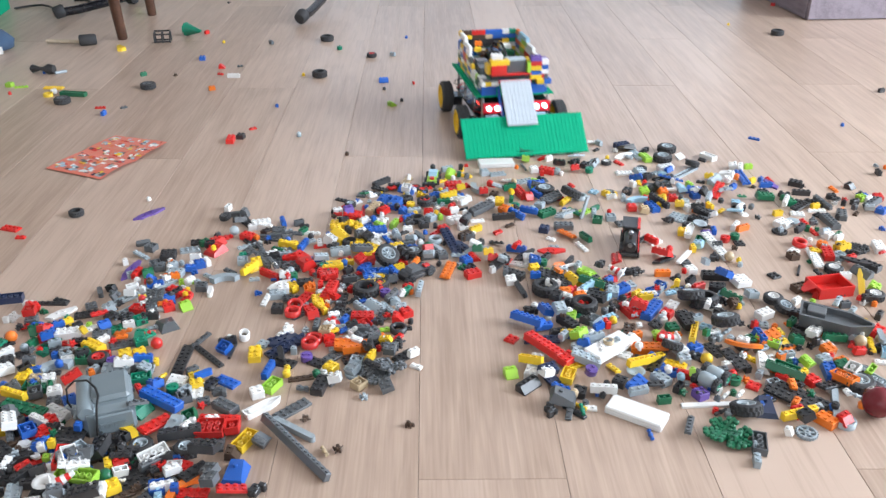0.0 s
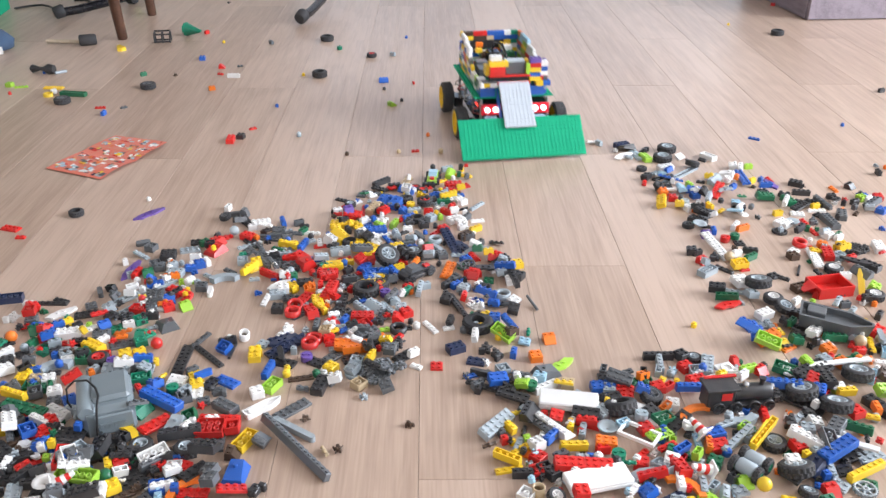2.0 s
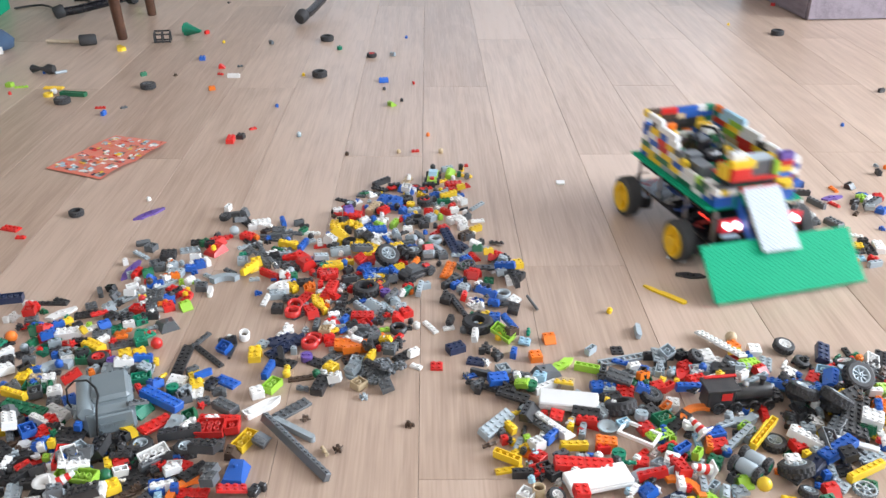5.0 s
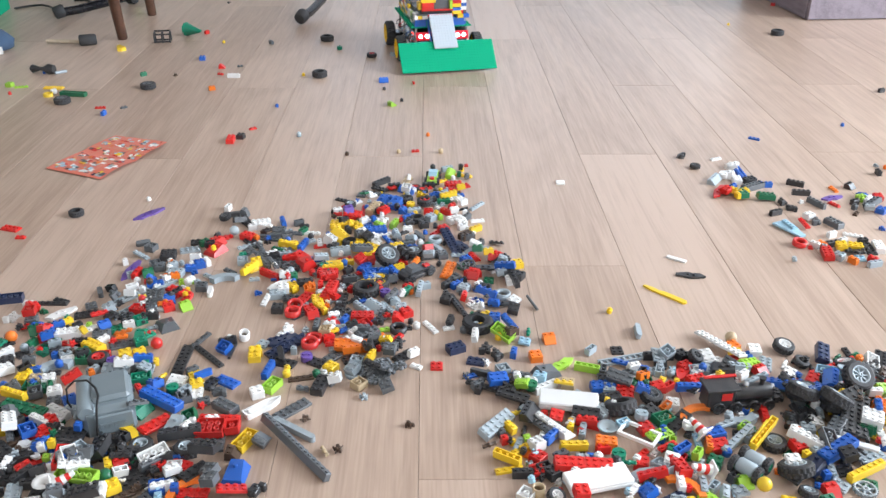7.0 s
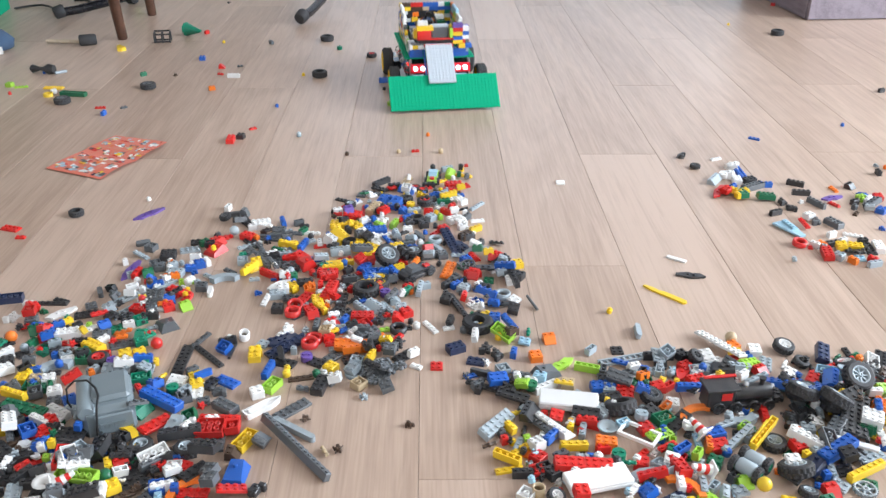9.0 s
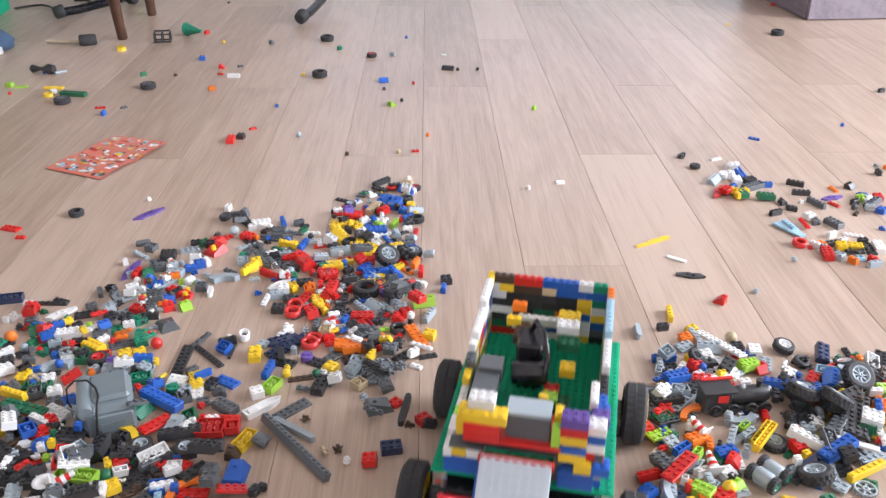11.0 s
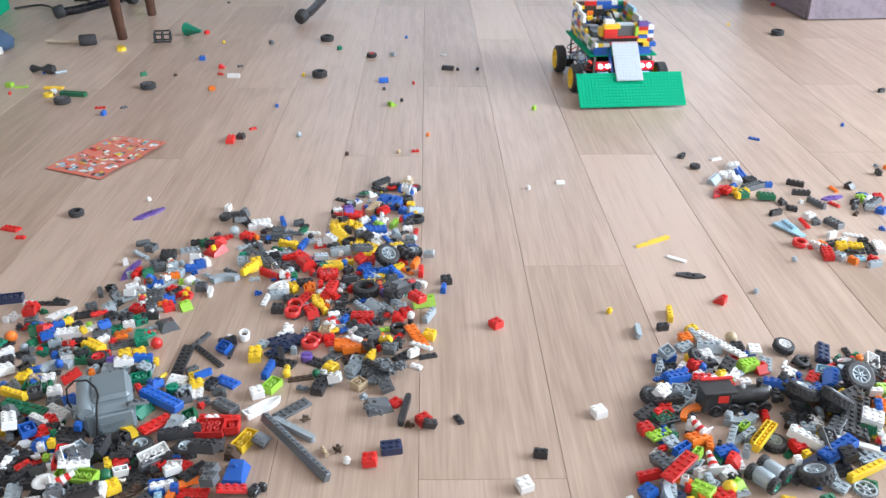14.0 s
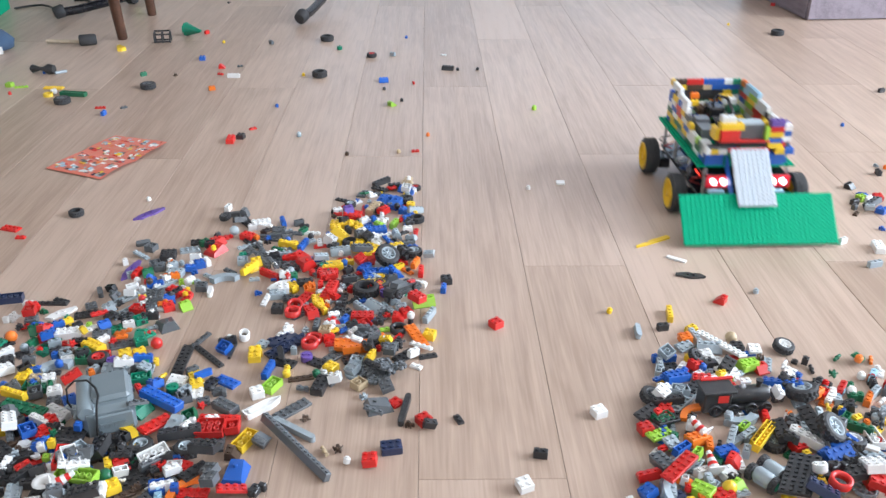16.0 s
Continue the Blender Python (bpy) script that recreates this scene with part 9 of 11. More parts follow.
moved("b22", "w", (0.4358, 1.3772, 0, 0, 0, 17.9), (2, 0.4096, 0.9355, 0.002, 1.1, -13.6, 88.7))
moved("r2", "a", (0.4338, 1.4014, 0, 0, 0, 177.3), (2, 0.628, 0.8381, 0.0055, -22.8, -5.2, 235.9))
moved("b22", "y", (0.4216, 1.3888, 0.0029, -6.7, 14.8, 73.7), (2, 0.6736, 0.7812, 0, 0, 0, 105))
moved("b22", "o", (0.4029, 1.4451, 0.0021, 5.7, 9.8, 5.9), (2, 0.7124, 0.7576, 0.004, 17.8, -11.5, 65.2))
moved("b22", "r", (0.4159, 1.4203, 0, 0, 0, 89.5), (2, 0.5185, 1.4425, 0.0073, 5, -8.5, 40.3), (4, 0.4607, 0.6389, 0, 0, 0, 87.7))
moved("s22", "k", (0.4043, 1.4599, 0, 0, 0, 109.5), (2, 0.6266, 0.7344, 0.0049, -16.9, -10.8, 85.8))
moved("b22", "b", (0.4603, 1.4334, 0, 0, 0, 13.7), (2, 0.4417, 0.8136, 0.0264, -20, -18.8, -4.7), (4, 0.4943, 0.7171, 0.0086, 7.7, 10.7, 17.2))
moved("rb", "a", (0.4646, 1.174, 0, 0, 0, 14.5), (2, 0.556, 1.1901, 0.0017, 11.3, -13.4, -60.5), (4, 0.4714, 0.5902, 0.0069, -2.1, -6.9, -22.3))
moved("p24", "k", (0.411, 1.4684, 0.0028, 16, -1.7, 5.4), (2, 0.3111, 0.8528, 0.0081, -5.6, 1.8, 50.2))
moved("p11", "r", (0.5975, 1.2352, 0, 0, 0, 79.5), (4, 0.5182, 0.5867, 0.0079, -10.1, 4.1, 4.5))
moved("p11", "d", (0.233, 1.3714, 0, 0, 0, 134.8), (1, 0.2173, 0.6713, 0.0087, 23.7, 9.3, 209.8))
moved("b11", "d", (0.4309, 1.4201, 0, 0, 0, 61.9), (2, 0.4944, 0.8055, 0.0082, 3.4, -7.7, 136.9), (4, 0.7032, 0.6809, 0.0191, 6.3, -2.3, 187.5))
moved("p22", "w", (0.4639, 1.4434, 0.0089, 4.4, -14.9, 14.9), (2, 0.3604, 0.9157, 0, 0, 0, 65.2))
moved("b12", "k", (0.0348, 1.2995, 0.0101, 1.6, -15.5, 142.7), (1, 0.064, 1.0961, 0, 0, 0, 164.2), (3, 0.1098, 0.7338, 0, 0, 0, 168.9))
moved("bit", "a", (0.6152, 1.2237, 0.0081, 8.3, 3.4, 126.9), (4, 0.7173, 0.6362, 0.0158, 14.8, 18.2, 180.3))
moved("b13", "k", (0.4468, 1.3625, 0.01, 22.9, 14.6, 147), (2, 0.7167, 0.7674, 0.0077, -9, 0, 72))
moved("b22", "r", (0.2523, 1.116, 0.0028, -17.9, -2.8, 34.7), (1, 0.1064, 0.7274, 0, 0, 0, -40.3), (3, -0.0211, 0.7908, 0, 0, 0, -54.2))
moved("p24", "k", (0.3599, 0.9418, 0, 0, 0, 113.6), (1, 0.2409, 0.8005, 0.0083, 11.2, -2.1, 39.4))
moved("b16", "k", (0.3842, 1.3896, 0.0085, -1.2, -4.8, 120.3), (1, 0.1054, 1.1136, 0.0089, -6.5, -5.3, 103.7), (3, 0.1637, 0.4001, 0.0051, 18.1, -4.7, 86.7))
moved("ax", "d", (0.158, 1.569, 0, 0, 0, 101.7), (1, 0.1282, 1.0532, 0.0031, 7.7, -10.4, 113.7), (3, -0.1129, 0.3936, 0, 0, 0, 76.8))
moved("b14", "b", (0.1489, 1.3507, 0.0065, 2.3, -1.5, 158), (1, 0.0928, 0.9938, 0.0051, -18.6, -14.2, 124.3), (3, -0.0708, 0.4256, 0.0129, -10, 13.3, 172.6))
moved("pin", "e", (0.3407, 1.0065, 0.0044, -2.4, -17.1, 156.9), (1, 0.1171, 0.9799, 0, 0, 0, 81.9), (3, 0.1513, 0.42, 0.0204, -1.6, 10.6, 6.9))
moved("rb", "y", (0.3158, 1.4378, 0.0009, -6, 7.1, 99.3), (1, 0.3477, 0.9997, 0, 0, 0, 122.6), (2, 0.2364, 1.035, 0.0007, 10.5, -0.1, 58.8))
moved("rb", "o", (0.1416, 1.5467, 0.0076, 6.4, -1.1, 152.3), (1, -0.0332, 1.7414, 0.0011, -13.4, 2.1, 77.3))
moved("wm", "d", (0.3848, 1.4636, 0, 0, 0, 158.4), (1, 0.2516, 0.8332, 0.0039, -4, -12.9, 167.2))
moved("bm4", "a", (0.5887, 0.962, 0.0076, -8.6, 2.7, 77.7), (2, 0.2655, 0.9812, 0.0012, 13, 1.5, 85.1))
moved("wh", "k", (0.4175, 1.3102, 0, 0, 0, 57.7), (2, 0.3233, 0.9094, 0.0118, 27.8, -16.3, 89))
moved("t14", "w", (0.4151, 1.452, 0.0059, 4, 7.7, 174), (2, 0.3697, 1.1935, 0, 0, 0, 145.7))
moved("wing", "k", (0.6444, 1.1763, 0.0083, 5.7, 2.2, 138.9), (2, 0.3791, 1.1406, 0, 0, 0, 167.4))
moved("larm", "y", (0.6298, 1.1175, 0.0048, -21.8, -5.5, 70.3), (2, 0.3268, 1.0856, 0, 0, 0, 135.6), (3, 0.3446, 1.2533, 0, 0, 0, 210.6))
moved("wh", "k", (0.3972, 1.4578, 0.0094, 19.4, -12.4, 78.1), (2, 0.4963, 1.573, 0.0007, 2, -2.2, 153.1), (4, 0.6424, 0.5873, 0.0107, 29.4, 4.6, 226.3))
moved("b24", "y", (0.3914, 1.3946, 0.0054, -21.1, -9.4, 77.3), (2, 0.5408, 1.4435, 0.0027, 12.7, -3.6, 146.3), (4, 0.6701, 0.5488, 0, 0, 0, 221.3))
moved("s24", "z", (0.4426, 1.4569, 0.0043, -14.2, 8.9, 83.9), (2, 0.592, 1.3093, 0, 0, 0, 104.8), (4, 0.7036, 0.6397, 0.0097, -16.3, -6.3, 124.4))
moved("p12", "k", (-0.0131, 1.3065, 0, 0, 0, 95.2), (3, 0.0199, 0.7952, 0, 0, 0, 113.8))
moved("b12", "k", (0.0955, 1.1672, 0.0103, 19, -2.3, 119.4), (3, -0.0156, 0.7805, 0.0034, -12, -18.1, 194.4))
moved("rb", "w", (-0.0642, 1.5089, 0.0028, -23.6, -19, 30.4), (3, 0.1582, 1.4657, 0, 0, 0, -44.6))
moved("b14", "y", (0.0092, 1.4097, 0.0085, 7, -5.3, 24.2), (3, 0.3198, 1.0257, 0, 0, 0, 81.6))
moved("b12", "k", (0.0601, 1.2255, 0.0064, -11.9, -2.3, 46.7), (3, 0.3028, 0.9921, 0, 0, 0, 10.8))
moved("rb", "a", (0.0452, 1.2184, 0.0131, 20.6, 17.7, 126.6), (3, 0.4634, 1.0929, 0, 0, 0, 173.7))
moved("u12", "y", (-0.0412, 1.4189, 0.0028, -6.2, -17.9, 167.3), (3, 0.3396, 0.9868, 0, 0, 0, 216.5))
moved("b22", "y", (0.0995, 1.3836, 0.009, 0.5, -20, 85), (1, 0.116, 1.168, 0, 0, 0, 106.3), (3, -0.0175, 0.9687, 0, 0, 0, 72.9))
moved("s24", "l", (0.0142, 1.5228, 0.0023, -11.9, -2.6, 81.4), (3, -0.0271, 1.0509, 0.0033, 18.8, -2.8, 11.6))
moved("b14", "a", (-0.0349, 1.0848, 0.0038, 9.1, -1.4, 83.6), (3, -0.0184, 1.0178, 0, 0, 0, 67.7))
moved("p13", "k", (0.0871, 1.2399, 0.0027, 23.1, 5.6, 157.6), (3, -0.0186, 0.9231, 0, 0, 0, 196.2))
moved("s22", "w", (0.0517, 1.216, 0.0139, -15, -13.3, 157), (3, -0.0325, 1.1063, 0, 0, 0, 165.8))
moved("b13", "r", (0.117, 1.2218, 0.0057, 17.4, 14.6, 65), (1, 0.0893, 1.1957, 0, 0, 0, 140), (3, -0.0335, 1.1425, 0, 0, 0, 88.5))
moved("ring", "r", (0.5823, 1.2448, 0.002, 3.5, -6.8, 104.7), (4, 0.4103, 0.6679, 0.0248, -0.9, -5.7, 134.3))

# the pieces before the blade
moved("p26", "o", (0.0081, 1.1486, 0.0026, 4.9, -1.3, 75.7), (3, -0.0346, 0.9644, 0.0039, 1.2, -9.2, 118.9))
moved("b23", "r", (0.0455, 1.1364, 0, 0, 0, 24.1), (3, -0.036, 1.03, 0.0225, 4.2, -0.9, 133.9))
moved("gear", "k", (0.0387, 1.162, 0, 0, 0, 0), (3, -0.0148, 0.286, 0, 0, 0, -10.5))
moved("head", "w", (0.1312, 1.0446, 0, 0, 0, 22.4), (1, -0.0358, 0.9915, 0, 0, 0, 0), (3, -0.0443, 1.0037, 0.0084, -4.3, 7.2, 29.7))
moved("p14", "w", (0.149, 1.0307, 0, 0, 0, -92.4), (1, -0.0165, 0.9921, 0, 0, 0, -57.8), (3, -0.0283, 0.9405, 0.0041, 19.2, -0.9, 154.3))
moved("p12", "w", (0.2069, 1.0277, 0, 0, 0, -28.6), (1, 0.0085, 0.9902, 0, 0, 0, 14.6), (3, -0.0424, 0.3089, 0.024, 0, 0, 112.6))
moved("p110", "k", (0.1496, 1.1208, 0.0045, -8.4, -3.4, -92.9), (1, 0.018, 1.0485, 0.0045, -8.4, -3.4, -68.5), (3, 0.1439, 0.3034, 0.0084, -21.3, -6, 27))
moved("tl", "k", (0.2015, 1.043, 0, 0, 0, 36.2), (1, 0.0504, 0.9912, 0, 0, 0, 0), (3, 0.1458, 0.4289, 0.0059, -0.2, -0.5, 88.4))
moved("rb", "w", (0.2006, 1.0763, 0, 0, 0, -7.7), (1, 0.0538, 1.0442, 0, 0, 0, 0), (3, -0.0902, 0.3877, 0.002, 0, 0, 22.3))
moved("p22", "r", (0.0931, 0.9641, 0, 0, 0, -34.1), (1, -0.0073, 0.901, 0, 0, 0, 0.6), (3, -0.056, 0.8261, 0, 0, 0, 48.3))
moved("b13", "k", (0.1612, 1.189, 0, 0, 0, 54.6), (1, 0.0245, 1.1121, 0, 0, 0, 22.3), (3, 0.0418, 0.4036, 0.0252, 0.9, -17.7, 8.2))
moved("u12", "c", (0.1749, 1.1444, 0, 0, 0, 21), (1, 0.033, 1.0956, 0, 0, 0, 23.3), (3, 0.103, 0.2734, 0, 0, 0, 27.9))
moved("b11", "g", (0.1581, 1.1067, 0, 0, 0, 71.8), (1, -0.0363, 1.0889, 0, 0, 0, 39.2), (3, 0.1384, 0.3815, 0.0041, -15.1, 3.4, 145.7))
moved("b12", "a", (0.2093, 1.1638, 0, 0, 0, 64.5), (1, -0.0261, 1.0997, 0, 0, 0, 22.4), (3, 0.093, 0.4016, 0.0138, 2.7, 11.3, 77.1))
moved("kart", "l", (-0.0201, 1.4999, 0, 0, 0, -94.9), (3, -0.0587, 0.3074, 0, 0, 0, 133.7))
moved("wm", "r", (-0.0328, 1.3879, 0.004, 0, 0, 0), (3, 0.1234, 0.2633, 0.0111, 34.5, -6, 67))
moved("wh", "r", (-0.0383, 1.4486, 0, 0, 0, 0), (3, -0.031, 0.26, 0, 0, 0, 155.7))
moved("b14", "r", (0.0149, 1.4473, 0, 0, 0, 10.8), (3, -0.0893, 0.3292, 0.0185, -12.9, 1.5, 44))
moved("p15", "b", (0.0184, 1.4268, 0.0024, 7.7, 0.9, 8.8), (3, 0.1358, 0.2716, 0.0076, -1.8, -12, -74.9))
moved("b22", "w", (0.0294, 1.4015, 0, 0, 0, 23.5), (3, 0.228, 0.3379, 0.002, 0, 0, 53.5))
moved("b23", "w", (0.0186, 1.3248, 0, 0, 0, 34.3), (3, 0.1037, 0.375, 0.0105, 20.3, -18.1, 118.3))
moved("p13", "w", (0.059, 1.326, 0, 0, 0, 10.7), (3, 0.0735, 0.3311, 0.0041, -18.8, 11.7, 106.5))
moved("b11", "w", (-0.0368, 1.2368, 0, 0, 0, 20.7), (3, 0.0105, 0.4245, 0.024, 6.5, -10.9, 110.9))
moved("ball", "g", (-0.0246, 1.2192, 0, 0, 0, 0), (3, -0.0805, 0.2997, 0, 0, 0, 58.3))
moved("arc", "a", (-0.011, 1.2272, 0, 0, 0, -40), (3, 0.2328, 0.6695, 0.0109, 14.2, -11.1, 90.4))
moved("p210", "m", (0.013, 1.2385, 0.0056, 7.2, 5.9, -72.9), (3, 0.164, 0.4296, 0.0169, -12.1, -2.9, 49.9))
moved("p14", "r", (-0.0087, 1.284, 0, 0, 0, 48.6), (3, -0.0464, 1.2767, 0, 0, 0, 85.1))
moved("b22", "d", (-0.0013, 1.1966, 0, 0, 0, 16.5), (3, -0.0935, 0.4115, 0.0051, 11.6, -17.2, 173.9))
moved("b23", "n", (0.0382, 1.2642, 0, 0, 0, 41.3), (3, 0.1966, 0.3834, 0.002, 0, 0, 71.3))
moved("p14", "w", (0.0436, 1.2933, 0, 0, 0, -59.9), (3, 0.0011, 0.3591, 0, 0, 0, 84.7))
moved("p13", "o", (0.054, 1.2439, 0, 0, 0, -56.2), (3, -0.0553, 1.1488, 0, 0, 0, 135.9))
moved("arc", "a", (0.0491, 1.2202, 0, 0, 0, 30), (3, 0.1733, 0.3008, 0, 0, 0, -85.9))
moved("p15", "y", (0.0354, 1.5251, 0, 0, 0, -19.3), (3, 0.0241, 0.4373, 0.0082, -7.4, -5.1, -49))
moved("b22", "a", (-0.0213, 1.332, 0, 0, 0, 43.4), (3, -0.041, 0.329, 0.0054, -12.3, -17, 126.9))
moved("b13", "r", (0.0054, 1.3551, 0, 0, 0, -42.5), (3, -0.0284, 0.437, 0, 0, 0, 164.6))
moved("b11", "l", (-0.0052, 1.3344, 0, 0, 0, 25.5), (3, 0.2102, 1.9229, 0, 0, 0, 142.6))
moved("b14", "a", (0.0004, 1.4344, 0, 0, 0, 60.4), (3, -0.0487, 1.352, 0.0042, -18.3, 17.6, 36.7))
moved("s12", "d", (0.0407, 1.335, 0, 0, 0, 48.6), (3, 0.1055, 0.3107, 0.002, 0, 0, 78.6))
moved("b22", "k", (-0.0334, 1.3054, 0, 0, 0, 17.7), (3, 0.1352, 0.3767, 0.0067, 2.5, -1.9, 37.1))
moved("p15", "a", (0.0595, 1.3858, 0, 0, 0, 54.2), (3, 0.033, 0.4006, 0.0096, -19.7, -3.8, 69.6))
moved("p11", "r", (0.0447, 1.575, 0, 0, 0, 1), (3, 0.2503, 0.7911, 0.0184, 14.4, -3.9, 31.3))
moved("blob", "k", (0.1243, 1.0366, 0, 0, 0, 105.9), (1, 0.0575, 0.9382, 0, 0, 0, 0), (3, 0.1042, 0.377, 0, 0, 0, -6.4))
moved("blob", "k", (0.3838, 1.3237, 0.0042, 14.4, -11.8, 149.9), (1, 0.0718, 0.9254, 0, 0, 0, 40), (3, -0.1132, 0.4252, 0.0096, 18.5, -14.8, 80.1))
moved("p23", "m", (0.1355, 0.8705, 0.0054, -1.4, -15.4, 128.6), (1, 0.0437, 0.9121, 0, 0, 0, -13.2), (3, 0.0038, 0.4354, 0.0084, 3.7, -9.7, 219.6))
moved("p13", "b", (0.1463, 0.8542, 0.0039, -15.2, 6.6, -25.8), (1, 0.0393, 0.8827, 0, 0, 0, 25.3), (3, 0.0545, 0.4206, 0.0086, 15, -2.2, -17.6))
moved("b12", "b", (0.2468, 1.1057, 0.0076, -5.2, 1.6, 46.5), (1, 0.0933, 0.9275, 0, 0, 0, 77.4), (3, -0.0986, 0.2893, 0.0015, 15, -3.5, 10.9))
moved("u22", "a", (0.2102, 0.991, 0.0104, -21.5, 16.2, 117.9), (1, 0.0767, 0.8851, 0.0034, -2.9, 2.2, 18.9), (3, 0.2843, 0.8381, 0.0079, -0.9, 6.7, 59.2))
moved("p15", "k", (0.3644, 1.1009, 0, 0, 0, -12.3), (1, 0.0484, 0.8566, 0.0035, 5.4, 2, -23.6), (3, 0.0047, 0.4339, 0, 0, 0, 46.5))
moved("blob", "k", (0.3898, 1.0283, 0.0055, 0.3, -16.9, 91.8), (1, 0.0814, 0.8478, 0.0046, 5.7, 0.4, 70), (3, 0.1896, 0.4376, 0, 0, 0, 133))
moved("p25", "k", (0.3751, 0.9093, 0.0092, 5.1, 5.7, -68.3), (1, 0.0855, 0.834, 0.0066, 2.8, 2.6, -23.9), (3, 0.043, 0.4145, 0, 0, 0, 1.5))
moved("b22", "o", (0.1995, 1.066, 0.0037, 6.4, 2.3, 23.4), (1, 0.1214, 0.9195, 0, 0, 0, 8.7), (3, 0.0274, 0.3176, 0.0102, 10.4, 12.1, 226.6))
moved("r2", "g", (0.3654, 0.8706, 0, 0, 0, 162.2), (1, 0.1094, 0.8515, 0.004, 0, 0, 0), (3, 0.0572, 0.3227, 0, 0, 0, 203.1))
moved("slab", "w", (0.1037, 1.5825, 0, 0, 0, 6.4), (1, 0.1509, 0.8185, 0.008, 0, 0, -7.8), (3, 0.1108, 0.4381, 0, 0, 0, -8.6))
moved("b24", "b", (0.4926, 0.8914, 0, 0, 0, 82.7), (1, 0.1992, 0.8559, 0, 0, 0, 6.4), (3, 0.29, 0.8647, 0.009, -6.6, 3.6, 19.7))
moved("u25", "g", (0.2212, 1.0988, 0.0091, 19.7, -1.3, 149.8), (1, 0.2416, 0.8621, 0, 0, 0, 6.1), (3, 0.1087, 0.413, 0.0234, -23.4, -8.2, 102))
moved("s24", "k", (0.1072, 0.8586, 0, 0, 0, 44.3), (1, 0.1027, 0.7957, 0.0081, -4.2, 5.9, 68), (3, 0.0096, 2.2473, 0, 0, 0, -12))
moved("p13", "w", (0.1201, 1.4947, 0.0027, 11.5, 14.4, 153), (1, 0.1179, 0.7851, 0.0119, 8.2, -6, -54.7), (3, 0.1786, 0.2983, 0.0072, -5, -0.5, 110.1))
moved("p22", "r", (0.3874, 0.8638, 0, 0, 0, 53.8), (1, 0.134, 0.7945, 0.009, 8.5, 6.5, -14.5), (3, -0.0158, 0.4098, 0.0019, 22.7, 3, 10.6))
moved("p15", "d", (0.2872, 0.7832, 0.0039, -3.6, 8.9, 68.5), (1, 0.1182, 0.7706, 0.0082, 3, -6.4, -57), (3, 0.1472, 0.4242, 0.0178, 14.6, 1.6, -32.5))
moved("b13", "r", (0.3382, 1.2369, 0.0097, -6.7, -5.5, 136.2), (1, 0.1682, 0.7846, 0.0058, 7.2, -5.2, -13.5), (3, 0.1227, 0.4052, 0.0178, -1, 11.8, 263))
moved("b23", "a", (0.3724, 1.5188, 0.0106, 18.3, 14.8, 37.2), (1, 0.1906, 0.8026, 0.0048, 8.4, 2.3, 38.2), (3, 0.1678, 0.3485, 0.0056, -23.2, -12.5, 17.7))
moved("tl", "k", (0.3766, 1.0532, 0.0039, -0.9, 7.1, 89), (1, 0.2118, 0.8029, 0.0063, -27, 0, 20), (3, -0.0054, 0.4196, 0.0087, -14.5, 2.9, 54))
moved("dish", "c", (0.2455, 0.8882, 0, 0, 0, 3.2), (1, 0.1897, 0.7723, 0.006, 0, 0, 0), (3, -0.0149, 0.2629, 0, 0, 0, -81.2))
moved("frame", "w", (0.2021, 1.1433, 0.004, 0, 0, -65.3), (1, 0.2238, 0.7601, 0.01, 0, 0, -34.3), (3, -0.0599, 0.3442, 0, 0, 0, -82.6))
moved("b23", "o", (0.4502, 0.7941, 0, 0, 0, -53.3), (1, 0.1839, 0.7463, 0.0046, -6, 1.9, -9.4), (3, 0.2856, 0.7496, 0.0079, -8.5, 3.7, 24))
moved("b14", "y", (0.1754, 0.9748, 0, 0, 0, 4.8), (1, 0.1465, 0.7394, 0.0065, 1.2, 3.5, 5.6), (3, -0.0457, 0.4028, 0.0169, -3.8, 2, 52.7))
moved("b11", "l", (0.311, 0.8669, 0.0142, 22.1, 10.5, 163.4), (1, 0.0962, 0.753, 0.0044, 7.7, -3.9, 12.5), (3, 0.1255, 0.2698, 0, 0, 0, 63.4))
moved("b22", "w", (0.1338, 1.1794, 0.0045, 11.4, -4.7, 0.8), (1, 0.1059, 0.7416, 0.006, -8.9, 5.9, 35.2), (3, 0.1137, 0.3927, 0.0223, 16.9, 1.4, 134.4))
moved("b13", "b", (0.1379, 0.9868, 0.0041, 8.6, 4.6, 18.7), (1, 0.1232, 0.753, 0.0069, -8.8, 5.3, 53.7), (3, 0.0174, 0.2638, 0, 0, 0, 82.3))
moved("p26", "r", (0.2735, 1.1866, 0.0047, -23.4, 11.7, 81.2), (1, 0.1551, 0.7188, 0.0044, -6.9, 4.3, 5.6), (3, 0.2507, 0.6907, 0.0248, -2.1, -7.9, 43.3))
moved("p22", "a", (0.2008, 1.3302, 0.0099, -11.7, -3.8, 69.2), (1, 0.1548, 0.7193, 0.0077, 5.1, 5.3, 0.6), (3, 0.2561, 0.7437, 0.0129, 12.6, -3.1, 25.5))
moved("b22", "r", (0.296, 0.9565, 0.0067, 3.5, 1.8, 145.6), (1, 0.1044, 0.7059, 0, 0, 0, 21.6), (3, -0.0325, 0.3462, 0, 0, 0, 73.1))
moved("slab", "w", (0.2196, 0.9352, 0.006, 0, 0, 39.6), (1, 0.1654, 0.6865, 0.008, 0, 0, 14.6), (3, -0.0552, 0.293, 0.0144, 9.1, 2.6, 39.4))
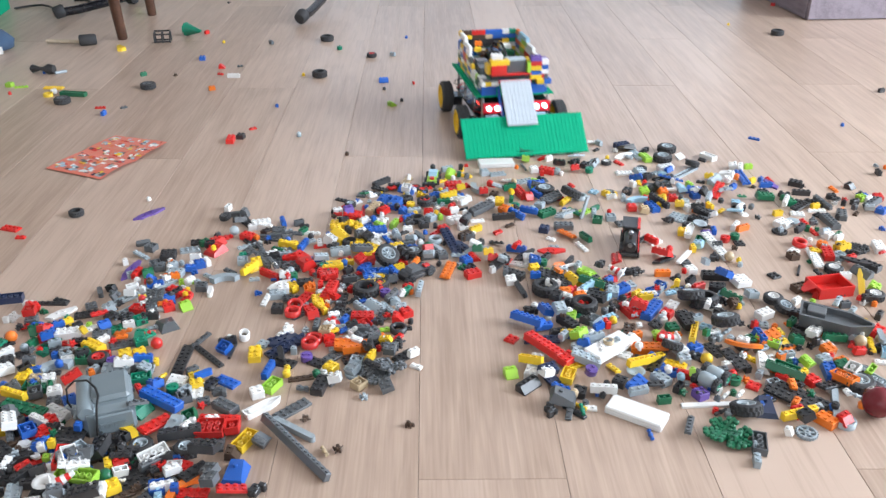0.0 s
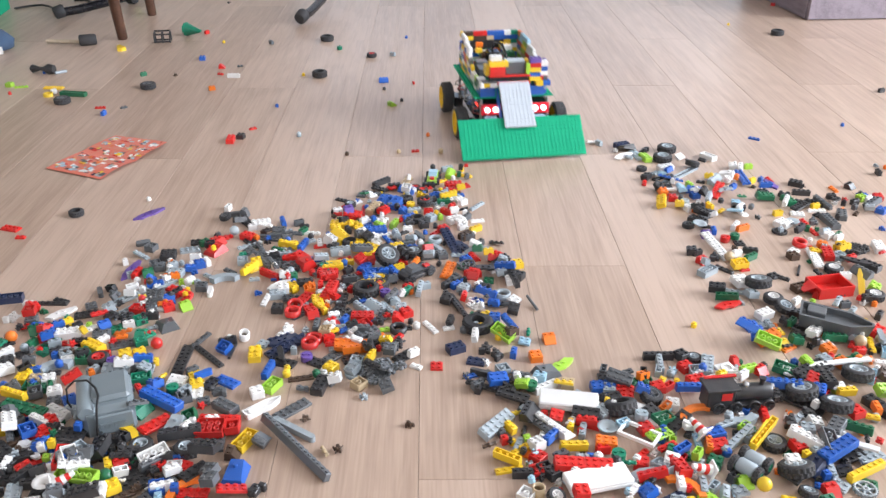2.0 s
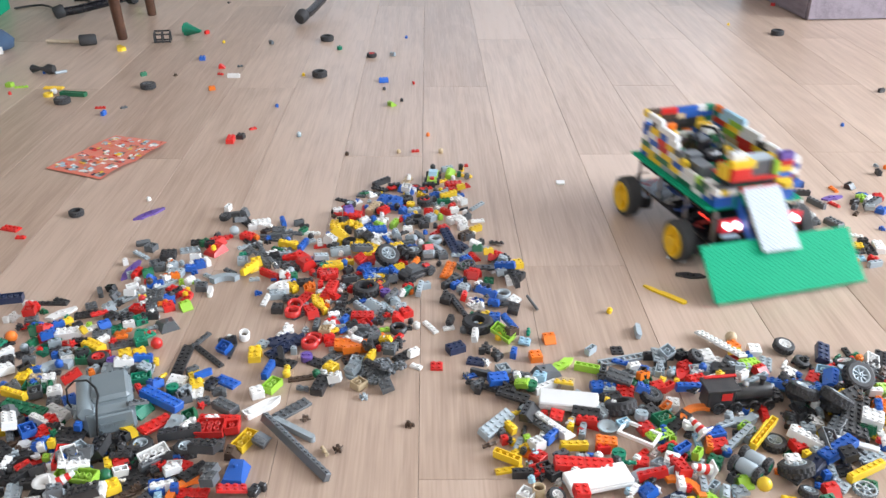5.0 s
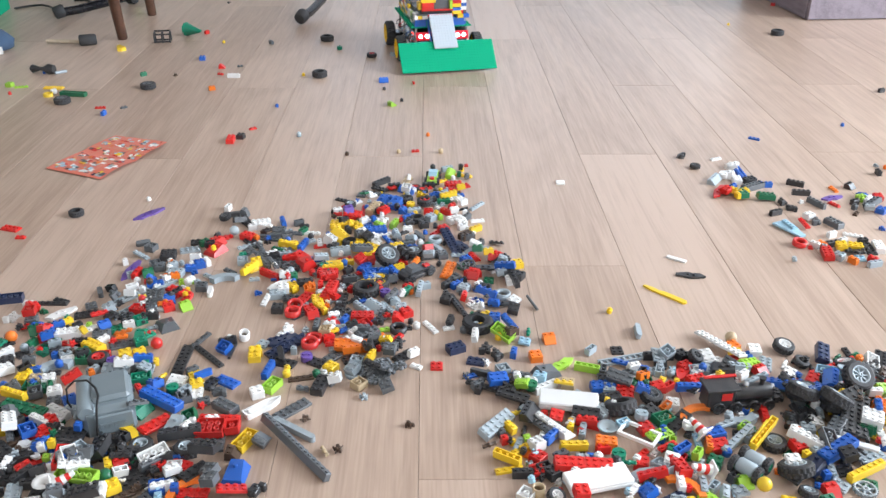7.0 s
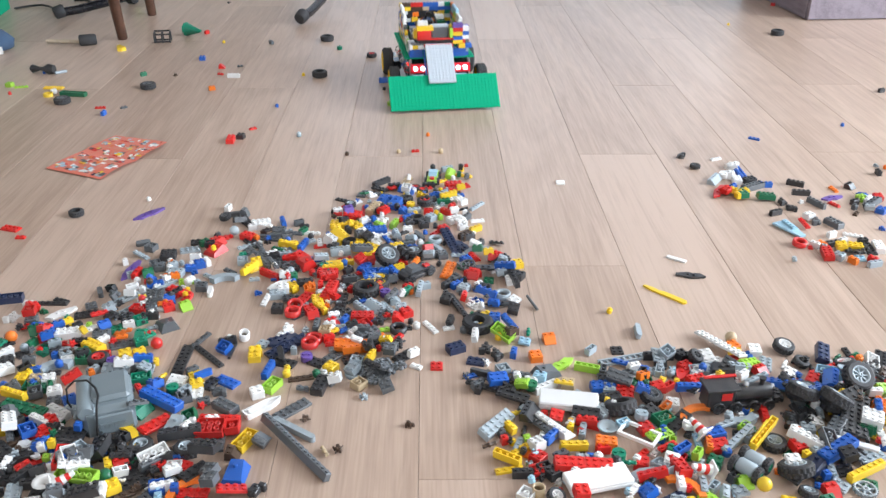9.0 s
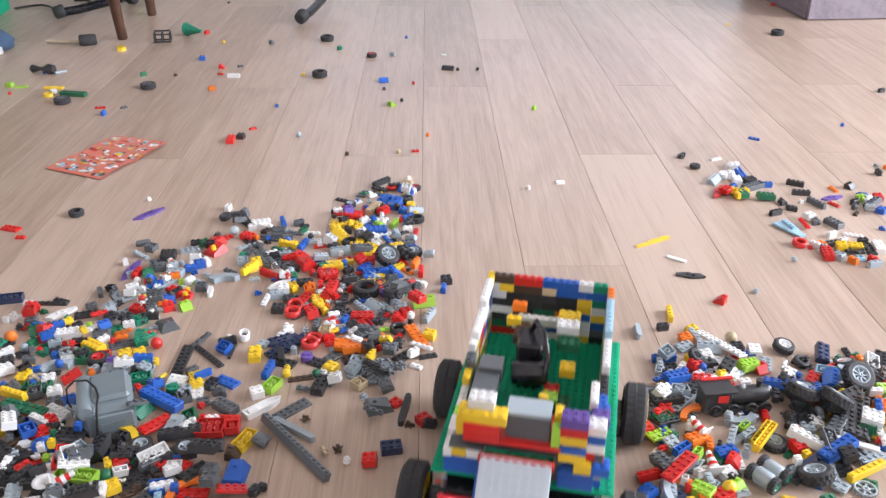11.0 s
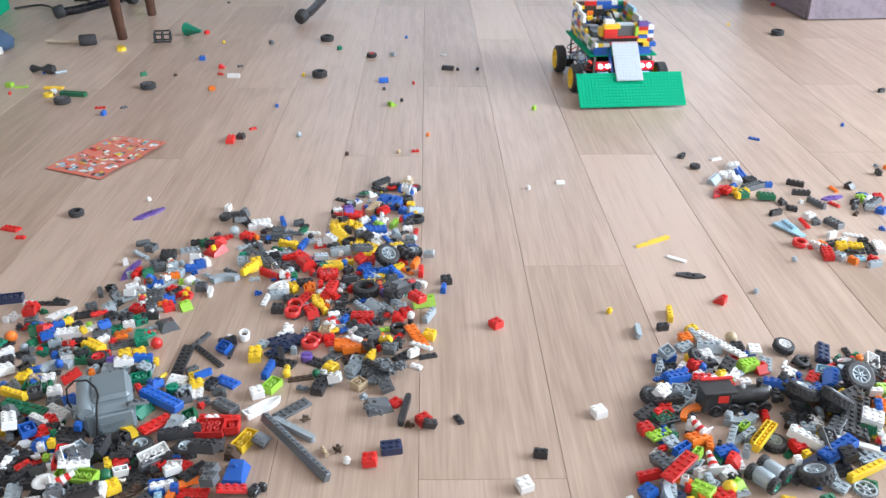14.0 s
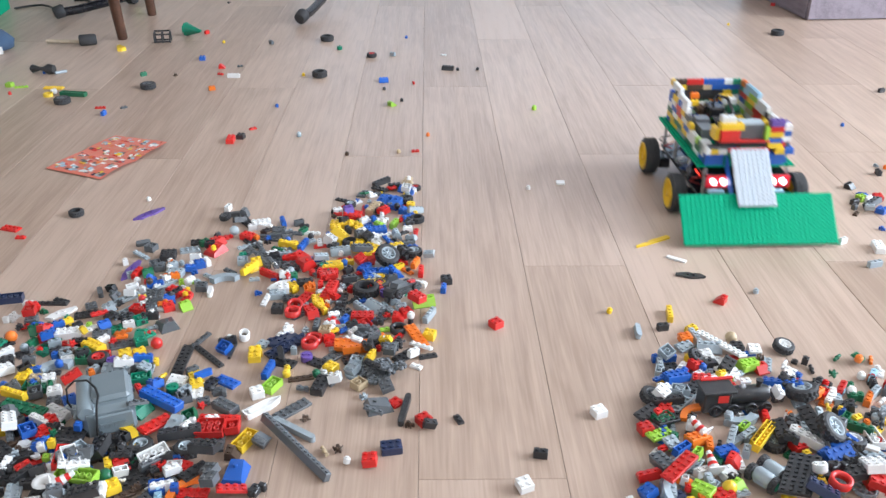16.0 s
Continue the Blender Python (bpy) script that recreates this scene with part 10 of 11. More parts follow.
moved("b22", "r", (0.4624, 0.8713, 0, 0, 0, 118.5), (1, 0.1428, 0.6577, 0.0164, 0.9, 5.3, 6.3), (3, 0.0497, 0.3369, 0.005, -10.2, -9.4, 231.4))
moved("b14", "k", (0.3871, 0.9075, 0, 0, 0, -78.9), (1, 0.0919, 0.7019, 0, 0, 0, 0.5), (3, 0.1484, 0.4215, 0.0109, 23.2, -0.3, 57.9))
moved("b22", "k", (0.2213, 0.8666, 0, 0, 0, 147.8), (1, 0.1198, 0.7, 0.0025, -5.4, 2.4, 31.1), (3, 0.1908, 0.3427, 0.018, 9.8, -6.6, 191.3))
moved("b12", "y", (0.4025, 1.2226, 0.0009, -4.3, -3.2, -93.9), (1, 0.0782, 0.7736, 0.0035, -3, 5.5, -52.9), (3, 0.0729, 0.3573, 0.0094, 0.1, 16.7, -59.1))
moved("u14", "y", (0.1132, 0.8976, 0.0102, 12.3, 10, 149.7), (1, 0.0724, 0.7246, 0.0032, 4.9, -0.4, -30.6), (3, 0.1637, 0.3162, 0.0065, 3.7, 2.2, 88.3))
moved("p14", "y", (0.1763, 0.9065, 0, 0, 0, 28.2), (1, 0.0738, 0.7107, 0, 0, 0, 12.4), (3, -0.031, 0.3496, 0.0087, -21.8, 2.9, 21.3))
moved("cup", "t", (0.2188, 0.9357, 0.0081, 0.9, 8.5, 131.9), (1, 0.1017, 0.6743, 0, 0, 0, 0), (3, 0.026, 0.4064, 0.0184, -18.8, 5.2, 85.6))
moved("rb", "r", (0.2918, 1.3643, 0, 0, 0, 99.5), (1, 0.1239, 0.6761, 0, 0, 0, 0), (3, -0.0128, 0.2889, 0.0113, -2.6, -16, 33.4))
moved("b11", "r", (0.1902, 1.5316, 0, 0, 0, 85.6), (1, 0.0708, 0.756, 0, 0, 0, 17), (3, -0.0988, 0.3965, 0.023, 1.5, -7.1, -61))
moved("rb", "y", (0.3283, 1.6089, 0.0039, -3, 10.9, 32.2), (1, 0.0806, 0.754, 0, 0, 0, 0), (3, 0.034, 0.432, 0.0169, 1.8, -11.9, 156))
moved("b11", "d", (0.4123, 0.9341, 0.0039, 19.5, 9.7, 57.7), (1, 0.0683, 0.7682, 0, 0, 0, 22.1), (3, -0.0036, 0.3531, 0.0242, -11.9, -2, 32.3))
moved("r2", "e", (0.2838, 1.5479, 0, 0, 0, 58.9), (1, 0.1945, 0.726, 0.005, 0, 0, 0), (3, -0.0473, 0.413, 0.016, 8.3, -17.7, -11.7))
moved("p12", "w", (0.4966, 0.8453, 0.0051, -10.4, 13.5, 85.5), (1, 0.2014, 0.675, 0.0075, 0.5, -6.6, 42.8), (3, -0.0392, 0.2986, 0.0228, 19.9, -6.2, -32.2))
moved("b12", "r", (0.224, 0.9902, 0.0056, -5.4, -6, -73.7), (1, 0.1796, 0.7382, 0.0024, -8.4, 1.3, 7.2), (3, 0.0031, 0.3143, 0, 0, 0, -108.6))
moved("b15", "k", (0.105, 1.3359, 0.0015, -0.5, -5.2, 4.2), (1, 0.2815, 0.9226, 0, 0, 0, 0.7), (3, 0.269, 0.818, 0.0084, -3.7, 0.9, 12.8))
moved("b22", "k", (0.1683, 0.8449, 0, 0, 0, 160.4), (1, 0.3103, 0.9213, 0.0024, -0.2, 5.1, 32.6), (3, 0.3888, 0.9403, 0.0024, -3.2, 1.7, 0.7))
moved("wh", "a", (0.5376, 0.8939, 0, 0, 0, 93.3), (1, 0.3272, 0.9195, 0, 0, 0, 0))
moved("b14", "a", (0.2011, 0.9528, 0.0079, -12.6, -2.4, 19.7), (1, 0.2793, 0.9046, 0, 0, 0, 84.1))
moved("b25", "a", (0.1834, 0.9089, 0.0048, 4.7, -14.2, 162.3), (1, 0.339, 0.901, 0, 0, 0, 72.7))
moved("u22", "a", (0.2898, 1.3377, 0, 0, 0, 92.2), (1, 0.3216, 0.8868, 0.0025, 1.9, -5.1, 0.6), (3, 0.2914, 0.8418, 0.0059, -6.9, 6.6, 0.6))
moved("turn", "w", (0.3453, 1.2563, 0, 0, 0, 30), (1, 0.3595, 0.8878, 0.007, 0, 0, 20), (3, 0.358, 0.8814, 0.009, 0, 0, 20))
moved("b22", "r", (0.3158, 1.0256, 0, 0, 0, 53.8), (1, 0.3105, 0.8986, 0, 0, 0, 26.8), (3, 0.3222, 0.894, 0.0065, -7.4, 6.8, 20.1))
moved("b23", "r", (0.1596, 0.9078, 0.0056, 6.2, 1.7, 45.4), (1, 0.3163, 0.8661, 0.0026, -2.5, 3.7, 17.5), (3, 0.3233, 0.8646, 0.0048, -6, -5.7, -12.3))
moved("b22", "r", (0.2567, 1.5504, 0.0041, -20.9, -9.3, 3.6), (1, 0.265, 0.8496, 0.0045, 0.4, -6.9, 9.6), (3, 0.2637, 0.8074, 0.0026, 2.9, 5.7, 8.1))
moved("b14", "b", (0.2838, 0.885, 0, 0, 0, 4.9), (1, 0.3007, 0.8479, 0.0069, 6.1, 4.6, 6.7), (3, 0.2878, 0.9182, 0, 0, 0, 6))
moved("b13", "l", (0.2154, 1.1326, 0.0046, 8.8, -2.1, -42), (1, 0.3869, 0.8863, 0.0063, -7.5, 0.6, 19.8), (2, 0.7198, 0.8851, 0.0128, -12.7, -8.8, -29.2), (3, 0.3902, 0.8923, 0.0064, -0, -5.4, 12.8))
moved("s22", "r", (0.4698, 0.7903, 0.0056, 5.3, -0.6, 30), (1, 0.4023, 0.8858, 0.0044, -2.1, 4, 30.1), (3, 0.4055, 0.892, 0.0032, -2.9, -0.6, 17.5))
moved("s21", "r", (0.0903, 1.4788, 0, 0, 0, 60.9), (1, 0.3784, 0.9112, 0, 0, 0, 13.4))
moved("hullw", "w", (0.4117, 1.2807, 0.004, 0, 0, 68.2), (1, 0.348, 0.8677, 0.006, 0, 0, 22))
moved("b12", "w", (0.2113, 1.6086, 0, 0, 0, 38.8), (1, 0.3753, 0.8723, 0.0074, -3.4, -3.7, 36.8), (3, 0.3696, 0.854, 0.009, 3, 5.5, 15.4))
moved("loco", "k", (0.3034, 1.2364, 0, 0, 0, -102.3), (1, 0.3523, 0.8231, 0.004, 0, 0, 7.1), (3, 0.3464, 0.8175, 0.005, 0, 0, 6.9))
moved("arc", "o", (0.172, 1.1477, 0.0101, 10.7, 11.8, 78.3), (1, 0.2932, 0.8067, 0.008, 0, 0, 30))
moved("cone", "r", (0.2697, 1.1213, 0.014, 0, 70, 148.1), (1, 0.2971, 0.7563, 0.014, 0, 70, 126.2))
moved("cone", "r", (0.309, 0.9465, 0.014, 0, 70, -172.3), (1, 0.2887, 0.6978, 0.014, 0, 70, -176), (3, 0.2917, 0.6966, 0.014, 0, 70, 97.1))
moved("p24", "l", (0.1786, 1.0147, 0.0038, -5.3, -1.2, 76.9), (1, 0.2479, 0.763, 0.0069, -0.2, 6.5, 30))
moved("b22", "r", (0.0738, 1.4372, 0.0038, -4.9, 15.4, 95.9), (1, 0.2339, 0.771, 0.0049, -7.3, -5.4, 14.7))
moved("u23", "g", (0.4216, 1.2501, 0, 0, 0, 65.2), (1, 0.2568, 0.7893, 0.0047, 2.2, 5.4, 29))
moved("p13", "r", (0.3495, 1.5935, 0, 0, 0, 121.3), (1, 0.2517, 0.7416, 0.0081, 0.2, -0.9, 30.7))
moved("u13", "b", (0.4238, 0.9603, 0.0085, 9.2, -3.6, 101.7), (1, 0.2636, 0.732, 0.0096, 6.4, 3.9, 39.9))
moved("u12", "l", (0.538, 0.8844, 0.0095, 21.4, -15.8, 43.3), (1, 0.2805, 0.7246, 0.0086, -7.8, 5.3, 54.6))
moved("b23", "b", (0.2633, 1.0872, 0.0041, -2.7, -13.9, 28.5), (1, 0.3095, 0.7624, 0.0047, -5.5, -2.8, 13), (3, 0.3146, 0.7313, 0.0048, -7.1, -4.2, 14.2))
moved("b23", "r", (0.274, 1.0264, 0.0162, 14.6, -11.8, 155.8), (1, 0.308, 0.7433, 0.0045, 6.1, -1.1, 13.6), (3, 0.2922, 0.668, 0.0023, -5.1, -3.7, 21.2))
moved("p17", "a", (0.2068, 0.939, 0.0105, -12.5, -15.3, 3.3), (1, 0.3318, 0.7509, 0.0133, 5.4, -4.7, 42.8), (3, 0.3247, 0.7514, 0.0083, -6.5, -0.3, 63.8))
moved("u17", "y", (0.2615, 0.9066, 0.0048, -3.5, 5.5, 25.9), (1, 0.3607, 0.7546, 0.0143, 6.7, -4.5, 48), (3, 0.3597, 0.7479, 0.0141, 6.1, 3.6, 51.5))
moved("p13", "a", (0.1788, 1.1428, 0.0107, -20.3, 10.7, 16.6), (1, 0.3271, 0.7783, 0.0102, -6.3, -0.1, 24.5), (3, 0.3479, 0.7637, 0.0101, 0.8, 0.6, 39.3))
moved("motor", "e", (0.3337, 0.8659, 0.003, 0, 0, 44.2), (1, 0.3334, 0.7092, 0.003, 0, 0, 44.4), (3, 0.3478, 0.6945, 0.003, 0, 0, 38.4))
moved("b13", "w", (0.2081, 0.9279, 0.0058, 1.8, -3.5, -91), (1, 0.2514, 0.6838, 0.0062, -2.9, 0.6, -93.3), (3, 0.2819, 0.7032, 0.0027, -3.1, 6.8, 26.8))
moved("arc", "o", (0.393, 0.9322, 0.0132, 19.4, 6.4, 153), (1, 0.2613, 0.6842, 0.007, 0, 0, -40))
moved("b13", "a", (0.2384, 0.8399, 0.0081, 15.5, -4.8, 10.7), (1, 0.2741, 0.6801, 0.0036, 7.3, 2.9, 81.7), (3, 0.2445, 0.7137, 0.0038, 8.8, -4.6, -31.3))
moved("p22", "a", (0.2805, 1.1123, 0, 0, 0, 116.8), (1, 0.3132, 0.6758, 0.0048, -8.9, -2.6, 12.7))
moved("t111", "w", (0.3317, 0.8264, 0, 0, 0, 3.5), (1, 0.5059, 0.8993, 0.0121, 0.8, -0.2, 9.7), (2, 0.674, 0.8747, 0, 0, 0, -14.3))
moved("p37", "k", (0.1722, 1.1279, 0.0039, -0.6, -14.2, 171.7), (1, 0.4666, 0.8848, 0.0105, 3.9, -0.2, 31.1), (2, 0.6532, 0.871, 0.0152, 11.6, 7.2, 163.6))
moved("wl", "a", (0.3877, 0.9886, 0.0117, -18.4, 5.6, 40), (1, 0.4359, 0.8345, 0.0088, -14.4, -3.6, 20))
moved("wl", "a", (0.5177, 0.864, 0, 0, 0, 93.2), (1, 0.5196, 0.8746, 0.0065, -12.2, 3.7, 10), (4, 0.5198, 0.6783, 0.0061, 21, -7.2, 51.5))
moved("wl", "a", (0.1847, 1.4429, 0.0019, 1.1, 0.9, 38), (1, 0.4661, 0.8079, 0.0092, -18.2, 2.5, 0), (4, 0.5557, 0.5658, 0.0069, 16.2, -5, -92.4))
moved("b23", "b", (0.4202, 1.1181, 0.0142, 29.2, 7.8, 118.6), (1, 0.4573, 0.8387, 0.0088, -3.4, 5.8, 63.1), (4, 0.6583, 0.6818, 0.0042, -1.5, -11.8, 105.9))
moved("p22", "w", (0.2796, 1.046, 0.0049, 22, 9.6, 176.7), (1, 0.4852, 0.8501, 0.0114, -0.6, 5.8, -6.4), (4, 0.485, 0.6559, 0.0062, -17.5, -6.1, 194))
moved("b22", "l", (0.1637, 1.5985, 0.0026, 3.7, 15.3, 83.2), (1, 0.4864, 0.8496, 0.0026, -3.5, 5.1, -2.8), (4, 0.5222, 0.6892, 0.0113, -9, -0.8, -17.1))
moved("b13", "y", (0.2187, 1.3997, 0.0045, 22, -15.2, 40.5), (1, 0.4918, 0.8421, 0.0063, 5.2, 1.6, 8.1), (4, 0.7007, 0.6515, 0.0171, -4.7, 1.7, -79.1))
moved("b22", "r", (0.4292, 0.8802, 0, 0, 0, -39.6), (1, 0.4872, 0.8021, 0.0064, -1, -5, 16), (4, 0.4561, 0.6862, 0.0062, 4.9, 0.5, -87.4))
moved("b21", "o", (0.4306, 0.8563, 0.0051, 17.7, 1.9, 2.4), (1, 0.5147, 0.8103, 0.0064, 4.9, -1.9, 0.6), (4, 0.6852, 0.6926, 0.0096, 1.1, -2, -28.5))
moved("p12", "y", (0.403, 0.9216, 0, 0, 0, 132.9), (1, 0.5051, 0.7967, 0.0065, 2.9, -5.1, -22.8), (4, 0.6296, 0.5774, 0.0162, -19.8, 6.7, 73))
moved("b14", "g", (0.4161, 1.0651, 0.0062, 22.7, -11.5, 148.1), (1, 0.478, 0.7733, 0.006, -7.5, -5, -35.2))
moved("t16", "w", (0.3798, 1.1893, 0.0062, -0, 0.6, -125.6), (1, 0.4592, 0.7401, 0.0151, 5.6, -4.5, -33.4))
moved("p44", "k", (0.2135, 1.1294, 0.0012, 7, 1.7, 64.2), (1, 0.4522, 0.74, 0.0063, 7.2, -1.8, 18.2))
moved("p24", "a", (0.2117, 1.3411, 0.0091, -23.5, -3.1, 31.3), (1, 0.4734, 0.731, 0.0054, 1.4, -2.1, 18))
moved("b16", "y", (0.4207, 0.8024, 0.0041, 1.9, 0.4, 18.1), (1, 0.4553, 0.7019, 0.0073, 2.2, -5.7, 24.2))
moved("gear", "a", (0.4204, 0.7749, 0, 0, 0, 0), (1, 0.4474, 0.682, 0.002, 0, 0, 0))
moved("wl", "a", (0.3592, 0.8034, 0.0059, -23.9, 1.8, 10), (1, 0.3806, 0.699, 0.0078, -25.1, 6.1, 30), (3, 0.3993, 0.6923, 0.0067, -22.2, -2.2, 30))
moved("b22", "w", (0.3995, 0.9501, 0.0045, -4.2, 11.9, 58.9), (1, 0.3807, 0.7132, 0.0094, 2.8, -2.4, 0.6), (3, 0.3067, 0.7002, 0.0033, 1.9, -1.9, 20.2))
moved("b11", "y", (0.3462, 1.0987, 0.0082, 4.4, -3.2, 166.6), (1, 0.4024, 0.7283, 0.0054, -3.6, -6.7, 18.3))
moved("b12", "a", (0.3467, 0.7247, 0, 0, 0, 77.9), (1, 0.4145, 0.7318, 0.0067, -8.6, 6.3, 20.8), (3, 0.337, 0.7328, 0.0056, -2.5, 3.4, 65))
moved("b22", "r", (0.4241, 0.8095, 0, 0, 0, 20.1), (1, 0.3972, 0.7442, 0.0047, 5.9, 4.2, 17.2))
moved("p22", "a", (0.238, 1.0247, 0, 0, 0, -57.5), (1, 0.4224, 0.6854, 0.0038, 5.5, 6.3, -42.4))
moved("s22", "r", (0.2113, 1.424, 0.0011, -0.7, -7.7, 112.5), (1, 0.4108, 0.6788, 0, 0, 0, 14.5), (3, 0.3186, 0.7164, 0.0075, 3, 4.8, 55.1))
moved("wedge", "m", (0.3868, 0.8181, 0, 0, 0, 83.6), (1, 0.4052, 0.7152, 0.0029, -6.1, 1.2, 32.9), (3, 0.4058, 0.7152, 0.0033, 3.7, 6.2, 34.6))
moved("b11", "b", (0.1919, 0.8457, 0, 0, 0, 170.1), (1, 0.4106, 0.6969, 0.005, -0.1, 1, 10))
moved("head", "r", (0.3651, 1.2221, 0, 0, 0, 53.7), (1, 0.4341, 0.7529, 0.008, 0, 0, 0))
moved("head", "r", (0.1635, 1.0655, 0, 0, 0, 14.1), (1, 0.4267, 0.7294, 0.008, 0, 0, 0))
moved("blob", "k", (0.2593, 1.5947, 0, 0, 0, 136.2), (1, 0.4063, 0.7882, 0.0042, 7.9, 3.6, 0))
moved("blob", "k", (0.2401, 1.1536, 0.0097, 10.7, -7.5, 179), (1, 0.4319, 0.8039, 0.0044, 8.4, -5.4, 60))
moved("blob", "k", (0.1297, 0.8123, 0, 0, 0, 31.5), (1, 0.4069, 0.8381, 0.0035, 2.7, 2.5, 10))
moved("b11", "w", (0.3998, 0.7708, 0.0027, -22.9, -5.6, 53.4), (1, 0.444, 0.8157, 0.0072, 4.4, 1.7, 35.3), (3, 0.3863, 0.715, 0.0094, 1.3, -4.3, 0.6))
moved("wedge", "w", (0.5462, 1.5332, 0, 0, 0, -30.1), (4, 0.655, 0.704, 0.0125, -19.7, -7.7, 48.9))
moved("p29", "b", (0.5721, 1.5153, 0.0043, 6, -2.8, -93.6), (2, 0.578, 1.547, 0, 0, 0, -88.8), (4, 0.5402, 0.6725, 0, 0, 0, -164.2))
moved("s25", "a", (0.5171, 1.5067, 0, 0, 0, 55), (4, 0.6206, 0.6069, 0.0115, -23.3, -13.7, 38))
moved("wingl", "r", (0.509, 1.4529, 0.002, 0, 0, 59.3), (4, 0.6321, 0.5979, 0.0036, -22.5, 1.5, 106.9))
moved("p29", "r", (0.507, 1.4568, 0.0029, 7.7, -1.3, 63.9), (2, 0.5022, 0.896, 0.0063, 2.4, -1, 26.1), (4, 0.685, 0.5514, 0.0093, 10.1, -19.5, 39.9))
moved("b12", "b", (0.5413, 1.4727, 0, 0, 0, 42.6), (4, 0.5879, 0.5305, 0.0112, -8.7, 1.7, 52.1))
moved("b24", "g", (0.5842, 1.4243, 0.0029, 1.8, 5.6, 0.9), (2, 0.5463, 1.4351, 0.0031, 4.2, -6.5, -82.1), (4, 0.4974, 0.63, 0.0091, 23.5, -6.3, -18.9))
moved("b12", "y", (0.5857, 1.5013, 0, 0, 0, 35.8), (2, 0.5364, 1.4261, 0.003, 2.2, -6.7, -83.5), (4, 0.3963, 0.6771, 0.0138, -3.7, 2.9, 84.1))
moved("b13", "b", (0.606, 1.4829, 0, 0, 0, 0.9), (2, 0.606, 1.4829, 0, 0, 0, 0.9), (4, 0.5402, 0.5905, 0.0122, 11.8, 3.4, 42.3))
moved("b23", "k", (0.6645, 1.4906, 0, 0, 0, -30.5), (2, 0.5817, 1.5039, 0, 0, 0, 21.1), (4, 0.6073, 0.6595, 0.0025, -8.1, 3.5, 18.4))
moved("b14", "k", (0.6594, 1.4475, 0, 0, 0, -7.4), (2, 0.6645, 1.4906, 0, 0, 0, -30.5), (4, 0.6007, 0.5335, 0, 0, 0, 149))
moved("blob", "k", (0.6228, 1.439, 0, 0, 0, 20), (2, 0.6184, 1.3829, 0, 0, 0, 80), (4, 0.3867, 0.7435, 0.0187, 5, 15.2, 62))
moved("blob", "k", (0.6423, 1.4072, 0, 0, 0, 80), (2, 0.6125, 1.4092, 0, 0, 0, 20))
moved("p26", "k", (0.6397, 1.3929, 0.0028, 3.7, -2.7, 39.1), (2, 0.5672, 0.9134, 0.0028, 3.7, -2.7, 64.1), (4, 0.4279, 0.7821, 0.0126, -20.5, -5.4, 96.5))
moved("slab", "w", (0.2307, 0.8067, 0, 0, 0, -32), (2, 0.6344, 0.8976, 0, 0, 0, 59.3))
moved("b14", "w", (0.6128, 1.3966, 0.0065, -4.9, -2.4, 60.8), (2, 0.5699, 1.5768, 0, 0, 0, 25.1), (4, 0.7058, 0.6537, 0.0223, 21.1, -8.5, 143.9))
moved("b12", "y", (0.6631, 1.3886, 0, 0, 0, 16.4), (2, 0.5573, 1.4454, 0.0027, -0.4, -5, -80.7), (4, 0.4854, 0.593, 0.0101, 2.4, -4.4, -74.1))
moved("p14", "w", (0.6614, 1.3761, 0, 0, 0, 0.9), (2, 0.6855, 1.2805, 0, 0, 0, -22.6), (4, 0.6519, 0.5603, 0, 0, 0, 241.4))
moved("p23", "w", (0.6221, 1.3616, 0, 0, 0, -11.9), (2, 0.468, 0.7491, 0, 0, 0, 13.1), (4, 0.7191, 0.624, 0.0044, -4.2, -14.1, 105.6))
moved("b23", "w", (0.5781, 1.3189, 0, 0, 0, 33.8), (2, 0.558, 1.5037, 0, 0, 0, -94.2), (4, 0.6911, 0.5324, 0, 0, 0, 53.7))
moved("dish", "a", (0.5972, 1.3195, 0.003, 0, 0, 0), (2, 0.522, 0.7669, 0.003, 0, 0, 25), (4, 0.6393, 0.6022, 0.0207, 26.8, -16.9, 246.6))
moved("gear", "k", (0.5673, 1.2927, 0, 0, 0, 0), (2, 0.4711, 0.7938, 0, 0, 0, 25), (4, 0.6866, 0.5979, 0.0099, 14.9, 2.1, -54.6))
moved("b13", "r", (0.6163, 1.3152, 0, 0, 0, -85.8), (2, 0.5223, 1.4595, 0, 0, 0, 39.9), (4, 0.7029, 0.6746, 0, 0, 0, 118.9))
moved("p14", "r", (0.6229, 1.2966, 0, 0, 0, -78), (2, 0.6167, 1.3159, 0.0047, 4.5, 4.4, -83.5), (4, 0.6512, 0.5202, 0, 0, 0, 156))
moved("b26", "d", (0.6653, 1.3271, 0, 0, 0, -84.9), (2, 0.5794, 1.4746, 0, 0, 0, 29.2), (4, 0.6867, 0.5818, 0.0015, 0.9, -3.3, -23.1))
moved("blob", "d", (0.6379, 1.3284, 0, 0, 0, 0), (2, 0.6428, 1.3285, 0, 0, 0, 0), (4, 0.5167, 0.8058, 0.0034, -14.9, -2.8, 39.7))
moved("b22", "w", (0.6411, 1.2751, 0, 0, 0, 27.3), (2, 0.6352, 1.3434, 0.0022, -3.6, -1.6, 21), (4, 0.4939, 0.6813, 0, 0, 0, 123.4))
moved("b12", "w", (0.6557, 1.267, 0, 0, 0, 29.9), (2, 0.6065, 1.2401, 0, 0, 0, -45.2), (4, 0.6856, 0.6763, 0.0077, 10.4, 2.5, -2))
moved("p13", "o", (0.7293, 1.4709, 0, 0, 0, -80.3), (2, 0.7293, 1.4709, 0, 0, 0, -80.3), (4, 0.6146, 0.5616, 0.0155, -12.4, 8.2, -91.9))
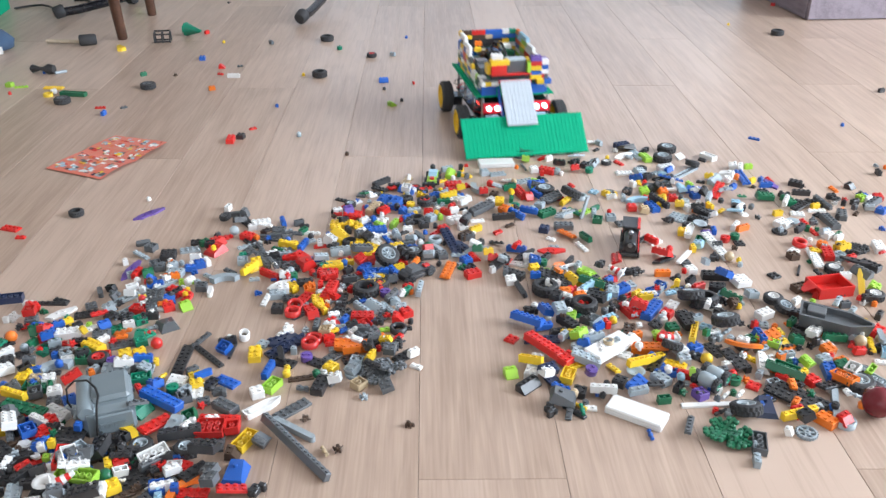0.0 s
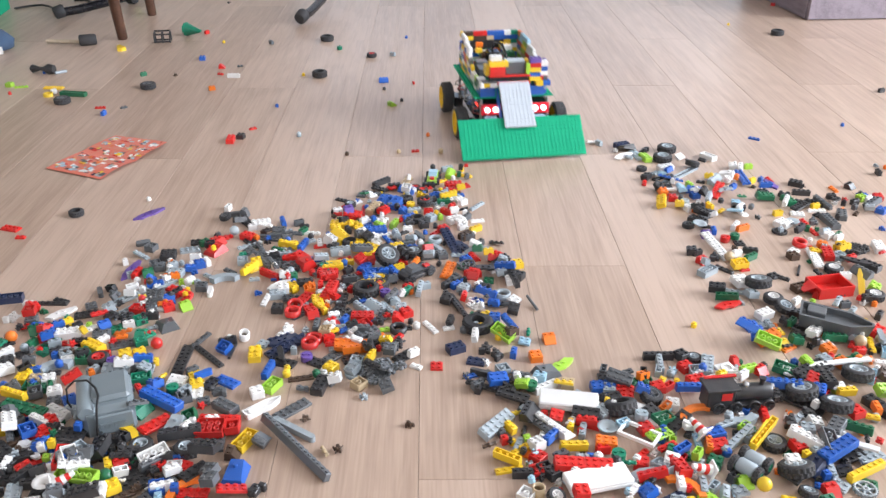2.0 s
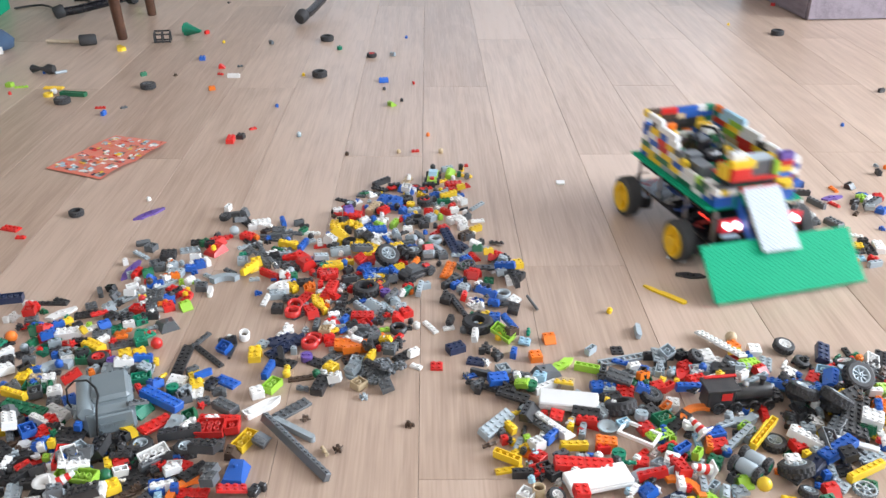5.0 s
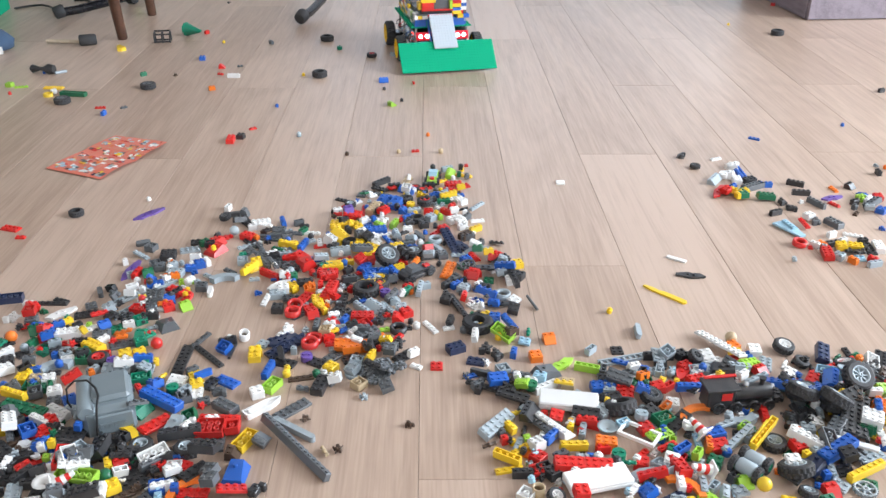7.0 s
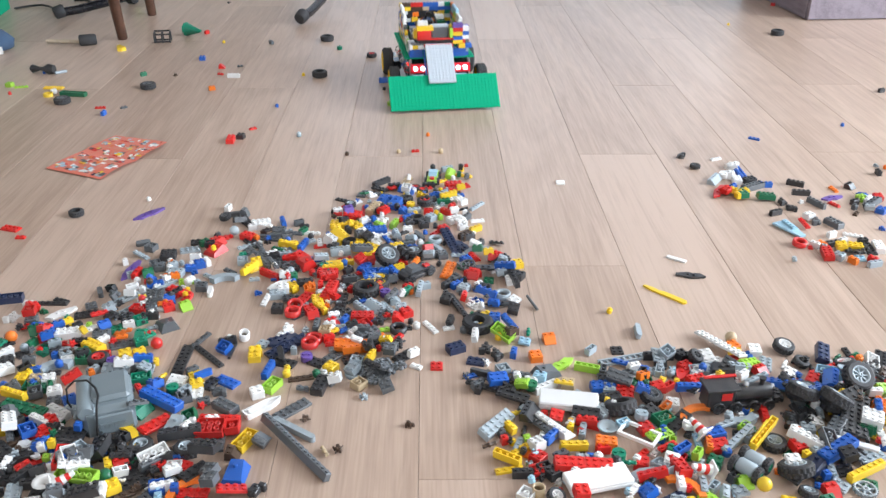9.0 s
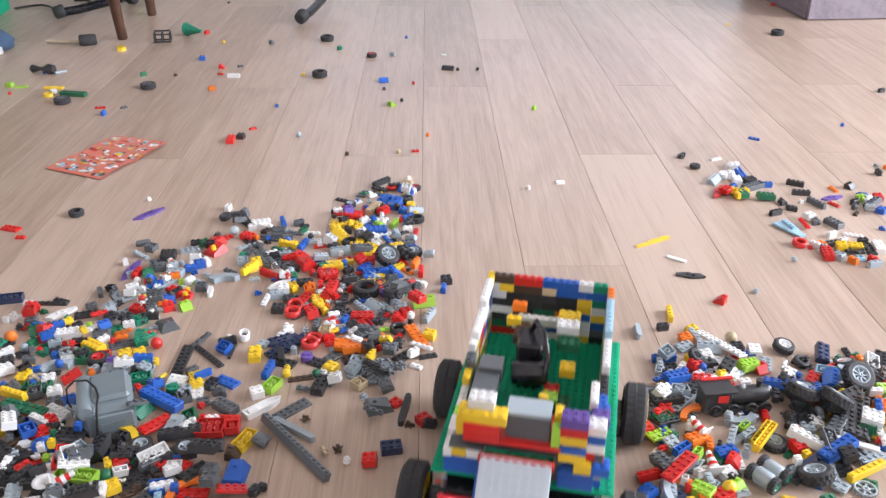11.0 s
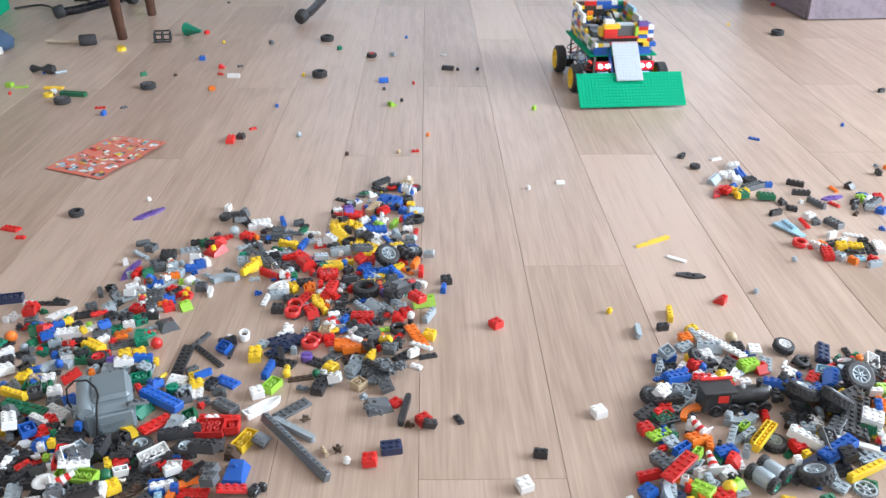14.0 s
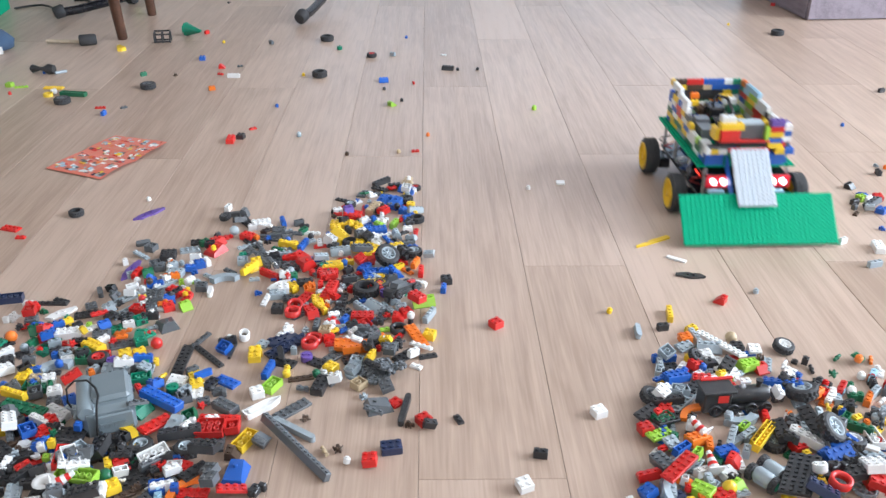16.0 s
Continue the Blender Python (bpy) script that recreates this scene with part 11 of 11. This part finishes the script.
moved("p210", "w", (0.4417, 1.2288, 0.0056, 2.3, 7, -76.1), (2, 0.3664, 0.9422, 0.0096, 14.7, 6.3, 119.6))
moved("blob", "k", (0.4312, 1.1969, 0, 0, 0, 0), (2, 0.4052, 0.7924, 0.0088, 14.8, 6.1, 116.2), (4, 0.4348, 0.7032, 0.0196, 8.8, 1.1, 97.1))
moved("r2", "r", (0.4649, 1.258, 0, 0, 0, 0), (2, 0.6705, 0.7431, 0.0072, 0.9, -16.5, 123.6))
moved("r2", "g", (0.4833, 1.2664, 0, 0, 0, 0), (2, 0.6403, 0.9008, 0.0225, -19.5, 6.8, 172.2))
moved("b13", "k", (0.2299, 1.5848, 0.0012, 6.1, 1.4, 159.3), (1, 0.4936, 1.2179, 0, 0, 0, -14.7), (2, 0.5839, 1.3617, 0, 0, 0, 24.3))
moved("s13", "g", (0.1217, 1.4447, 0.0092, -5, -6.6, 20.1), (1, 0.4874, 1.1958, 0, 0, 0, 34), (2, 0.748, 0.9069, 0, 0, 0, 106.4))
moved("ball", "t", (0.4521, 1.1916, 0, 0, 0, 0), (2, 0.6427, 0.7932, 0.0053, -14.3, 5.4, 22))
moved("u23", "y", (0.1574, 0.8744, 0.0035, 2.3, -2.3, 68), (1, 0.4605, 1.166, 0.0046, 7.2, -1.4, 10.8), (2, 0.6925, 0.7397, 0.0079, -3.9, 3.9, 9.8))
moved("b12", "w", (0.3562, 1.4833, 0, 0, 0, 110.4), (1, 0.4661, 1.1995, 0.0044, -1.8, 4.4, 18.3), (2, 0.6485, 1.2772, 0, 0, 0, 21.2))
moved("p12", "r", (0.0914, 1.2813, 0.0017, 14.5, -5.4, 36.6), (1, 0.4675, 1.1607, 0, 0, 0, 14.8), (2, 0.7702, 0.9195, 0.0109, -19.1, -11.1, 17.9))
moved("p28", "w", (0.5886, 1.1933, 0.0036, -3.9, -1.2, -96.9), (2, 0.6399, 0.7434, 0, 0, 0, 22.1))
moved("b23", "y", (0.6434, 1.2231, 0.0051, -8.8, -4.4, 22.3), (2, 0.669, 1.233, 0, 0, 0, -14.9), (4, 0.6019, 0.7059, 0.0017, 22.8, -1.3, 148.8))
moved("b12", "o", (0.6183, 1.2382, 0, 0, 0, 37.6), (2, 0.6464, 1.1869, 0, 0, 0, -61.3), (4, 0.5659, 0.7151, 0.0049, -23.1, 1, 228.6))
moved("p25", "k", (0.6702, 1.2231, 0, 0, 0, 31), (2, 0.6918, 1.2334, 0, 0, 0, -94.9), (4, 0.5658, 0.5808, 0.0134, 7, -19.8, 56.2))
moved("b23", "c", (0.6261, 1.2006, 0, 0, 0, 15.1), (2, 0.7033, 0.7984, 0, 0, 0, 93.9))
moved("b11", "r", (0.616, 1.2138, 0, 0, 0, 31.7), (2, 0.7, 0.8345, 0, 0, 0, 127.5))
moved("b12", "r", (0.6464, 1.1952, 0, 0, 0, 23.8), (2, 0.679, 1.1901, 0, 0, 0, -46.6), (4, 0.4674, 0.6639, 0.0111, 17.7, 9.9, 143.2))
moved("wm", "w", (0.6036, 1.1572, 0, 0, 0, 0), (2, 0.7495, 0.838, 0.0208, 25.6, -14.1, 23.3))
moved("b22", "n", (0.5565, 1.2006, 0, 0, 0, 13.5), (2, 0.4916, 0.8208, 0.0162, 20.1, -5.3, -16), (4, 0.6176, 0.5708, 0.0069, -6.7, -1.9, -72.4))
moved("ax", "k", (0.5508, 1.1585, 0, 0, 0, 65.7), (2, 0.7898, 0.7962, 0.0077, 22.3, 3.6, 18.1))
moved("s22", "r", (0.0987, 1.1786, 0.0054, -12.3, -14.4, 153.7), (1, 0.4089, 1.1836, 0, 0, 0, 30.9), (2, 0.3769, 0.9143, 0, 0, 0, 138.6))
moved("u24", "a", (0.2957, 1.5732, 0.0037, -23.9, -4, 62.2), (1, 0.4066, 1.1492, 0, 0, 0, 39), (2, 0.7939, 0.726, 0.0061, 18.2, 17.5, 16.3))
moved("b12", "k", (0.2956, 1.5748, 0.0056, 17.4, 11.4, 76.4), (1, 0.4067, 1.2099, 0, 0, 0, 18.6), (2, 0.6696, 0.8918, 0.0252, 5.4, 9.4, 23.7))
moved("p14", "k", (0.3278, 1.255, 0.004, 8.3, 0.9, 50.4), (1, 0.4357, 1.1603, 0, 0, 0, -48.6), (2, 0.5348, 0.9318, 0, 0, 0, 91.6), (4, 0.5332, 0.6416, 0.016, 21.6, 11, 153.7))
moved("b33", "w", (0.446, 1.1134, 0.0034, 0.7, 2.7, 15.8), (2, 0.4948, 0.7817, 0.0144, -3.5, 0.3, 243.9), (4, 0.4541, 0.6868, 0.0267, 22.4, 5.2, 178.5))
moved("wl", "a", (0.3579, 1.0585, 0.0094, -23.1, 5.8, 20), (1, 0.4661, 1.0951, 0.0103, -12.8, -1.9, 0), (2, 0.5023, 0.8489, 0.0252, 32.2, 6.3, 3.8), (4, 0.6732, 0.7146, 0.0051, 5.1, -11.1, -35.4))
moved("p22", "k", (0.5071, 1.1418, 0, 0, 0, 23.9), (2, 0.2306, 0.9388, 0, 0, 0, 91.4), (3, 0.1085, 0.2979, 0.0073, -22.5, 0, 47.7))
moved("u14", "g", (0.235, 1.2539, 0.0041, -9, 7.1, 109.3), (1, 0.4131, 1.0688, 0.0037, 2.2, -4.8, -11.5), (2, 0.4806, 0.7727, 0.0074, 9.4, 6.3, 150.8), (4, 0.441, 0.567, 0.0276, -20.2, 7.8, 108.9))
moved("p16", "a", (0.2445, 1.3373, 0.0223, 0, 78, 135.7), (1, 0.4329, 1.0935, 0, 0, 0, -15.6), (2, 0.6743, 0.8133, 0.0095, 0, 78, 90.8))
moved("u22", "a", (0.4506, 1.0756, 0.004, -7.8, 6.6, 11), (2, 0.29, 0.9191, 0.0107, 19.3, -12, 33.9))
moved("wing", "r", (0.1724, 1.2039, 0.0078, 6, 0.4, 0.9), (1, 0.41, 1.0524, 0.002, 0, 0, 18.3), (2, 0.3058, 0.8894, 0.0037, 3.6, -2.1, -119.2))
moved("wm", "w", (0.4772, 1.0617, 0.004, 0, 0, 0), (2, 0.5157, 0.899, 0.0046, 20.4, 13.5, 179.2), (4, 0.4554, 0.7405, 0.0138, 6.4, -6.8, 174.6))
moved("b23", "k", (0.4039, 1.0878, 0.0072, 3.5, -5.4, -19.1), (2, 0.3589, 0.889, 0.0111, 14.8, -15.7, 51.5))
moved("p12", "k", (0.1274, 1.3688, 0.0072, -0.2, 1.2, 118.1), (1, 0.5197, 1.1333, 0, 0, 0, -36.7), (2, 0.4264, 0.7395, 0.0179, -13.8, 16.6, 109.2), (4, 0.5175, 0.6844, 0.0207, -17.4, -18.2, 183.1))
moved("b23", "n", (0.5311, 1.1012, 0, 0, 0, 22.5), (2, 0.6399, 0.8079, 0, 0, 0, 135.7))
moved("s24", "d", (0.644, 1.1498, 0, 0, 0, -60.6), (2, 0.6385, 0.8769, 0.0076, 4.3, -3.5, 63.5))
moved("u24", "g", (0.4352, 0.889, 0.005, 7.1, 5.4, -29.5), (2, 0.7988, 0.8759, 0.021, 20.2, -6.1, 54.3))
moved("b13", "a", (0.6045, 1.1072, 0, 0, 0, -89.5), (2, 0.676, 1.1762, 0, 0, 0, 16.2))
moved("wm", "w", (0.6305, 1.0749, 0.002, 0, 0, 0), (2, 0.4498, 0.9418, 0.0033, 9.8, -4.6, 66.5))
moved("b12", "w", (0.6121, 1.066, 0, 0, 0, 40.6), (2, 0.6573, 1.2548, 0, 0, 0, 29.7))
moved("b12", "w", (0.5116, 1.0624, 0, 0, 0, 39.4), (2, 0.5217, 0.8334, 0.0121, -2, 2.5, 173.2), (4, 0.3976, 0.8225, 0.0201, 19.9, -10.9, 98.2))
moved("b11", "l", (0.5329, 1.0572, 0, 0, 0, -23.3), (2, 0.6486, 0.7378, 0.0085, 21.2, 18.8, 19.2))
moved("s22", "b", (0.3824, 1.5327, 0, 0, 0, 15.1), (1, 0.4257, 0.9943, 0, 0, 0, 10.4), (2, 0.7381, 0.8714, 0.008, 3.7, 2.1, -20.3))
moved("u14", "l", (0.4325, 0.954, 0.0041, 8.8, 5.9, -28.1), (2, 0.1847, 0.8955, 0, 0, 0, 162.4), (3, 0.1405, 0.4112, 0.025, 8.7, -14.7, 94.5))
moved("b23", "w", (0.4508, 1.0201, 0.0044, 1.9, -2.6, 27), (2, 0.7926, 0.8717, 0, 0, 0, 59))
moved("p14", "a", (0.1052, 1.4608, 0.0063, -17.8, -14.2, 169.3), (1, 0.453, 0.9955, 0.0037, -7.4, -3.4, -84.1), (2, 0.391, 0.8678, 0.0098, 8.7, 10.6, 201.7), (3, 0.341, 0.9666, 0.0061, -8.7, 5.4, -76.2))
moved("blob", "k", (0.2402, 1.0939, 0.009, -3.8, -9, 129.6), (1, 0.4749, 1.0031, 0.0041, -5, 6, 30), (2, 0.423, 0.8601, 0.0131, 15.6, -17.9, 23.3))
moved("blob", "k", (0.4811, 0.9765, 0.0031, 7.1, 3.9, 80), (2, 0.4778, 0.8365, 0.0164, 11.3, -6.6, 148.2), (4, 0.4135, 0.6913, 0.0246, 1.2, 6, 114.4))
moved("p13", "r", (0.5022, 0.9168, 0.0061, 6, 5.5, 57.5), (2, 0.746, 0.87, 0, 0, 0, -110.1))
moved("b23", "w", (0.5012, 0.9713, 0.0069, -3.6, 6.3, 48.5), (2, 0.3422, 0.9146, 0.0044, -7.4, -8.3, 99.8))
moved("b14", "g", (0.5271, 0.9631, 0.0038, -6.1, 4.1, 0.7), (2, 0.7984, 0.7301, 0.0057, 21.1, 10.7, 62.4))
moved("p22", "w", (0.5133, 0.9527, 0.0023, 3.3, 0.7, 20.2), (2, 0.6375, 0.8725, 0.0226, 9.4, -15, 147.7))
moved("b22", "o", (0.5079, 0.9378, 0.0028, 8.3, -3.3, 23.1), (2, 0.6547, 0.7343, 0.0051, -13.8, 5.8, 65.6))
moved("p49", "k", (0.4312, 0.8383, 0.0039, 2.9, 2.8, -41.1), (2, 0.4796, 0.7918, 0.0158, 10.8, -5.1, 65.9), (4, 0.3763, 0.6838, 0.0214, -12.9, 2.6, 59.9))
moved("b22", "a", (0.4934, 0.9121, 0.003, -7.3, -6.6, 16.1), (2, 0.7293, 0.8617, 0.0163, -4.1, 19, -63))
moved("b22", "o", (0.5146, 0.9067, 0.0026, -3.3, -5.3, 22.1), (2, 0.7879, 0.7887, 0.011, 2.7, 17.5, 69.8))
moved("u22", "g", (0.2658, 1.3284, 0, 0, 0, -14.3), (1, 0.5284, 0.9069, 0.003, -7.9, 6.9, 20.4), (2, 0.7383, 0.7931, 0.0021, 2.4, -5.7, 32.7))
moved("u25", "w", (0.5714, 0.9786, 0.0062, -3.8, 5.5, 42), (2, 0.7996, 0.7911, 0, 0, 0, 28.5))
moved("b23", "r", (0.59, 0.9819, 0.0026, 3.6, 3.2, 31), (2, 0.7482, 0.7823, 0.0135, 16.6, -15.5, 100.7))
moved("ball", "t", (0.5553, 0.95, 0.004, 0, 0, 0), (2, 0.3859, 0.9603, 0.0012, 2.6, 11.5, 64))
moved("b12", "r", (0.5474, 0.9343, 0.0025, 2.8, 6.3, 9.8), (2, 0.3475, 0.8386, 0.0133, -21.8, -9.4, 126.7))
moved("p14", "y", (0.5705, 0.9493, 0.0047, 6.8, 3.1, -103.1), (2, 0.3581, 0.8217, 0.0068, -3.6, -13.1, 126.9))

# small bits between the larger pieces
SMALL = "rb p11 p12 b11 b12 pin bit p13 u12 p22 head b13".split()


def within(corners, u, v):
    a, b, c, d = (Vector(p) for p in corners)
    return a.lerp(b, u).lerp(d.lerp(c, u), v)


def strew(count, seed, colours, *places):
    """Small bits strewn over a four-cornered patch; with more (push, patch) pairs, the blade carries them there."""
    rnd = random.Random(seed)
    for n in range(count):
        kind, c, stops = rnd.choice(SMALL), rnd.choice(colours), []
        for k, corners in places:
            p = within(corners, rnd.random(), rnd.random())
            up = 0.0 if rnd.random() < 0.6 else rnd.uniform(0.002, 0.008)
            at = (p.x, p.y, up, rnd.uniform(-16, 16) if up else 0, rnd.uniform(-16, 16) if up else 0, rnd.uniform(0, 60) + 30 * len(stops))
            stops.append((k, *at) if k else at)
        if len(stops) > 1:
            moved(kind, c, *stops)
        else:
            lay(kind, c, *stops[0])


strew(45, 1, "kkkkkkddnrbwag", (0, ((-0.528, 0.815), (-0.450, 0.806), (-0.387, 0.667), (-0.460, 0.667))))
strew(60, 2, "kkkkkkddnrbwg", (0, ((-0.425, 0.741), (-0.287, 0.747), (-0.266, 0.669), (-0.390, 0.667))))
strew(70, 3, "kkkkdddwwwwrraaabbygone", (0, ((-0.594, 0.959), (-0.426, 1.079), (-0.363, 0.885), (-0.543, 0.848))))
strew(35, 4, "kkkkdddwwwwrraaabbygone", (0, ((-0.475, 1.129), (-0.362, 1.272), (-0.376, 1.113), (-0.410, 0.975))))
strew(70, 5, "kkkkdddwwwwrraaabbygone", (0, ((-0.331, 1.262), (-0.059, 1.502), (-0.049, 1.207), (-0.258, 1.114))))
strew(75, 6, "kkkkddrrrrwwaybo", (0, ((-0.258, 1.114), (-0.049, 1.207), (-0.041, 0.939), (-0.159, 0.938))))
strew(35, 7, "kkkkdddwwwwrraaabbygone", (0, ((-0.195, 1.374), (-0.055, 1.558), (-0.046, 1.267), (-0.180, 1.244))))
strew(40, 8, "kkkkddwwwabbyrg", (0, ((-0.052, 1.558), (0.044, 1.560), (0.067, 1.153), (-0.040, 1.152))), (3, ((-0.10, 0.28), (0.28, 0.28), (0.28, 0.40), (-0.10, 0.40))))
strew(35, 13, "kkkkddwwwabbyrg", (0, ((0.125, 1.120), (0.241, 1.156), (0.283, 0.943), (0.167, 0.916))), (1, ((-0.007, 1.118), (0.070, 1.136), (0.103, 0.855), (0.033, 0.854))), (3, ((-0.10, 0.28), (0.28, 0.28), (0.28, 0.40), (-0.10, 0.40))))
strew(70, 9, "kkkwwwwwaazrrbyog", (0, ((0.130, 1.086), (0.347, 1.157), (0.528, 0.920), (0.271, 0.824))), (1, ((0.073, 0.822), (0.262, 0.880), (0.219, 0.673), (0.082, 0.672))), (3, ((-0.10, 0.28), (0.28, 0.28), (0.28, 0.40), (-0.10, 0.40))))
strew(110, 10, "kkkwwwwwaaazzrrbyogl", (0, ((0.147, 1.087), (0.399, 1.123), (0.512, 0.785), (0.306, 0.803))), (1, ((0.271, 0.904), (0.578, 0.933), (0.462, 0.675), (0.224, 0.673))))
strew(45, 11, "kkkkdwwwrabyog", (0, ((0.521, 1.539), (0.805, 1.438), (0.681, 1.162), (0.448, 1.177))), (2, ((0.433, 0.859), (0.567, 0.908), (0.545, 0.746), (0.405, 0.745))))
strew(35, 12, "kkkdwwrabyog", (0, ((0.442, 1.043), (0.673, 1.144), (0.573, 0.920), (0.420, 0.906))), (2, ((0.433, 0.859), (0.567, 0.908), (0.545, 0.746), (0.405, 0.745))))


# ---------------------------------------------------------------- what moves
DRIVE = [
    (0.0, 0.1703, 1.6188, 11.2), (0.5, 0.2473, 1.1818, 8.9), (1.0, 0.3063, 0.8430, 9.0), (1.1, 0.3110, 0.8210, 9.0), (1.2, 0.3010, 0.8760, 9.0),
    (1.5, 0.2503, 1.1344, 9.0), (2.0, 0.1640, 1.6073, 9.7), (2.5, 0.1109, 1.9215, 11.1), (3.0, 0.1746, 1.8905, 22.5),
    (3.5, 0.2722, 1.6531, 20.0), (4.0, 0.4640, 1.1965, 21.0), (4.2, 0.5356, 1.0248, 19.1)]
DRIVE += [
    (4.35, 0.5720, 0.9560, 18.0), (4.5, 0.5790, 0.9430, 18.0), (4.75, 0.5770, 0.9480, 18.0), (5.2, 0.4300, 1.2600, 15.0), (5.8, 0.1700, 1.8100, 14.0),
    (6.1, 0.0750, 2.0200, 13.7), (6.3, 0.0567, 2.0573, 13.7), (6.5, 0.0567, 2.0573, 13.7), (7.0, 0.0164, 2.2156, 13.2),
    (7.5, -0.0496, 2.1733, -1.4), (8.0, -0.0720, 2.1226, -6.1), (8.5, -0.0093, 2.0570, 11.8), (9.0, 0.0054, 1.9041, 8.9), (9.2, 0.0335, 1.7149, 10.1)]
DRIVE += [
    (9.5, 0.0650, 1.4300, 5.0), (10.0, 0.0900, 0.9500, -4.0), (10.4, 0.0650, 0.5800, -9.0), (10.6, 0.0450, 0.4700, -11.0), (10.95, 0.0430, 0.4600, -11.5),
    (11.1, 0.0580, 0.5350, -11.5), (11.3, 0.0921, 0.6955, -11.5), (11.5, 0.1271, 0.8748, -11.5), (12.0, 0.2380, 1.3514, -10.7),
    (12.5, 0.3470, 1.8480, -9.7), (13.0, 0.3942, 2.0468, -6.8), (13.5, 0.4323, 1.9942, 5.3), (14.0, 0.4441, 1.9317, 6.2)]
DRIVE += [
    (14.5, 0.4885, 1.4610, 4.5), (15.0, 0.5419, 0.9930, 5.1), (15.15, 0.5450, 0.8620, 4.6), (15.3, 0.5420, 0.7790, 4.2), (15.4, 0.5390, 0.7700, 4.0),
    (15.5, 0.5360, 0.8060, 3.2), (16.0, 0.5180, 1.2350, 2.6)]


def drive(t):
    """Where the toy is at t seconds: x, y and heading, smooth and without overshoot."""
    D = np.array(DRIVE)
    T, P = D[:, 0], D[:, 1:]
    d = np.diff(P, axis=0) / np.diff(T)[:, None]
    m = np.zeros_like(P)
    m[0], m[-1] = d[0], d[-1]
    a, b = d[:-1], d[1:]
    same = a * b > 0
    m[1:-1] = np.where(same, 2 * a * b / np.where(same, a + b, 1), 0)
    i = int(min(max(np.searchsorted(T, t, "right") - 1, 0), len(T) - 2))
    h = T[i + 1] - T[i]
    s = (t - T[i]) / h
    return (P[i] * (2 * s ** 3 - 3 * s ** 2 + 1) + h * m[i] * (s ** 3 - 2 * s ** 2 + s) + P[i + 1] * (3 * s ** 2 - 2 * s ** 3) + h * m[i + 1] * (s ** 3 - s ** 2))


# each push: when it starts and ends, and the way the blade goes
PUSH = {1: (0.05, 1.12), 2: (3.75, 4.5), 3: (9.25, 10.75), 4: (14.25, 15.4)}


def shoved(a, b, k):
    """Rows of a piece that push k carries from pose a to pose b: it waits until the blade or the heap reaches it, and goes on with it."""
    t0, t1 = PUSH[k]
    times = [t0 + (t1 - t0) * i / 24 for i in range(25)]
    way = Vector(drive(t1)[:2]) - Vector(drive(t0)[:2])
    total = way.length
    way.normalize()
    run = [(Vector(drive(t)[:2]) - Vector(drive(t0)[:2])).dot(way) for t in times]
    A, B = a.translation, b.translation
    trip = max((B - A).xy.dot(way), 0.012)
    # the heap before the blade reaches the piece when as much of the run is left as the piece must go
    begin = max(total - trip, 0.0)
    rows, qa, qb = [(0.0, a)], a.to_quaternion(), b.to_quaternion()
    started = False
    for t, r in zip(times, run):
        u = min(max((r - begin) / max(total - begin, 1e-4), 0.0), 1.0)
        if u <= 0:
            continue
        if not started:
            started = True
            rows.append((max(t - (t1 - t0) / 24, 0.02), a))
        p = A.lerp(B, u)
        p.z += 0.006 * math.sin(math.pi * u) + 0.003 * math.sin(9 * u + A.x * 90) * (1 - u) * u * 4
        rows.append((t, Matrix.Translation(p) @ qa.slerp(qb, u).to_matrix().to_4x4()))
        if u >= 1:
            break
    rows[-1] = (rows[-1][0], b)
    return rows


def clean(rows, last=16.0):
    """One row a frame at most, closed at the end, with no turn of 90 degrees between rows."""
    out = []
    for t, m in rows:
        if out and frame(t) <= frame(out[-1][0]):
            continue
        out.append((t, m))
    if frame(out[-1][0]) < frame(last):
        out.append((last, out[-1][1]))
    return out


def motions():
    steps = [i / 30 for i in range(481)]
    walk(TOY, [(t, pose(drive(t)[0], drive(t)[1], 0, 0, 0, drive(t)[2])) for t in steps[::3]])
    roll, rows, was = 0.0, [], drive(0)
    for t in steps:
        now = drive(t)
        h = radians(now[2])
        ahead = Vector((math.sin(h), -math.cos(h)))
        roll += (Vector(now[:2]) - Vector(was[:2])).dot(ahead) / WHEEL_R
        was = now
        rows.append((t, roll))
    for hub in TOY_WHEELS:
        at = hub.location.copy()
        walk(hub, [(t, Matrix.Translation(at) @ Matrix.Rotation(a, 4, "X")) for t, a in rows])
    for ob, stops in MOVERS:
        rows = [(0.0, stops[0][1])]
        for (k0, a), (k, b) in zip(stops, stops[1:]):
            step = shoved(a, b, k)
            rows.append((step[1][0], a) if len(step) > 1 else (PUSH[k][0], a))
            rows += step[1:]
        walk(ob, clean(rows))


motions()
